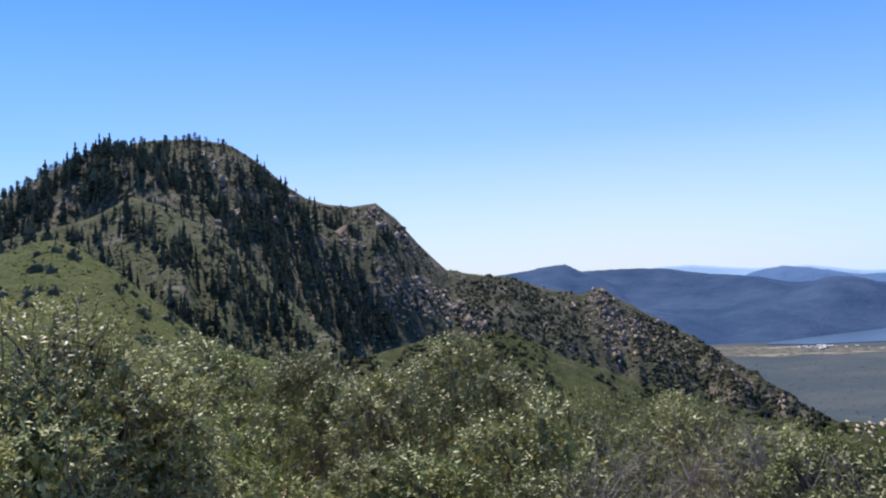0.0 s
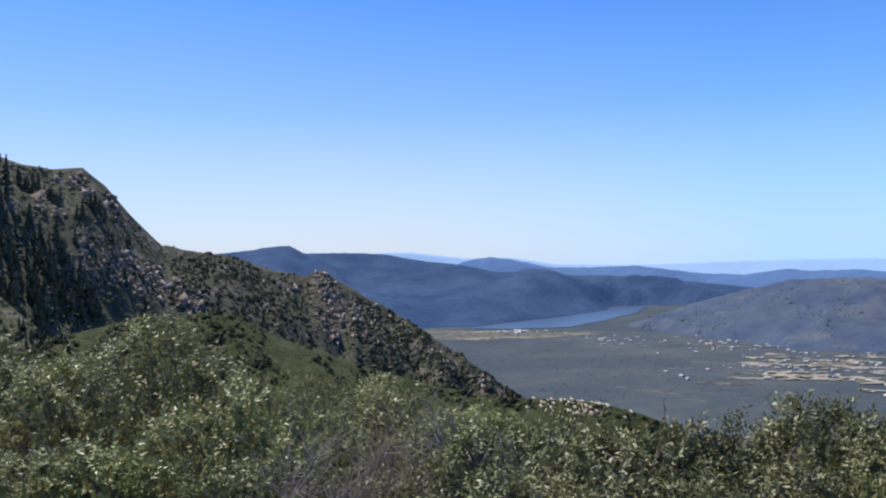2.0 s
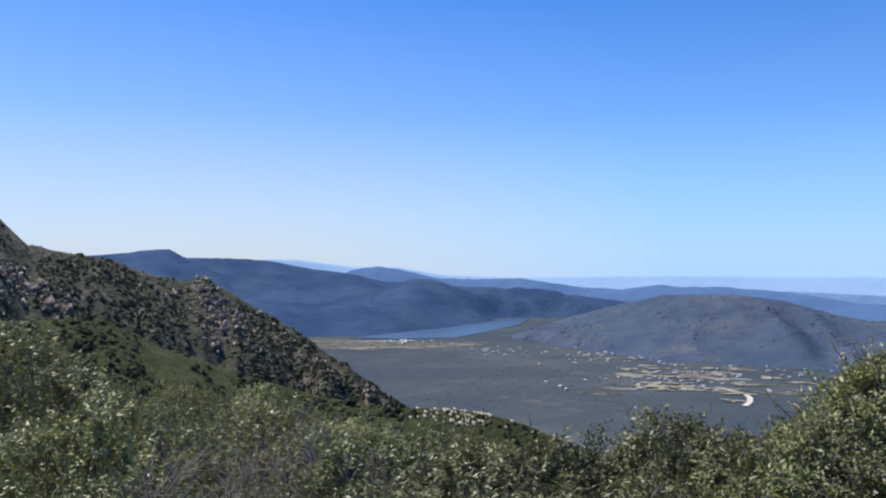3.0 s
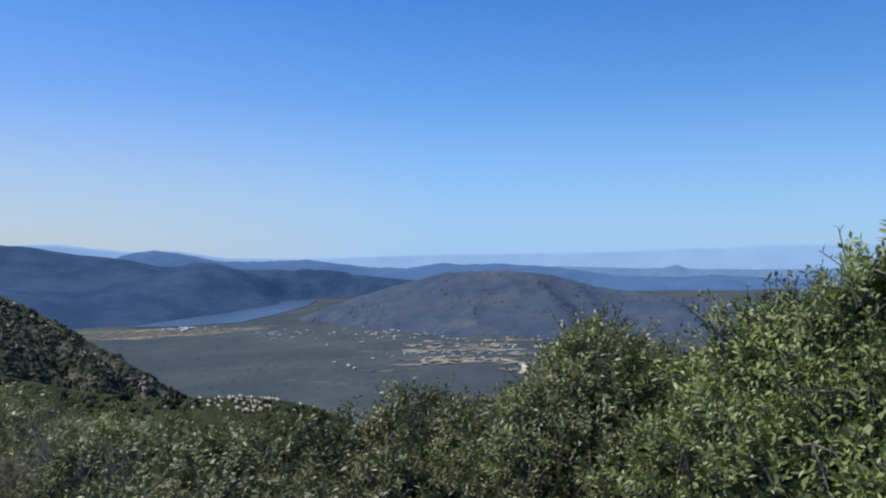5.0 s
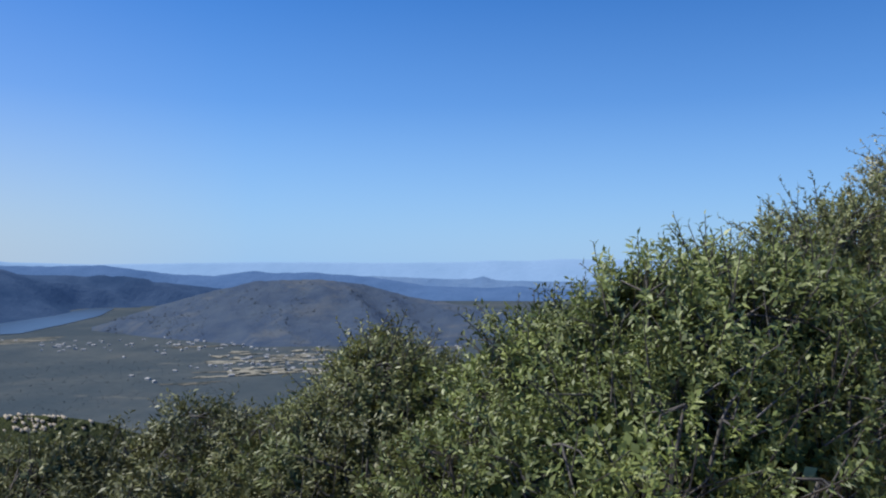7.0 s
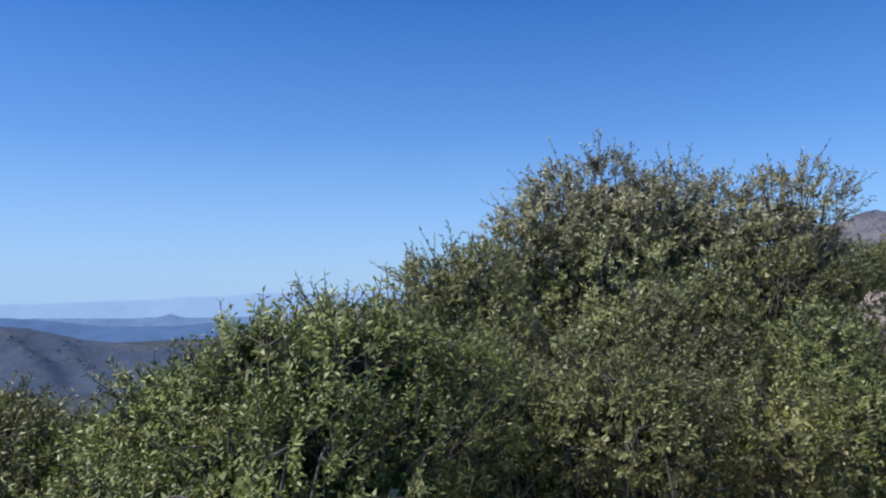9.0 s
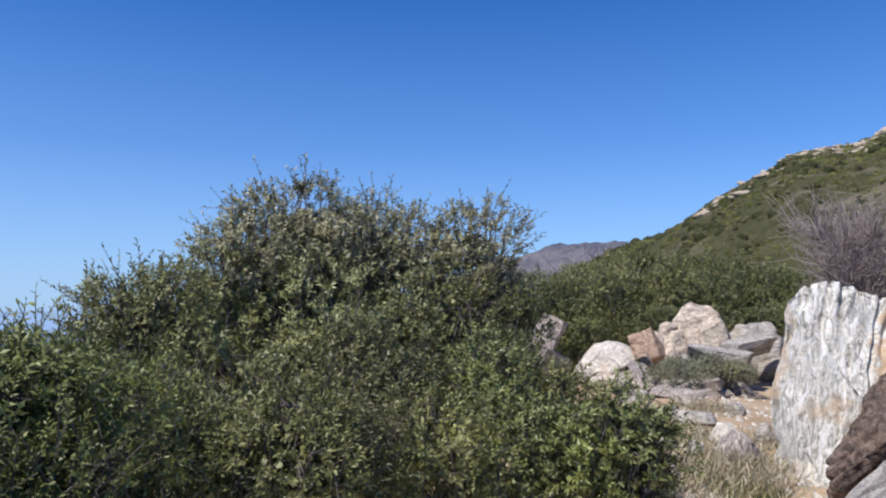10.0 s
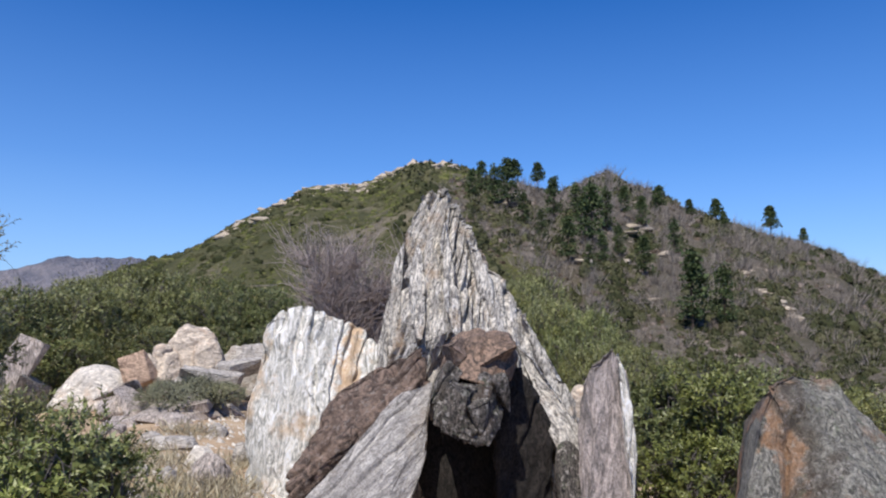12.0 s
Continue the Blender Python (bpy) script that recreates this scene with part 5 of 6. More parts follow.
def oak_meshes(seed, rx, ry, h, leaf, cover, lobes=9, shoots=0.06, fine=True, material=None, voids=0.30):
    """Crown and stems of a scrub oak: leafy sprays over a lobed dome with a skirt, crooked stems below."""
    rng = np.random.default_rng(seed)
    mean = 0.5 * (rx + ry)
    cap = min(0.55 * h, 1.15 * mean)
    base_z = h - cap

    def dome(d, k):
        """Points on the dome (upper half) and the skirt under it."""
        low = np.minimum(d[:, 2:3], 0)
        flat = unit(d * [1, 1, 0])
        up = d * [rx, ry, cap] + [0, 0, base_z]
        skirt = flat * [rx, ry, 0] * (1 - 0.42 * low ** 2) + np.concatenate([0 * low, 0 * low, base_z * (1 + low)], 1)
        mid = np.array([0, 0, base_z])
        return np.where(d[:, 2:3] > 0, mid + (up - mid) * k, skirt * np.concatenate([k, k, 1 + 0 * k], 1))

    g = np.arange(lobes) + 0.5
    dz = 1.0 - 1.45 * g / lobes
    turn = g * 2.4 + rng.uniform(0, 6.28) + rng.normal(0, 0.35, lobes)
    flat = np.sqrt(np.clip(1 - dz ** 2, 0.02, 1))
    ld = unit(np.stack([np.cos(turn) * flat, np.sin(turn) * flat, dz], 1) + rng.normal(0, 0.14, (lobes, 3)))
    lr = mean * rng.uniform(0.30, 0.50, lobes) * np.where(dz > 0.3, 1 - 0.9 * max(voids - 0.6, 0), 1)
    cen = dome(ld, rng.uniform(0.60, 0.86 + 0.5 * max(voids - 0.6, 0), (lobes, 1)))
    per = 12
    leaf_area = leaf * leaf * 0.23
    area = np.concatenate([[2 * np.pi * mean * (cap + base_z * 0.9) * 0.7], 4 * np.pi * lr ** 2 * 0.72])
    want = (area * cover / leaf_area / per).astype(int)
    which = np.repeat(np.arange(lobes + 1), want) - 1
    dirs = unit(rng.normal(0, 1, (len(which), 3)))
    depth = (1.0 - np.abs(rng.normal(0, 0.10, len(which))))[:, None]
    on_core = (which < 0)[:, None]
    p = np.where(on_core, dome(dirs, depth * 0.80), cen[which] + dirs * lr[which][:, None] * depth * [1, 1, 0.92])
    q = p / (0.10 + leaf * 1.6)
    puff = np.clip((vnoise(q[:, 0] + seed, q[:, 1], q[:, 2]) - 0.30) / 0.35, 0, 1)
    q = p / (0.16 + 0.30 * mean)
    hollow = np.clip((0.42 - vnoise(q[:, 0], q[:, 1] + seed, q[:, 2])) / 0.18, 0, 1)
    p = p - unit(p - [0, 0, 0.4 * h]) * (hollow * (0.10 + 0.2 * max(voids - 0.6, 0)) * mean)[:, None]
    q = p / (0.15 + leaf * 2.2)
    knob = vnoise(q[:, 0] + 5, q[:, 1] + seed, q[:, 2] + 9)
    p = p + unit(p - [0, 0, 0.4 * h]) * ((knob - 0.55) * (0.22 + 3.4 * leaf))[:, None]
    puff = puff * np.clip((knob - 0.22) / 0.22, 0.15, 1)
    chance = (1 - 0.35 * hollow) * (1 - voids + voids * puff) * np.where(p[:, 2] < 0.4 * h, 0.55, 1.0) * np.where((dirs[:, 2] < -0.45) & ~on_core[:, 0], 0.25, 1.0)
    ok = (p[:, 2] > 0.05) & (rng.uniform(0, 1, len(which)) < chance)
    for i in range(lobes):
        ok &= ~((((p - cen[i]) ** 2).sum(1) < (0.80 * lr[i]) ** 2) & (which != i))
    level = ((p - [0, 0, base_z]) / [rx, ry, cap] * np.where(p[:, 2:3] > base_z, 1, [1, 1, 0])) ** 2
    ok &= on_core[:, 0] | (level.sum(1) > 0.40)
    p, dirs, which = p[ok], dirs[ok], which[ok]
    fit_z = (h - 4.2 * leaf) / np.percentile(p[:, 2], 99.5)
    fit_r = 0.97 * ry / np.percentile(np.hypot(p[:, 0], p[:, 1]), 95)
    shrink = np.array([fit_r, fit_r, fit_z])
    p, cen = p * shrink, cen * shrink
    out = unit((p - [0, 0, 0.45 * h]) / [rx, ry, 0.6 * h])
    S = len(p)
    way = unit(dirs * 0.5 + out * 0.5 + np.array([0, 0, 0.35]) + rng.normal(0, 0.45, p.shape))
    tip_side = (out[:, 2] > 0.35) & (which >= 0)
    long = np.where(rng.uniform(0, 1, S) < shoots * tip_side, rng.uniform(1.6, 2.4 if voids < 0.7 else 2.8, S), rng.uniform(0.7, 1.35, S))
    spray = leaf * 2.6 * long
    u = np.tile(np.linspace(0.05, 1, per), (S, 1))
    pos = p[:, None] + way[:, None] * (u * spray[:, None])[..., None]
    a0 = unit(np.cross(way, rng.normal(0, 1, p.shape)))
    b0 = np.cross(way, a0)
    ang = np.arange(per) * 2.4 + rng.uniform(0, 6.28, (S, 1))
    rnd = a0[:, None] * np.cos(ang)[..., None] + b0[:, None] * np.sin(ang)[..., None]
    lway = unit(way[:, None] * 0.6 + rnd * 0.9 + rng.normal(0, 0.25, pos.shape))
    lup = unit((dirs * 0.9 + out * 0.7)[:, None] + np.array([0, 0, 0.2]) + rng.normal(0, 0.42, pos.shape))
    L = leaf * rng.uniform(0.55, 1.3, S * per)
    v, f = leaf_blades(pos.reshape(-1, 3), lway.reshape(-1, 3), lup.reshape(-1, 3), L, L * rng.uniform(0.26, 0.44, S * per) * (1 if fine else 1.3), six=False, plain=not fine)
    # shaded leaves within
    n = int(area[0] * 0.55 / (leaf * leaf * 1.2))
    din = unit(rng.normal(0, 1, (n, 3)))
    pin = dome(din, rng.uniform(0.42, 0.66, (n, 1))) * shrink
    big = leaf * rng.uniform(1.2, 1.8, n)
    iv, fi = leaf_blades(pin, rng.normal(0, 1, (n, 3)) + [0, 0, 0.4], rng.normal(0, 0.5, (n, 3)) + din, big, big * 0.7, six=False, plain=not fine)
    crown = mesh_of("oak_crown", np.concatenate([v, iv]), np.concatenate([f, fi + len(v)]), material)
    paths = []
    for i in range(lobes):
        foot = np.array([rng.normal(0, 0.12 * rx), rng.normal(0, 0.12 * ry), -0.15])
        line = bent(foot, cen[i] + [0, 0, lr[i] * 0.4], rng, 5)
        r0 = 0.010 + 0.007 * h
        paths.append((line, np.linspace(r0, r0 * 0.3, 5)))
        mine = np.flatnonzero(which == i)
        for j in rng.choice(mine, min(len(mine), 8), replace=False):
            paths.append((bent(line[rng.integers(2, 5)], p[j] + way[j] * spray[j] * 0.5, rng, 3, 0.22), np.linspace(0.006, 0.002, 3)))
    for j in np.flatnonzero(long > 1.8)[:240]:
        paths.append((np.array([p[j] - way[j] * 0.12, p[j] + way[j] * spray[j]]), np.array([0.005, 0.002])))
    stems = mesh_of("oak_stems", *tubes(paths, 3), BARK, smooth=True)
    return crown, stems


def stand_on(az, d, top, sink=0.05):
    """A foot on the ground and the height there of something whose top shows at that elevation."""
    p = polar(az, d)
    z = float(ground_z(p[0], p[1]))
    return p[0], p[1], z - sink, EYE + d * math.tan(radians(top)) - z + sink


OAK_LABEL = {
    "pale": "grey-green scrub oak with small pale leathery leaves",
    "olive": "olive-brown scrub oak with dense small leaves",
    "dark": "dark green scrub oak with glossy small leaves",
    "bright": "bright green oak bush in fresh leaf",
    "brown": "brownish-olive scrub oak with dense small leaves",
    "fresh": "yellow-green oak bush in new leaf",
    "grey": "airy grey-tipped scrub oak with twigs against the sky",
}
OAK_MAT = {"pale": OAK_PALE, "olive": OAK_OLIVE, "dark": OAK, "bright": OAK_BRIGHT, "fresh": OAK_FRESH, "brown": OAK_BROWN, "grey": OAK_GREY}


def plant_oak(seed, az, d, top, wide, tone, shoots=0.06, voids=0.30):
    x, y, z, h = stand_on(az, d, top)
    wide = max(wide * (1.15 if d < 5 or top > 0 else 1.0), 0.24 * h)
    leaf = 0.033 if d < 3.5 else 0.036 if d < 4.6 else 0.040 if d < 5.8 else 0.050 if d < 8 else 0.058 if d < 12 else 0.066
    root = thing("oak_bush", OAK_LABEL[tone] + (" beside the lookout" if d < 6 else " farther down the ridge" if d > 12 else " on the ridge"), "bush", pose(x, y, z, 0, 0, az), "scrub oaks on the ridge")
    lobes = int(np.clip(8 + 9 * wide + 2 * h, 9, 24)) + (8 if voids > 0.7 else 0)
    crown, stems = oak_meshes(seed, wide * 0.9, wide, h, leaf, 1.75 if d < 6 else 1.6 if voids < 0.7 else 1.0, lobes, shoots, d < 6, OAK_MAT[tone], voids)
    part("crown", crown, root)
    part("trunk", stems, root)
    return root


def build_oaks():
    """Azimuth, distance, top elevation, half width, tone: the shrubs seen singly."""
    below_peak = [
        (118.4, 4.52, 3.0, 0.55, "pale"), (113.6, 4.81, 0.4, 0.31, "pale"), (118.6, 4.02, -3.6, 0.35, "pale"), (107.1, 13.11, -1.1, 0.63, "bright"), (101.1, 14.90, -2.7, 0.57, "olive"), (104.8, 9.61, -5.5, 0.63, "bright"),
        (98.5, 13.60, -4.3, 0.60, "dark"), (90.3, 10.69, -2.1, 1.29, "olive"), (95.9, 9.30, -4.6, 0.61, "olive"), (83.8, 6.78, -5.9, 0.69, "olive"), (66.4, 8.85, -9.5, 0.97, "pale"), (72.7, 12.06, -7.5, 0.71, "olive"),
        (74.5, 16.77, -7.1, 0.27, "dark"), (112.2, 4.81, -6.1, 0.49, "pale"), (107.0, 5.31, -8.8, 0.42, "bright"), (97.3, 6.30, -9.3, 0.50, "olive"), (92.3, 6.09, -9.1, 0.44, "dark"), (78.6, 7.07, -9.0, 0.46, "olive"),
    ]
    near_valley = [
        (82.8, 5.68, -11.7, 0.45, "dark"), (75.0, 5.87, -12.6, 0.43, "olive"), (69.6, 5.26, -12.5, 0.42, "brown"), (63.6, 5.44, -11.1, 0.36, "olive"), (69.7, 8.56, -9.0, 0.50, "olive"), (65.7, 7.07, -9.8, 0.36, "olive"),
        (60.6, 5.28, -9.7, 0.31, "dark"), (55.9, 4.28, -9.4, 0.29, "brown"), (50.6, 4.39, -9.3, 0.29, "brown"), (46.9, 4.60, -8.6, 0.27, "brown"), (43.5, 5.00, -7.3, 0.20, "brown"), (39.7, 5.11, -8.1, 0.30, "brown"),
        (63.8, 4.67, -12.1, 0.37, "dark"), (57.8, 3.78, -12.1, 0.30, "brown"), (50.4, 3.69, -12.0, 0.32, "brown"), (42.7, 3.70, -11.0, 0.32, "brown"), (36.4, 3.91, -9.4, 0.31, "dark"),
    ]
    over_valley = [
        (64.9, 5.20, -9.8, 0.42, "dark"), (60.6, 5.03, -8.9, 0.37, "brown"), (38.2, 4.37, -8.5, 0.25, "brown"), (30.3, 4.72, -2.9, 0.38, "brown"), (26.1, 4.85, -4.2, 0.24, "brown"), (33.1, 4.10, -7.2, 0.26, "brown"),
        (27.2, 3.84, -8.1, 0.28, "brown"), (43.3, 3.84, -11.4, 0.30, "brown"), (35.2, 3.59, -12.0, 0.28, "brown"), (50.6, 3.99, -12.1, 0.32, "brown"),
    ]
    beside_path = [
        (20.1, 4.08, -4.1, 0.21, "bright"), (15.0, 3.90, 0.8, 0.23, "dark"), (9.8, 3.92, 3.1, 0.21, "bright"), (19.1, 3.38, -6.3, 0.30, "bright"), (12.1, 3.41, -2.6, 0.30, "bright"), (16.3, 2.99, -9.5, 0.21, "bright"),
        (9.6, 3.12, -8.3, 0.27, "bright"), (14.8, 3.83, 0.9, 0.25, "bright"), (7.9, 3.70, 3.4, 0.25, "bright"), (3.0, 3.85, 3.8, 0.22, "bright"), (2.7, 7.88, 5.2, 0.40, "olive"), (10.5, 3.17, -1.7, 0.34, "bright"),
        (3.6, 3.34, -0.6, 0.35, "bright"), (19.1, 3.08, -5.3, 0.25, "bright"), (30.2, 4.28, -2.7, 0.37, "olive"), (-1.5, 4.80, 0.3, 0.48, "dark"), (-10.8, 4.89, -1.2, 0.51, "olive"),
    ]
    tall_thicket = [
        (-3.7, 9.99, 10.1, 0.65, "grey"), (-6.5, 10.33, 11.2, 0.39, "grey"), (-12.6, 10.52, 10.3, 0.72, "grey"), (-18.1, 10.70, 9.5, 0.36, "grey"), (-1.0, 9.54, 7.2, 0.42, "olive"), (-9.0, 10.27, 9.3, 0.44, "grey"),
        (-9.0, 9.46, 6.2, 0.95, "pale"), (-16.2, 9.77, 5.8, 0.83, "olive"), (-20.5, 10.63, 4.5, 0.47, "dark"), (3.3, 7.77, 5.9, 0.41, "olive"), (-4.4, 6.68, 1.4, 0.67, "olive"), (-12.5, 7.30, 1.7, 0.77, "brown"),
        (-20.6, 7.72, 0.8, 0.59, "dark"), (-11.8, 5.27, -2.1, 0.55, "brown"), (-19.4, 5.99, -2.7, 0.58, "olive"), (-25.7, 6.58, -3.5, 0.47, "dark"), (-30.1, 6.94, -4.9, 0.43, "bright"), (0.6, 4.68, -0.7, 0.54, "dark"),
        (-25.2, 8.68, -1.8, 0.36, "olive"),
    ]
    past_outcrop = [
        (-67.4, 10.73, -0.7, 0.71, "fresh"), (-70.5, 11.05, -1.0, 0.51, "dark"), (-64.8, 10.51, -2.0, 0.42, "dark"), (-67.1, 9.73, -5.0, 0.51, "fresh"), (-70.5, 9.95, -4.5, 0.45, "dark"), (-74.0, 13.17, -1.8, 0.71, "olive"),
        (-27.9, 7.18, -3.7, 0.54, "dark"), (-31.8, 6.60, -1.9, 0.40, "dark"), (-29.0, 6.50, -3.6, 0.36, "bright"),
    ]
    rows = below_peak + near_valley + over_valley + beside_path + tall_thicket + past_outcrop
    for i, (az, d, top, wide, tone) in enumerate(rows):
        plant_oak(300 + i, az, d, top, wide, tone, 0.16 if top > 5 else 0.20 if top > -3 else 0.06, 0.72 if top > 5 else 0.66 if d < 5 else 0.62)


def build_back_oaks():
    """Shrubs beyond the trail, from four grown once and set out again."""
    kinds = []
    for i, tone in enumerate(("dark", "olive", "dark", "dark")):
        root = thing("oak_bush", OAK_LABEL[tone] + " beyond the trail", "bush", pose(0, 0, -900), "scrub oaks beyond the trail")
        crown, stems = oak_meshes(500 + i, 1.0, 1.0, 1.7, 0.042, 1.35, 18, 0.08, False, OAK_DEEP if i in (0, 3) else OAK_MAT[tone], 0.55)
        part("crown", crown, root)
        part("trunk", stems, root)
        kinds.append(root)
    behind_stones = [
        (-24.5, 19.5, 3.4, 1.6, 1), (-27.9, 20.6, 4.5, 1.5, 1), (-21.7, 18.5, 3.1, 1.5, 0), (-30.7, 20.6, 3.2, 1.5, 1), (-33.7, 19.6, 2.8, 1.3, 0), (-35.4, 21.7, 3.5, 1.6, 0), (-38.5, 19.7, 2.4, 1.4, 2),
        (-31.7, 26.6, 4, 1.7, 3), (-25.2, 27.5, 3.8, 1.8, 1), (-40.1, 24.7, 2.3, 1.5, 3), (-29.5, 18.1, 0.9, 1.2, 0), (-23.4, 17, 0.2, 1.1, 0), (-35.3, 18.2, 0.7, 1.2, 0), (-18.5, 20.4, 3.6, 1.7, 0),
    ]
    behind_spire = [
        (-53.9, 25, 3.8, 1.7, 1), (-56.5, 23, 2.5, 1.5, 1), (-58.5, 21.1, 1.6, 1.3, 2), (-60.5, 19.1, -0.6, 1.2, 1), (-55.1, 31, 4.0, 2, 1), (-51.4, 28, 4.3, 1.8, 3), (-61.7, 24.1, -0.6, 1.2, 1),
        (-64.6, 23.1, -1.6, 1.2, 1), (-76.6, 16.2, -3.1, 1.2, 0), (-71.6, 15.2, -3.6, 1.1, 0), (-48.9, 22, 2, 1.2, 3), (-45.9, 23.9, 2.9, 1.3, 3),
    ]
    down_slope = [
        (112, 20, -1.8, 1.6, 2), (117, 24, -0.6, 1.9, 0), (105, 24, -4, 1.6, 1), (110, 32, -2.2, 1.9, 2), (99.5, 22, -4.6, 1.6, 3), (95, 24, -5.6, 1.5, 1), (88, 18, -6, 1.4, 0),
        (84, 22, -7, 1.5, 3), (79, 15, -8.2, 1.1, 2), (80, 26, -7.2, 1.6, 1), (75.5, 24, -8.4, 1.5, 1), (70, 20, -9.6, 1.3, 3), (66, 16, -10.3, 1.2, 0), (60, 15, -10.9, 1.2, 3),
        (73, 36, -8.4, 2, 2), (90, 36, -5.8, 2, 0), (101, 36, -4, 2, 0),
    ]
    rows = behind_stones + behind_spire + down_slope
    rng = np.random.default_rng(3)
    used = set()
    for az, d, top, wide, k in rows:
        x, y, z, h = stand_on(az, d, top, 0.15)
        h = max(h, 0.7)
        s = (wide, wide, h / 1.65)
        m = pose(x, y, z, 0, 0, rng.uniform(0, 360))
        if k in used:
            ob = copy_thing(kinds[k], m)
        else:
            used.add(k)
            ob = kinds[k]
            ob.matrix_basis = m
        ob.scale = s


def dead_bush(name, label, az, d, top, wide, seed, twigs, material, tip=0.003, thick=1.0):
    x, y, z, h = stand_on(az, d, top, 0.1)
    rng = np.random.default_rng(seed)
    root = thing(name, label, "dead bush", pose(x, y, z, 0, 0, az))
    stems, fine = [], []
    for _ in range(16):
        end = np.array([rng.normal(0, wide * 0.5), rng.normal(0, wide * 0.5), h * rng.uniform(0.45, 0.8)])
        line = bent([rng.normal(0, 0.1), rng.normal(0, 0.1), 0], end, rng, 6, 0.16 / thick ** 0.5)
        stems.append((line, np.linspace(0.028, 0.008, 6) * thick))
        for _ in range(twigs // 16):
            s = line[rng.integers(2, 6)]
            e = s + np.array([rng.normal(0, 0.28 * wide), rng.normal(0, 0.28 * wide), rng.uniform(0.0, 0.26) * h])
            fine.append((bent(s, e, rng, 4, 0.2), np.linspace(0.008 * thick, tip * thick, 4)))
    part("trunk", mesh_of("dead_stems", *tubes(stems, 5), material, smooth=True), root)
    part("brushwood", mesh_of("dead_twigs", *tubes(fine, 3), material), root)


# ---- the outcrop and the stones by the trail ----
# Stones are laid out from a stand on the ridge: metres across, metres away, metres up.
STAND = pose(0.113, -1.182, 0, 0, 0, -137.0)


def stone(name, label, corners, material, seed, levels=5, rough=0.05, strata=0.0, amp=0.0, relax=2, category="rock", group="", lean=0.0, fan=0.0):
    c = np.array(corners, float)
    foot = np.array([c[:, 0].mean(), c[:, 1].mean(), c[:, 2].min()])
    me = hull_mesh(c - foot, levels, rough, seed, strata, amp, relax=relax, material=material, name=name, lean=lean, fan=fan)
    ob = new(name, me)
    ob.matrix_basis = STAND @ Matrix.Translation(foot)
    return tagged(ob, label, category, group) if label else ob


def shard(name, label, centre, half, material, seed, turn=(0, 0, 0), group="", levels=4, corners=11):
    """An angular broken stone about a centre in the stand's frame."""
    rng = np.random.default_rng(seed)
    m = np.array(Euler([radians(a) for a in turn]).to_matrix())
    pts = rng.uniform(0.55, 1.0, (corners, 3)) * np.sign(rng.uniform(-1, 1, (corners, 3))) * half
    return stone(name, label, pts @ m.T + centre, material, seed, levels, 0.03, 5.0, 0.02, 0, group=group, lean=turn[1])


def settle(ob, root):
    """Makes a stone a part of its thing, where it stands."""
    ob.parent = root
    ob.matrix_basis = root.matrix_basis.inverted() @ ob.matrix_basis


def plate(a, b, wide, seed):
    """A thin sheared plate of gneiss lying along the line from a to b."""
    rng = np.random.default_rng(seed)
    a, b = np.array(a), np.array(b)
    pts = []
    for u, k in ((0.0, 0.5), (0.15, 1.0), (0.5, 1.1), (0.8, 0.8), (1.0, 0.15)):
        c = a + (b - a) * u
        pts += [c + [s * wide * k * rng.uniform(0.7, 1.2), d * 0.09 * rng.uniform(0.6, 1.2), rng.normal(0, 0.04)] for s in (-0.5, 0.5) for d in (-1, 1)]
    return stone("plate", "", pts, GNEISS, seed * 0.7, 4, 0.02, 10.0, 0.04, 0, category="", lean=4)


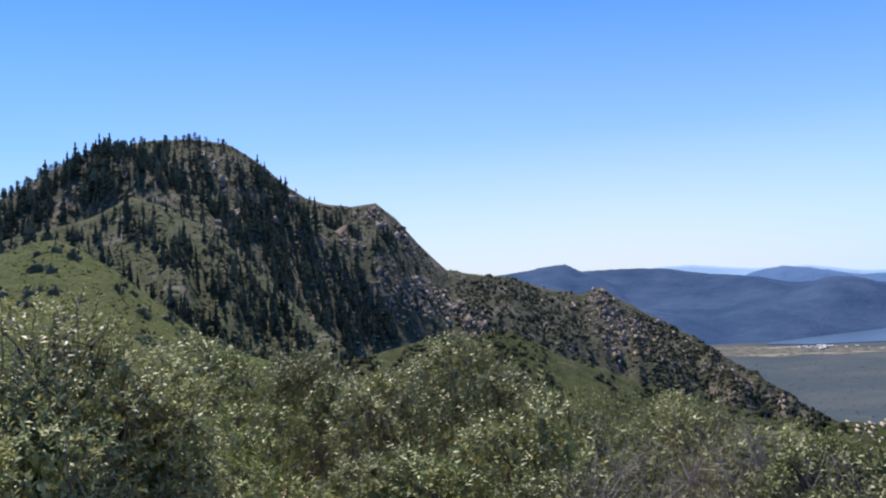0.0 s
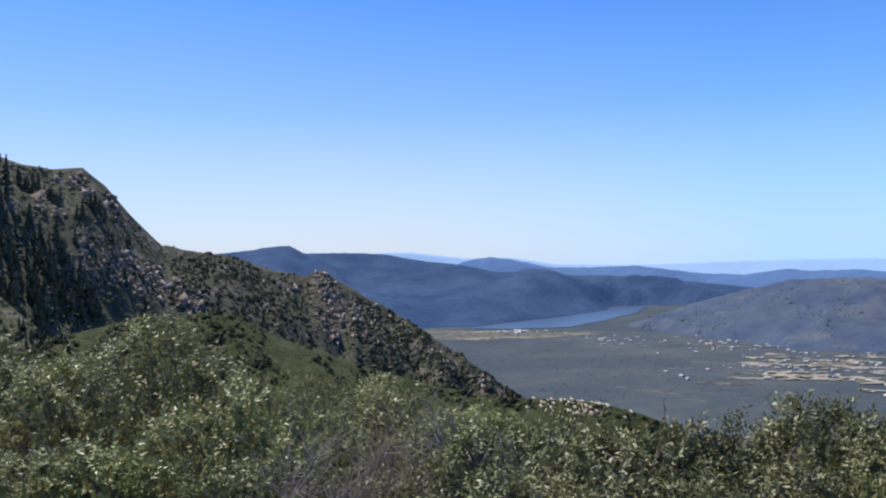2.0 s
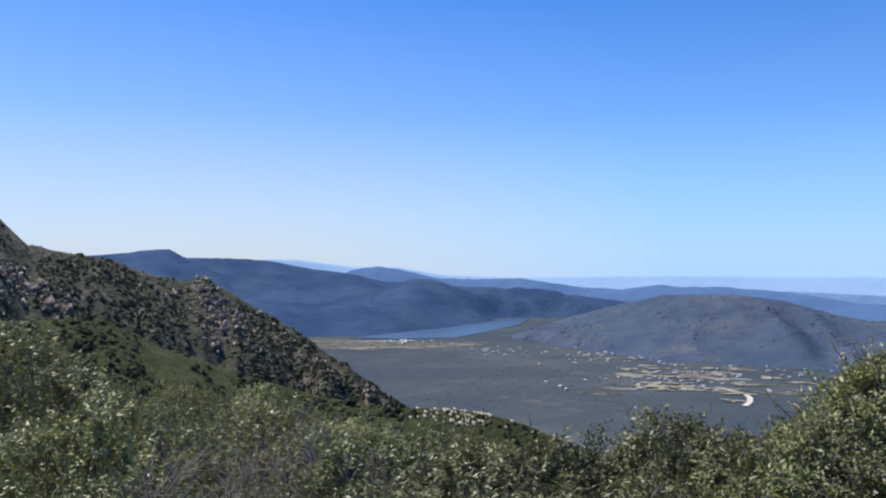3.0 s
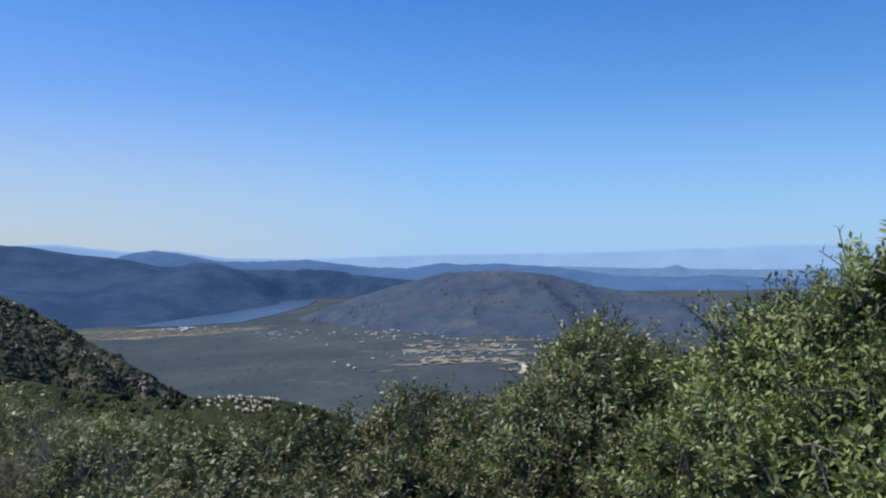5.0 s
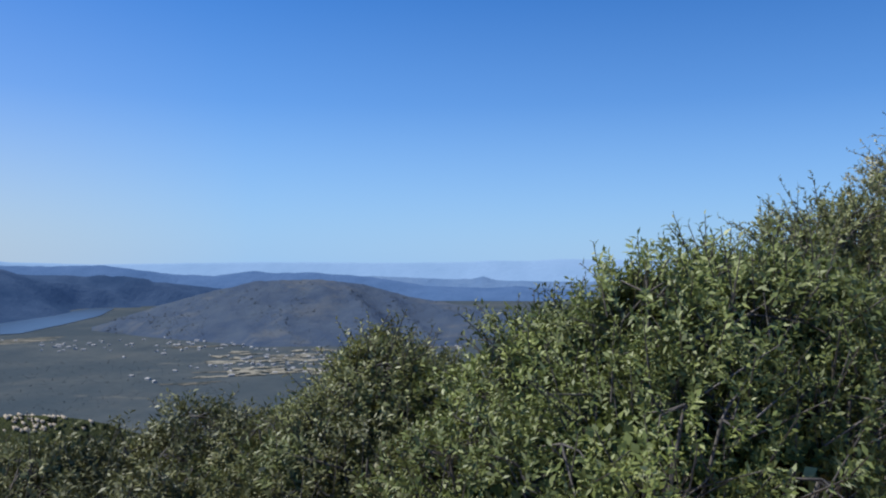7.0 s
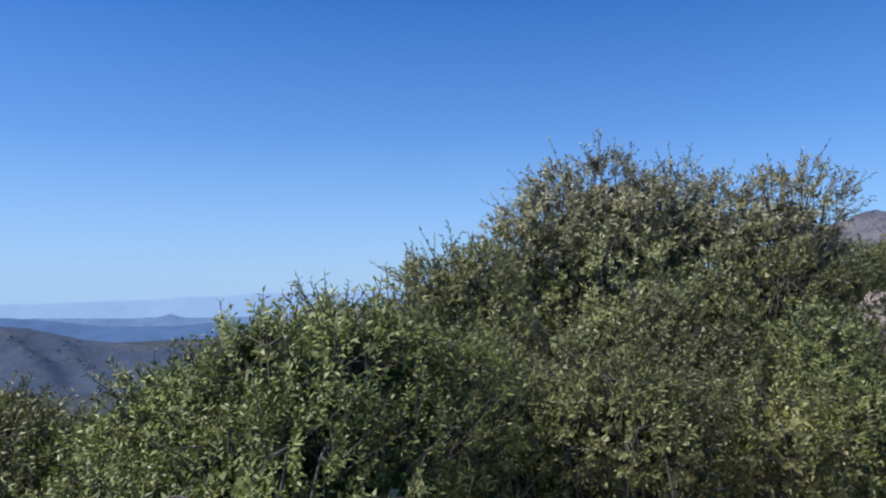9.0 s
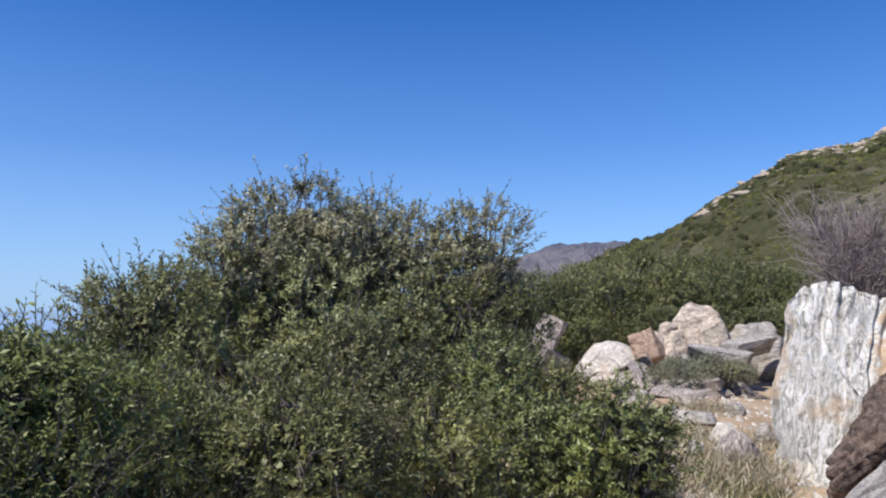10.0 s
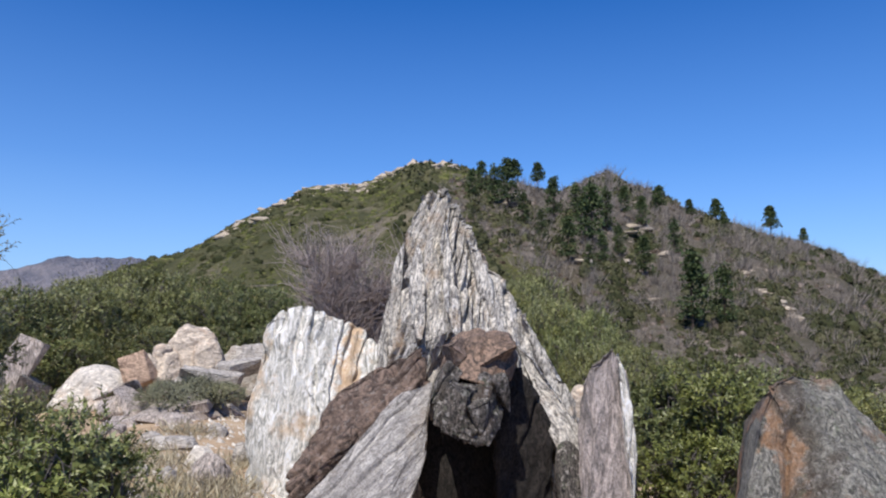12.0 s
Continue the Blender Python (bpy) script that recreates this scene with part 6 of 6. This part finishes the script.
def build_outcrop():
    G = "stones of the outcrop"
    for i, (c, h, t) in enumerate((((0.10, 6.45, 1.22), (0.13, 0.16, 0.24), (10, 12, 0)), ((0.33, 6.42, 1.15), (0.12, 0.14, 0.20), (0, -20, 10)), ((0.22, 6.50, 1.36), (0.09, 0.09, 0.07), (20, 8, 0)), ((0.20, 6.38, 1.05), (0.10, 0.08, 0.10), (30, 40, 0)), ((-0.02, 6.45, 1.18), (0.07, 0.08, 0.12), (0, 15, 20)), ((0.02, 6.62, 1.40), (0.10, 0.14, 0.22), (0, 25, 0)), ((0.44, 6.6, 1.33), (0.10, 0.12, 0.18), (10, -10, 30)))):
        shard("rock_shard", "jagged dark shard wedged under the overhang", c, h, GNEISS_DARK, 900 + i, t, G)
    shard("rock_shard", "rust-brown shard on the overhang", (0.46, 6.68, 1.66), (0.20, 0.14, 0.15), BLOCK_ROCK, 911, (0, 12, 0), G)
    shard("rock_shard", "dark brown shard on the overhang", (0.14, 6.70, 1.66), (0.14, 0.14, 0.13), BROWN_ROCK, 912, (0, -15, 20), G)
    spire = thing("rock_spire", "tall pointed spire of grey and white banded gneiss", "rock", STAND @ Matrix.Translation((0.2, 8.2, 0)), G)
    core = stone("spire_core", "", [
        (-0.25, 8.2, 3.33), (-0.12, 8.5, 3.25), (0.05, 8.2, 3.42), (0.14, 8.4, 3.2), (-0.33, 8.2, 3.15), (0.17, 8.2, 3.2), (0.26, 8.0, 2.85), (-0.42, 8.2, 2.85), (-0.56, 8.3, 2.40), (-0.70, 8.2, 1.60), (-0.80, 8.2, 0.0), (0.47, 8.0, 2.55),
        (0.72, 7.9, 2.10), (1.00, 7.8, 1.72), (1.38, 7.7, 0.95), (1.60, 7.9, 0.0), (0.08, 7.45, 1.85), (0.6, 7.5, 1.6), (-0.30, 7.6, 1.7), (-0.2, 8.5, 0.0), (0.9, 8.5, 0.0), (0.2, 9.6, 2.3), (-0.5, 9.4, 1.4), (-0.6, 9.4, 0), (1.3, 9.4, 0), (0.9, 9.3, 1.5)],
        GNEISS, 1.3, 6, 0.035, 11.0, 0.10, 0, category="", lean=4, fan=3.4)
    settle(core, spire)
    for i, (a, b, w) in enumerate((((-0.66, 8.12, 1.25), (-0.42, 8.14, 2.75), 0.16), ((0.62, 7.70, 1.70), (0.26, 7.98, 2.78), 0.13), ((-0.24, 7.62, 1.75), (-0.26, 8.06, 2.75), 0.14), ((1.28, 7.62, 0.95), (0.80, 7.82, 1.98), 0.14), ((0.12, 7.55, 1.85), (0.02, 8.02, 2.95), 0.12), ((-0.72, 8.05, 0.2), (-0.62, 8.06, 1.35), 0.2))):
        settle(plate(a, b, w, 40 + i), spire)
    stone("rock_slab", "upright white and grey striped gneiss slab with a rusty stain", [
        (-2.02, 8.0, 0.0), (-2.04, 8.1, 1.25), (-1.86, 8.1, 1.92), (-1.72, 8.2, 2.05), (-1.45, 8.2, 2.10), (-1.10, 8.3, 1.92), (-0.90, 8.5, 1.88), (-0.62, 8.4, 1.50), (-0.7, 8.0, 0.9), (-1.1, 7.6, 0.9), (-1.5, 7.6, 0.0), (-0.7, 8.2, 0.0),
        (-1.9, 9.0, 0), (-1.8, 8.9, 1.6), (-1.0, 9.1, 1.6), (-0.8, 9.1, 0)], GNEISS_WHITE, 4.1, 6, 0.045, 7.0, 0.060, 0, group=G, lean=6)
    stone("rock_slab", "leaning brown weathered slab resting against the spire", [
        (-0.22, 7.5, 1.70), (-0.10, 7.3, 1.36), (-0.35, 7.1, 1.20), (-0.80, 7.0, 0.95), (-1.35, 6.9, 0.40), (-1.42, 7.1, 0.55), (-1.02, 7.35, 1.25), (-0.65, 7.5, 1.50), (-1.1, 7.7, 0.3), (-0.3, 7.8, 0.9), (-1.40, 7.1, 0.0), (-0.6, 7.5, 0.0)], BROWN_ROCK, 7.7, 5, 0.07, 9.0, 0.055, 0, group=G, lean=48)
    stone("rock_slab", "long grey plank of layered gneiss leaning in front", [
        (-0.09, 6.75, 1.40), (-0.16, 6.55, 1.05), (-0.12, 6.5, 0.85), (-0.42, 6.3, 0.55), (-0.40, 6.2, 0.0), (-1.45, 5.9, 0.0), (-1.30, 6.1, 0.30), (-0.65, 6.5, 1.02), (-0.35, 6.7, 1.33), (-0.2, 6.95, 1.2), (-1.3, 6.6, 0.0), (-0.4, 6.9, 0.2)], PLANK_ROCK, 9.2, 6, 0.035, 7.0, 0.028, 0, group=G, lean=45)
    stone("overhang_block", "brown-topped jagged block jutting over a black hollow", [
        (0.06, 6.85, 1.72), (0.30, 6.7, 1.80), (0.58, 6.85, 1.80), (0.66, 6.8, 1.62), (0.56, 6.6, 1.46), (0.34, 6.4, 1.40), (0.05, 6.5, 1.48), (-0.02, 6.8, 1.55), (0.1, 7.9, 1.9), (0.7, 7.9, 1.8), (0.0, 7.9, 1.3), (0.7, 7.9, 1.3)], BLOCK_ROCK, 2.9, 5, 0.06, 5.0, 0.04, 0, group=G, lean=20)
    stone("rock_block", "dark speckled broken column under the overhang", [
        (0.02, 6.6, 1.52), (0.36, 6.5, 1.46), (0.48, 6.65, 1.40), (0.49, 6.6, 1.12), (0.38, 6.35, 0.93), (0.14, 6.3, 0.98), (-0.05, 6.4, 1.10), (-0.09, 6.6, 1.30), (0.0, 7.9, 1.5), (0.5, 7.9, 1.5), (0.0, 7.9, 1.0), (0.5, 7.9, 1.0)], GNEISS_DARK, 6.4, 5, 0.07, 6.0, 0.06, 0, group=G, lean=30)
    # back of the hollow: an added block, its near-black colour painting the shade
    stone("rock_block", "rock deep in the hollow under the overhang, painted shade-dark", [(-0.3, 7.7, 0.0), (1.1, 7.6, 0.0), (-0.3, 7.8, 1.2), (1.1, 7.7, 1.1), (-0.2, 8.6, 0.0), (1.0, 8.6, 0.0), (0.4, 8.4, 1.3)], HOLLOW_SHADE, 8.9, 4, 0.06, group=G)
    # another added block, its near-black standing for the void beside the column
    stone("rock_block", "added rock face behind the broken column, painted shade-dark", [
        (0.50, 6.98, 1.46), (0.70, 7.02, 1.50), (0.96, 7.05, 1.02), (1.04, 7.05, 0.0), (0.48, 6.95, 0.0), (0.50, 7.6, 1.5), (1.02, 7.6, 1.0), (1.04, 7.6, 0.0), (0.50, 7.6, 0.0)], HOLLOW_SHADE, 12.3, 5, 0.06, 6.0, 0.05, 0, group=G, lean=20)
    stone("rock_flake", "pale grey flake dropping from the spire's side", [
        (0.66, 7.3, 1.75), (0.85, 7.2, 1.60), (1.20, 7.1, 1.05), (1.38, 7.0, 0.75), (1.30, 6.9, 0.55), (1.0, 7.0, 0.85), (0.86, 7.1, 1.20), (0.95, 7.6, 1.4), (1.4, 7.5, 0.5), (1.2, 7.5, 0.2), (1.25, 6.95, 0.2)], GNEISS, 3.3, 5, 0.04, 8.0, 0.03, 0, group=G, lean=-35)
    stone("rock_block", "dark cracked block wedged low in the outcrop", [
        (0.98, 6.9, 0.95), (1.22, 6.9, 0.80), (1.30, 6.8, 0.45), (1.15, 6.7, 0.20), (0.98, 6.8, 0.30), (1.0, 7.2, 0.0), (1.4, 7.2, 0.0), (1.0, 6.8, 0.0), (1.3, 7.3, 0.8)], GNEISS_DARK, 5.5, 4, 0.06, group=G)
    stone("rock_slab", "grey pointed slab with a pale striped edge", [
        (1.48, 6.75, 1.70), (1.40, 6.8, 1.65), (1.31, 6.8, 1.55), (1.22, 6.8, 1.38), (1.17, 6.8, 1.05), (1.28, 6.7, 0.85), (1.20, 6.6, 0.35), (1.18, 6.6, 0.0), (1.62, 6.6, 0.0), (1.66, 6.7, 0.85), (1.60, 6.75, 1.50), (1.5, 7.1, 1.3), (1.3, 7.1, 0.0), (1.6, 7.1, 0)], SLAB_ROCK, 6.1, 5, 0.03, 8.0, 0.025, 0, group=G, lean=5)
    stone("rock_flake", "white seam along the edge of the pointed slab", [
        (1.50, 6.66, 1.66), (1.56, 6.64, 1.55), (1.62, 6.60, 1.20), (1.66, 6.60, 0.80), (1.60, 6.56, 0.35), (1.56, 6.58, 0.80), (1.52, 6.60, 1.25), (1.58, 6.76, 1.40), (1.64, 6.72, 0.60), (1.58, 6.70, 0.30)], GNEISS_WHITE, 5.9, 4, 0.03, 10.0, 0.03, 0, group=G, lean=4)
    stone("rock_block", "small tan block behind the outcrop", [(1.42, 8.7, 1.25), (1.62, 8.7, 1.28), (1.66, 8.8, 1.0), (1.4, 8.8, 0.7), (1.7, 8.8, 0.0), (1.3, 8.8, 0.0), (1.5, 9.2, 1.1), (1.4, 9.2, 0.0)], TAN_ROCK, 8.2, 4, 0.05, group=G)
    big = stone("boulder", "large lichen-grey boulder with a rusty flank and brown hollow", [
        (1.58, 4.6, 0.0), (1.75, 4.6, 0.75), (1.90, 4.7, 1.30), (2.02, 4.8, 1.56), (2.22, 4.9, 1.60), (2.45, 4.9, 1.56), (2.80, 4.8, 1.20), (3.2, 4.7, 0.7), (3.3, 4.7, 0.0), (2.1, 4.35, 1.0), (2.6, 4.3, 0.9), (2.0, 4.2, 0.0), (2.9, 4.1, 0.0), (2.2, 5.7, 1.2), (2.8, 5.6, 0.9), (1.9, 5.6, 0), (3.1, 5.6, 0)], BOULDER_ROCK, 3.7, 5, 0.04, 3.0, 0.04, 0, "boulder")
    for w in big.data.vertices:
        x, y, z = w.co
        if y < 0.2:
            w.co.y += 0.20 * math.exp(-((x + 0.42 - 0.10 * z) / 0.15) ** 2) * min(1.0, max(0.0, (1.42 - z) / 0.25))


BLOCK_ROCK = rock_material("rusty brown gneiss", (0.320, 0.218, 0.158), (0.105, 0.078, 0.064), (0.360, 0.215, 0.128), (1.5, 1.5, 2), scale=3, speckle=0.35)
BOULDER_ROCK = rock_material("rust-flanked grey boulder", (0.275, 0.262, 0.225), (0.115, 0.110, 0.098), (0.330, 0.185, 0.100), (1, 1, 2), scale=3, lichen=0.6, flank=(0.06, 0.17), flecks=0.35, hollow=(0.070, 0.049, 0.034))
# near-black base colour paints the shade inside the hollow
HOLLOW_SHADE = rock_material("hollow rock with painted shade", (0.036, 0.030, 0.027), (0.012, 0.011, 0.010), (0.030, 0.021, 0.015), (1, 1, 2), scale=3)
PLANK_ROCK = rock_material("leaning plank gneiss", (0.430, 0.402, 0.372), (0.290, 0.268, 0.252), (0.350, 0.292, 0.235), scale=2.2, layered=True)
SLAB_ROCK = rock_material("brown-grey pointed slab", (0.400, 0.345, 0.325), (0.200, 0.178, 0.170), (0.300, 0.250, 0.225), scale=2.0, layered=True)


def build_trail_stones():
    G = "stones beside the trail"

    def lump(name, label, x, y, d, w, h, mat, seed, deep=None, rough=0.045, lean=0.0, levels=4, relax=0):
        """A stone at (x, d) of width w and height h, its foot at y."""
        rng = np.random.default_rng(seed)
        pts = []
        foot = STAND @ Vector((x, d, 0))
        ground = float(ground_z(foot.x, foot.y)) - 0.06
        h, y = h + y - ground, ground
        for z, k in ((0.0, 1.0), (0.35, 1.05), (0.75, 0.8), (1.0, 0.42)):
            for q in np.linspace(0, 6.28, 5 if z < 0.9 else 3, endpoint=False) + rng.uniform(0, 6):
                s = k * rng.uniform(0.62, 1.18)
                pts.append((x + lean * z + math.cos(q) * w * 0.5 * s, d + math.sin(q) * (deep or w * 0.8) * 0.5 * s, y + h * z * rng.uniform(0.93, 1.05)))
        return stone(name, label, pts, mat, seed * 1.7, levels, rough, 3.0, 0.05 * h, relax, "rock", G, 62)

    shard("rock", "grey upright leaning stone half hidden in oak scrub", (-7.42, 13.6, 1.18), (0.30, 0.32, 0.55), GREY_ROCK, 941, (0, 26, 15), G)
    shard("rock", "lichened block at the foot of the upright stone", (-7.80, 13.4, 0.72), (0.40, 0.36, 0.34), LICHEN_ROCK, 932, (0, -15, 0), G)
    shard("rock", "lichened split block beside the upright stone", (-7.10, 13.4, 0.70), (0.30, 0.35, 0.30), LICHEN_ROCK, 945, (0, 20, 20), G)
    shard("rock", "tilted grey slab over a dark gap", (-4.92, 12.2, 0.66), (0.48, 0.32, 0.13), GREY_ROCK, 946, (10, 38, 0), G)
    shard("rock", "tilted grey slab propped on its neighbour", (-5.25, 12.6, 0.74), (0.36, 0.30, 0.16), GREY_ROCK, 947, (0, -28, 10), G)
    shard("rock", "flat layered grey slab beside the path", (-4.15, 12.0, 0.62), (0.70, 0.36, 0.10), GREY_ROCK, 948, (4, -6, 0), G)
    shard("rock", "flat grey slab resting on another", (-3.85, 12.3, 0.74), (0.42, 0.30, 0.08), PALE_LEDGE, 949, (0, -9, 20), G)
    shard("rock", "layered grey ledge behind the wiry shrub", (-3.95, 13.1, 0.98), (0.66, 0.32, 0.16), PALE_LEDGE, 950, (0, 8, 0), G)
    shard("rock", "pale cracked ledge at the trail bend", (-3.50, 13.7, 1.12), (0.50, 0.32, 0.17), PALE_LEDGE, 951, (0, -6, 30), G)
    shard("rock", "rust-faced stone leaning on the big boulder", (-5.30, 13.5, 1.10), (0.28, 0.28, 0.34), RUST_ROCK, 952, (0, -20, 0), G)
    lump("boulder", "rounded cream-white granite boulder", -6.1, 0.35, 13.6, 1.7, 0.86, PALE_ROCK, 13, rough=0.05, levels=5, relax=2)
    lump("boulder", "big tan granite boulder with rusty hollows", -4.70, 0.35, 14.4, 1.45, 1.60, TAN_ROCK, 14, rough=0.11, levels=5, relax=2)
    lump("boulder", "rounded tan granite knob beside the big boulder", -4.25, 0.35, 14.1, 0.95, 1.28, TAN_ROCK, 26, rough=0.09, levels=5, relax=2)
    lump("boulder", "low tan granite shoulder before the big boulder", -5.05, 0.35, 13.9, 0.9, 1.20, TAN_ROCK, 27, rough=0.09, levels=5, relax=2)
    lump("boulder", "rust-stained stone leaning on the big boulder", -5.25, 0.4, 13.7, 0.7, 1.05, TAN_ROCK, 15)
    lump("rock", "flat pale ledge behind the trail bend", -3.75, 0.4, 14.8, 1.5, 1.05, PALE_LEDGE, 16, rough=0.05)
    lump("rock", "grey layered ledge beside the trail", -4.2, 0.3, 13.3, 1.6, 0.72, PALE_LEDGE, 17)
    lump("rock", "tilted grey slab in the trail bank", -5.2, 0.42, 12.4, 0.95, 0.42, GREY_ROCK, 18, lean=0.2)
    lump("rock", "flat grey slab lying by the path", -4.15, 0.48, 11.9, 1.5, 0.16, GREY_ROCK, 19)
    lump("rock", "flat stone with a dark gap under it", -4.75, 0.36, 11.5, 0.7, 0.2, GREY_ROCK, 20)
    lump("rock", "small pale stone on the path", -2.62, 0.44, 8.5, 0.42, 0.16, PALE_ROCK, 21)
    lump("rock", "flat reddish stone under the oak scrub", -3.05, 0.3, 7.2, 0.55, 0.16, TAN_ROCK, 22)
    lump("rock", "pale stone bedded in the path edge", -3.3, 0.42, 9.5, 0.7, 0.14, PALE_LEDGE, 23)
    lump("rock", "grey stone against the white slab", -2.35, 0.3, 8.0, 0.5, 0.3, GREY_ROCK, 24)
    for x, y, d, w in ((-3.9, 0.5, 11.2, 0.55), (-3.55, 0.5, 12.6, 0.6), (-4.6, 0.42, 10.8, 0.45), (-3.0, 0.45, 10.4, 0.3), (-3.7, 0.42, 9.9, 0.35), (-2.3, 0.42, 8.9, 0.25), (-3.1, 0.36, 8.0, 0.3), (-2.75, 0.36, 7.8, 0.22)):
        lump("rock", "small flat grey stone bedded in the path", x, y, d, w, 0.14, PALE_LEDGE if w < 0.4 else GREY_ROCK, int(d * 10), levels=3)
    lump("rock", "pale boulder beside the path edge", -2.85, 0.25, 6.9, 0.75, 0.2, PALE_LEDGE, 25)
    rng = np.random.default_rng(50)
    chip = hull_mesh(rng.uniform(-1, 1, (10, 3)), 1, 0.05, 2, relax=0, material=PALE_ROCK)
    bv = np.array([x.co for x in chip.vertices])
    bf = np.array([list(x.vertices) for x in chip.polygons])
    vs, fs, base = [], [], 0
    for _ in range(900):
        d = rng.uniform(6.2, 13.5)
        p = STAND @ Vector((-0.30 * d + rng.normal(0, 0.55), d, 0))
        s = 0.012 + 0.07 * rng.uniform() ** 3
        vs.append(bv * s * rng.uniform(0.6, 1.2, 3) + [p.x, p.y, float(ground_z(p.x, p.y))])
        fs.append(bf + base)
        base += len(bv)
    tagged(new("trail_gravel", mesh_of("trail_gravel", np.concatenate(vs), np.concatenate(fs), PALE_ROCK)), "loose pale gravel and chips on the path", "gravel", kind="stuff")


PALE_LEDGE = rock_material("pale ledge", (0.498, 0.457, 0.407), (0.274, 0.249, 0.232), (0.415, 0.315, 0.224), (4, 4, 1), scale=3)


def tuft(name, label, spots, blades, tall, material, seed, bend=0.5):
    """Tufts of narrow blades, each spot (across, away) in the stand's frame."""
    rng = np.random.default_rng(seed)
    P, W, L = [], [], []
    for x, d, r in spots:
        for _ in range(blades):
            p = STAND @ Vector((x + rng.normal(0, r), d + rng.normal(0, r), 0))
            P.append((p.x, p.y, float(ground_z(p.x, p.y)) - 0.01))
            W.append((rng.normal(0, bend), rng.normal(0, bend), 1))
            L.append(tall * rng.uniform(0.5, 1.2))
    L = np.array(L)
    v, f = leaf_blades(np.array(P), np.array(W), rng.normal(0, 1, (len(P), 3)), L, L * 0.045 + 0.002)
    tagged(new(name, mesh_of(name, v, f, material)), label, "grass", kind="stuff")


def grey_shrub(x, d, w, h, seed):
    p = STAND @ Vector((x, d, 0))
    root = thing("grey_shrub", "low grey-green wiry shrub between the trail stones", "shrub", pose(p.x, p.y, float(ground_z(p.x, p.y)) + 0.1))
    crown, stems = oak_meshes(seed, w * 0.6, w * 0.6, h, 0.03, 1.6, 8, 0.2, False, SAGE)
    part("crown", crown, root)
    part("trunk", stems, root)


DRYWOOD = make_bark("dry grey twigs", (0.27, 0.225, 0.21), (0.45, 0.385, 0.365))
SAGE = leaf_material("sage twigs", [(0.0, (0.125, 0.130, 0.086)), (0.5, (0.200, 0.204, 0.138)), (1.0, (0.300, 0.290, 0.208))], 0.8, 0.05, 0.2)

build_oaks()
build_back_oaks()
dead_bush("dead_bush", "bleached leafless bush among the living oaks", 72.6, 5.4, -8.8, 0.75, 61, 2200, DEADWOOD, thick=0.4)
dead_bush("dead_bush", "leafless grey-pink bush behind the outcrop", -44.1, 14.9, 7.7, 1.35, 62, 4200, DRYWOOD)
build_outcrop()
build_trail_stones()
grey_shrub(-4.0, 12.4, 1.4, 0.55, 71)
tuft("grass_tuft", "fresh green grass tuft at the foot of the slab", [(-2.25, 7.0, 0.18), (-1.95, 6.8, 0.15)], 150, 0.17, GRASS, 81)
tuft("dry_grass", "bleached dry grass along the path edge", [(-2.7, 7.6, 0.25), (-2.4, 7.9, 0.2), (-2.9, 8.6, 0.2), (-2.2, 8.8, 0.15), (-2.5, 6.7, 0.3), (-2.2, 7.2, 0.25), (-2.9, 7.1, 0.25), (-3.3, 8.4, 0.2), (-3.6, 9.2, 0.2), (-2.1, 7.7, 0.15), (-3.4, 10.3, 0.2), (-2.35, 6.9, 0.3), (-2.65, 7.1, 0.3), (-2.05, 7.2, 0.2)], 260, 0.2, STRAW, 82, 0.8)
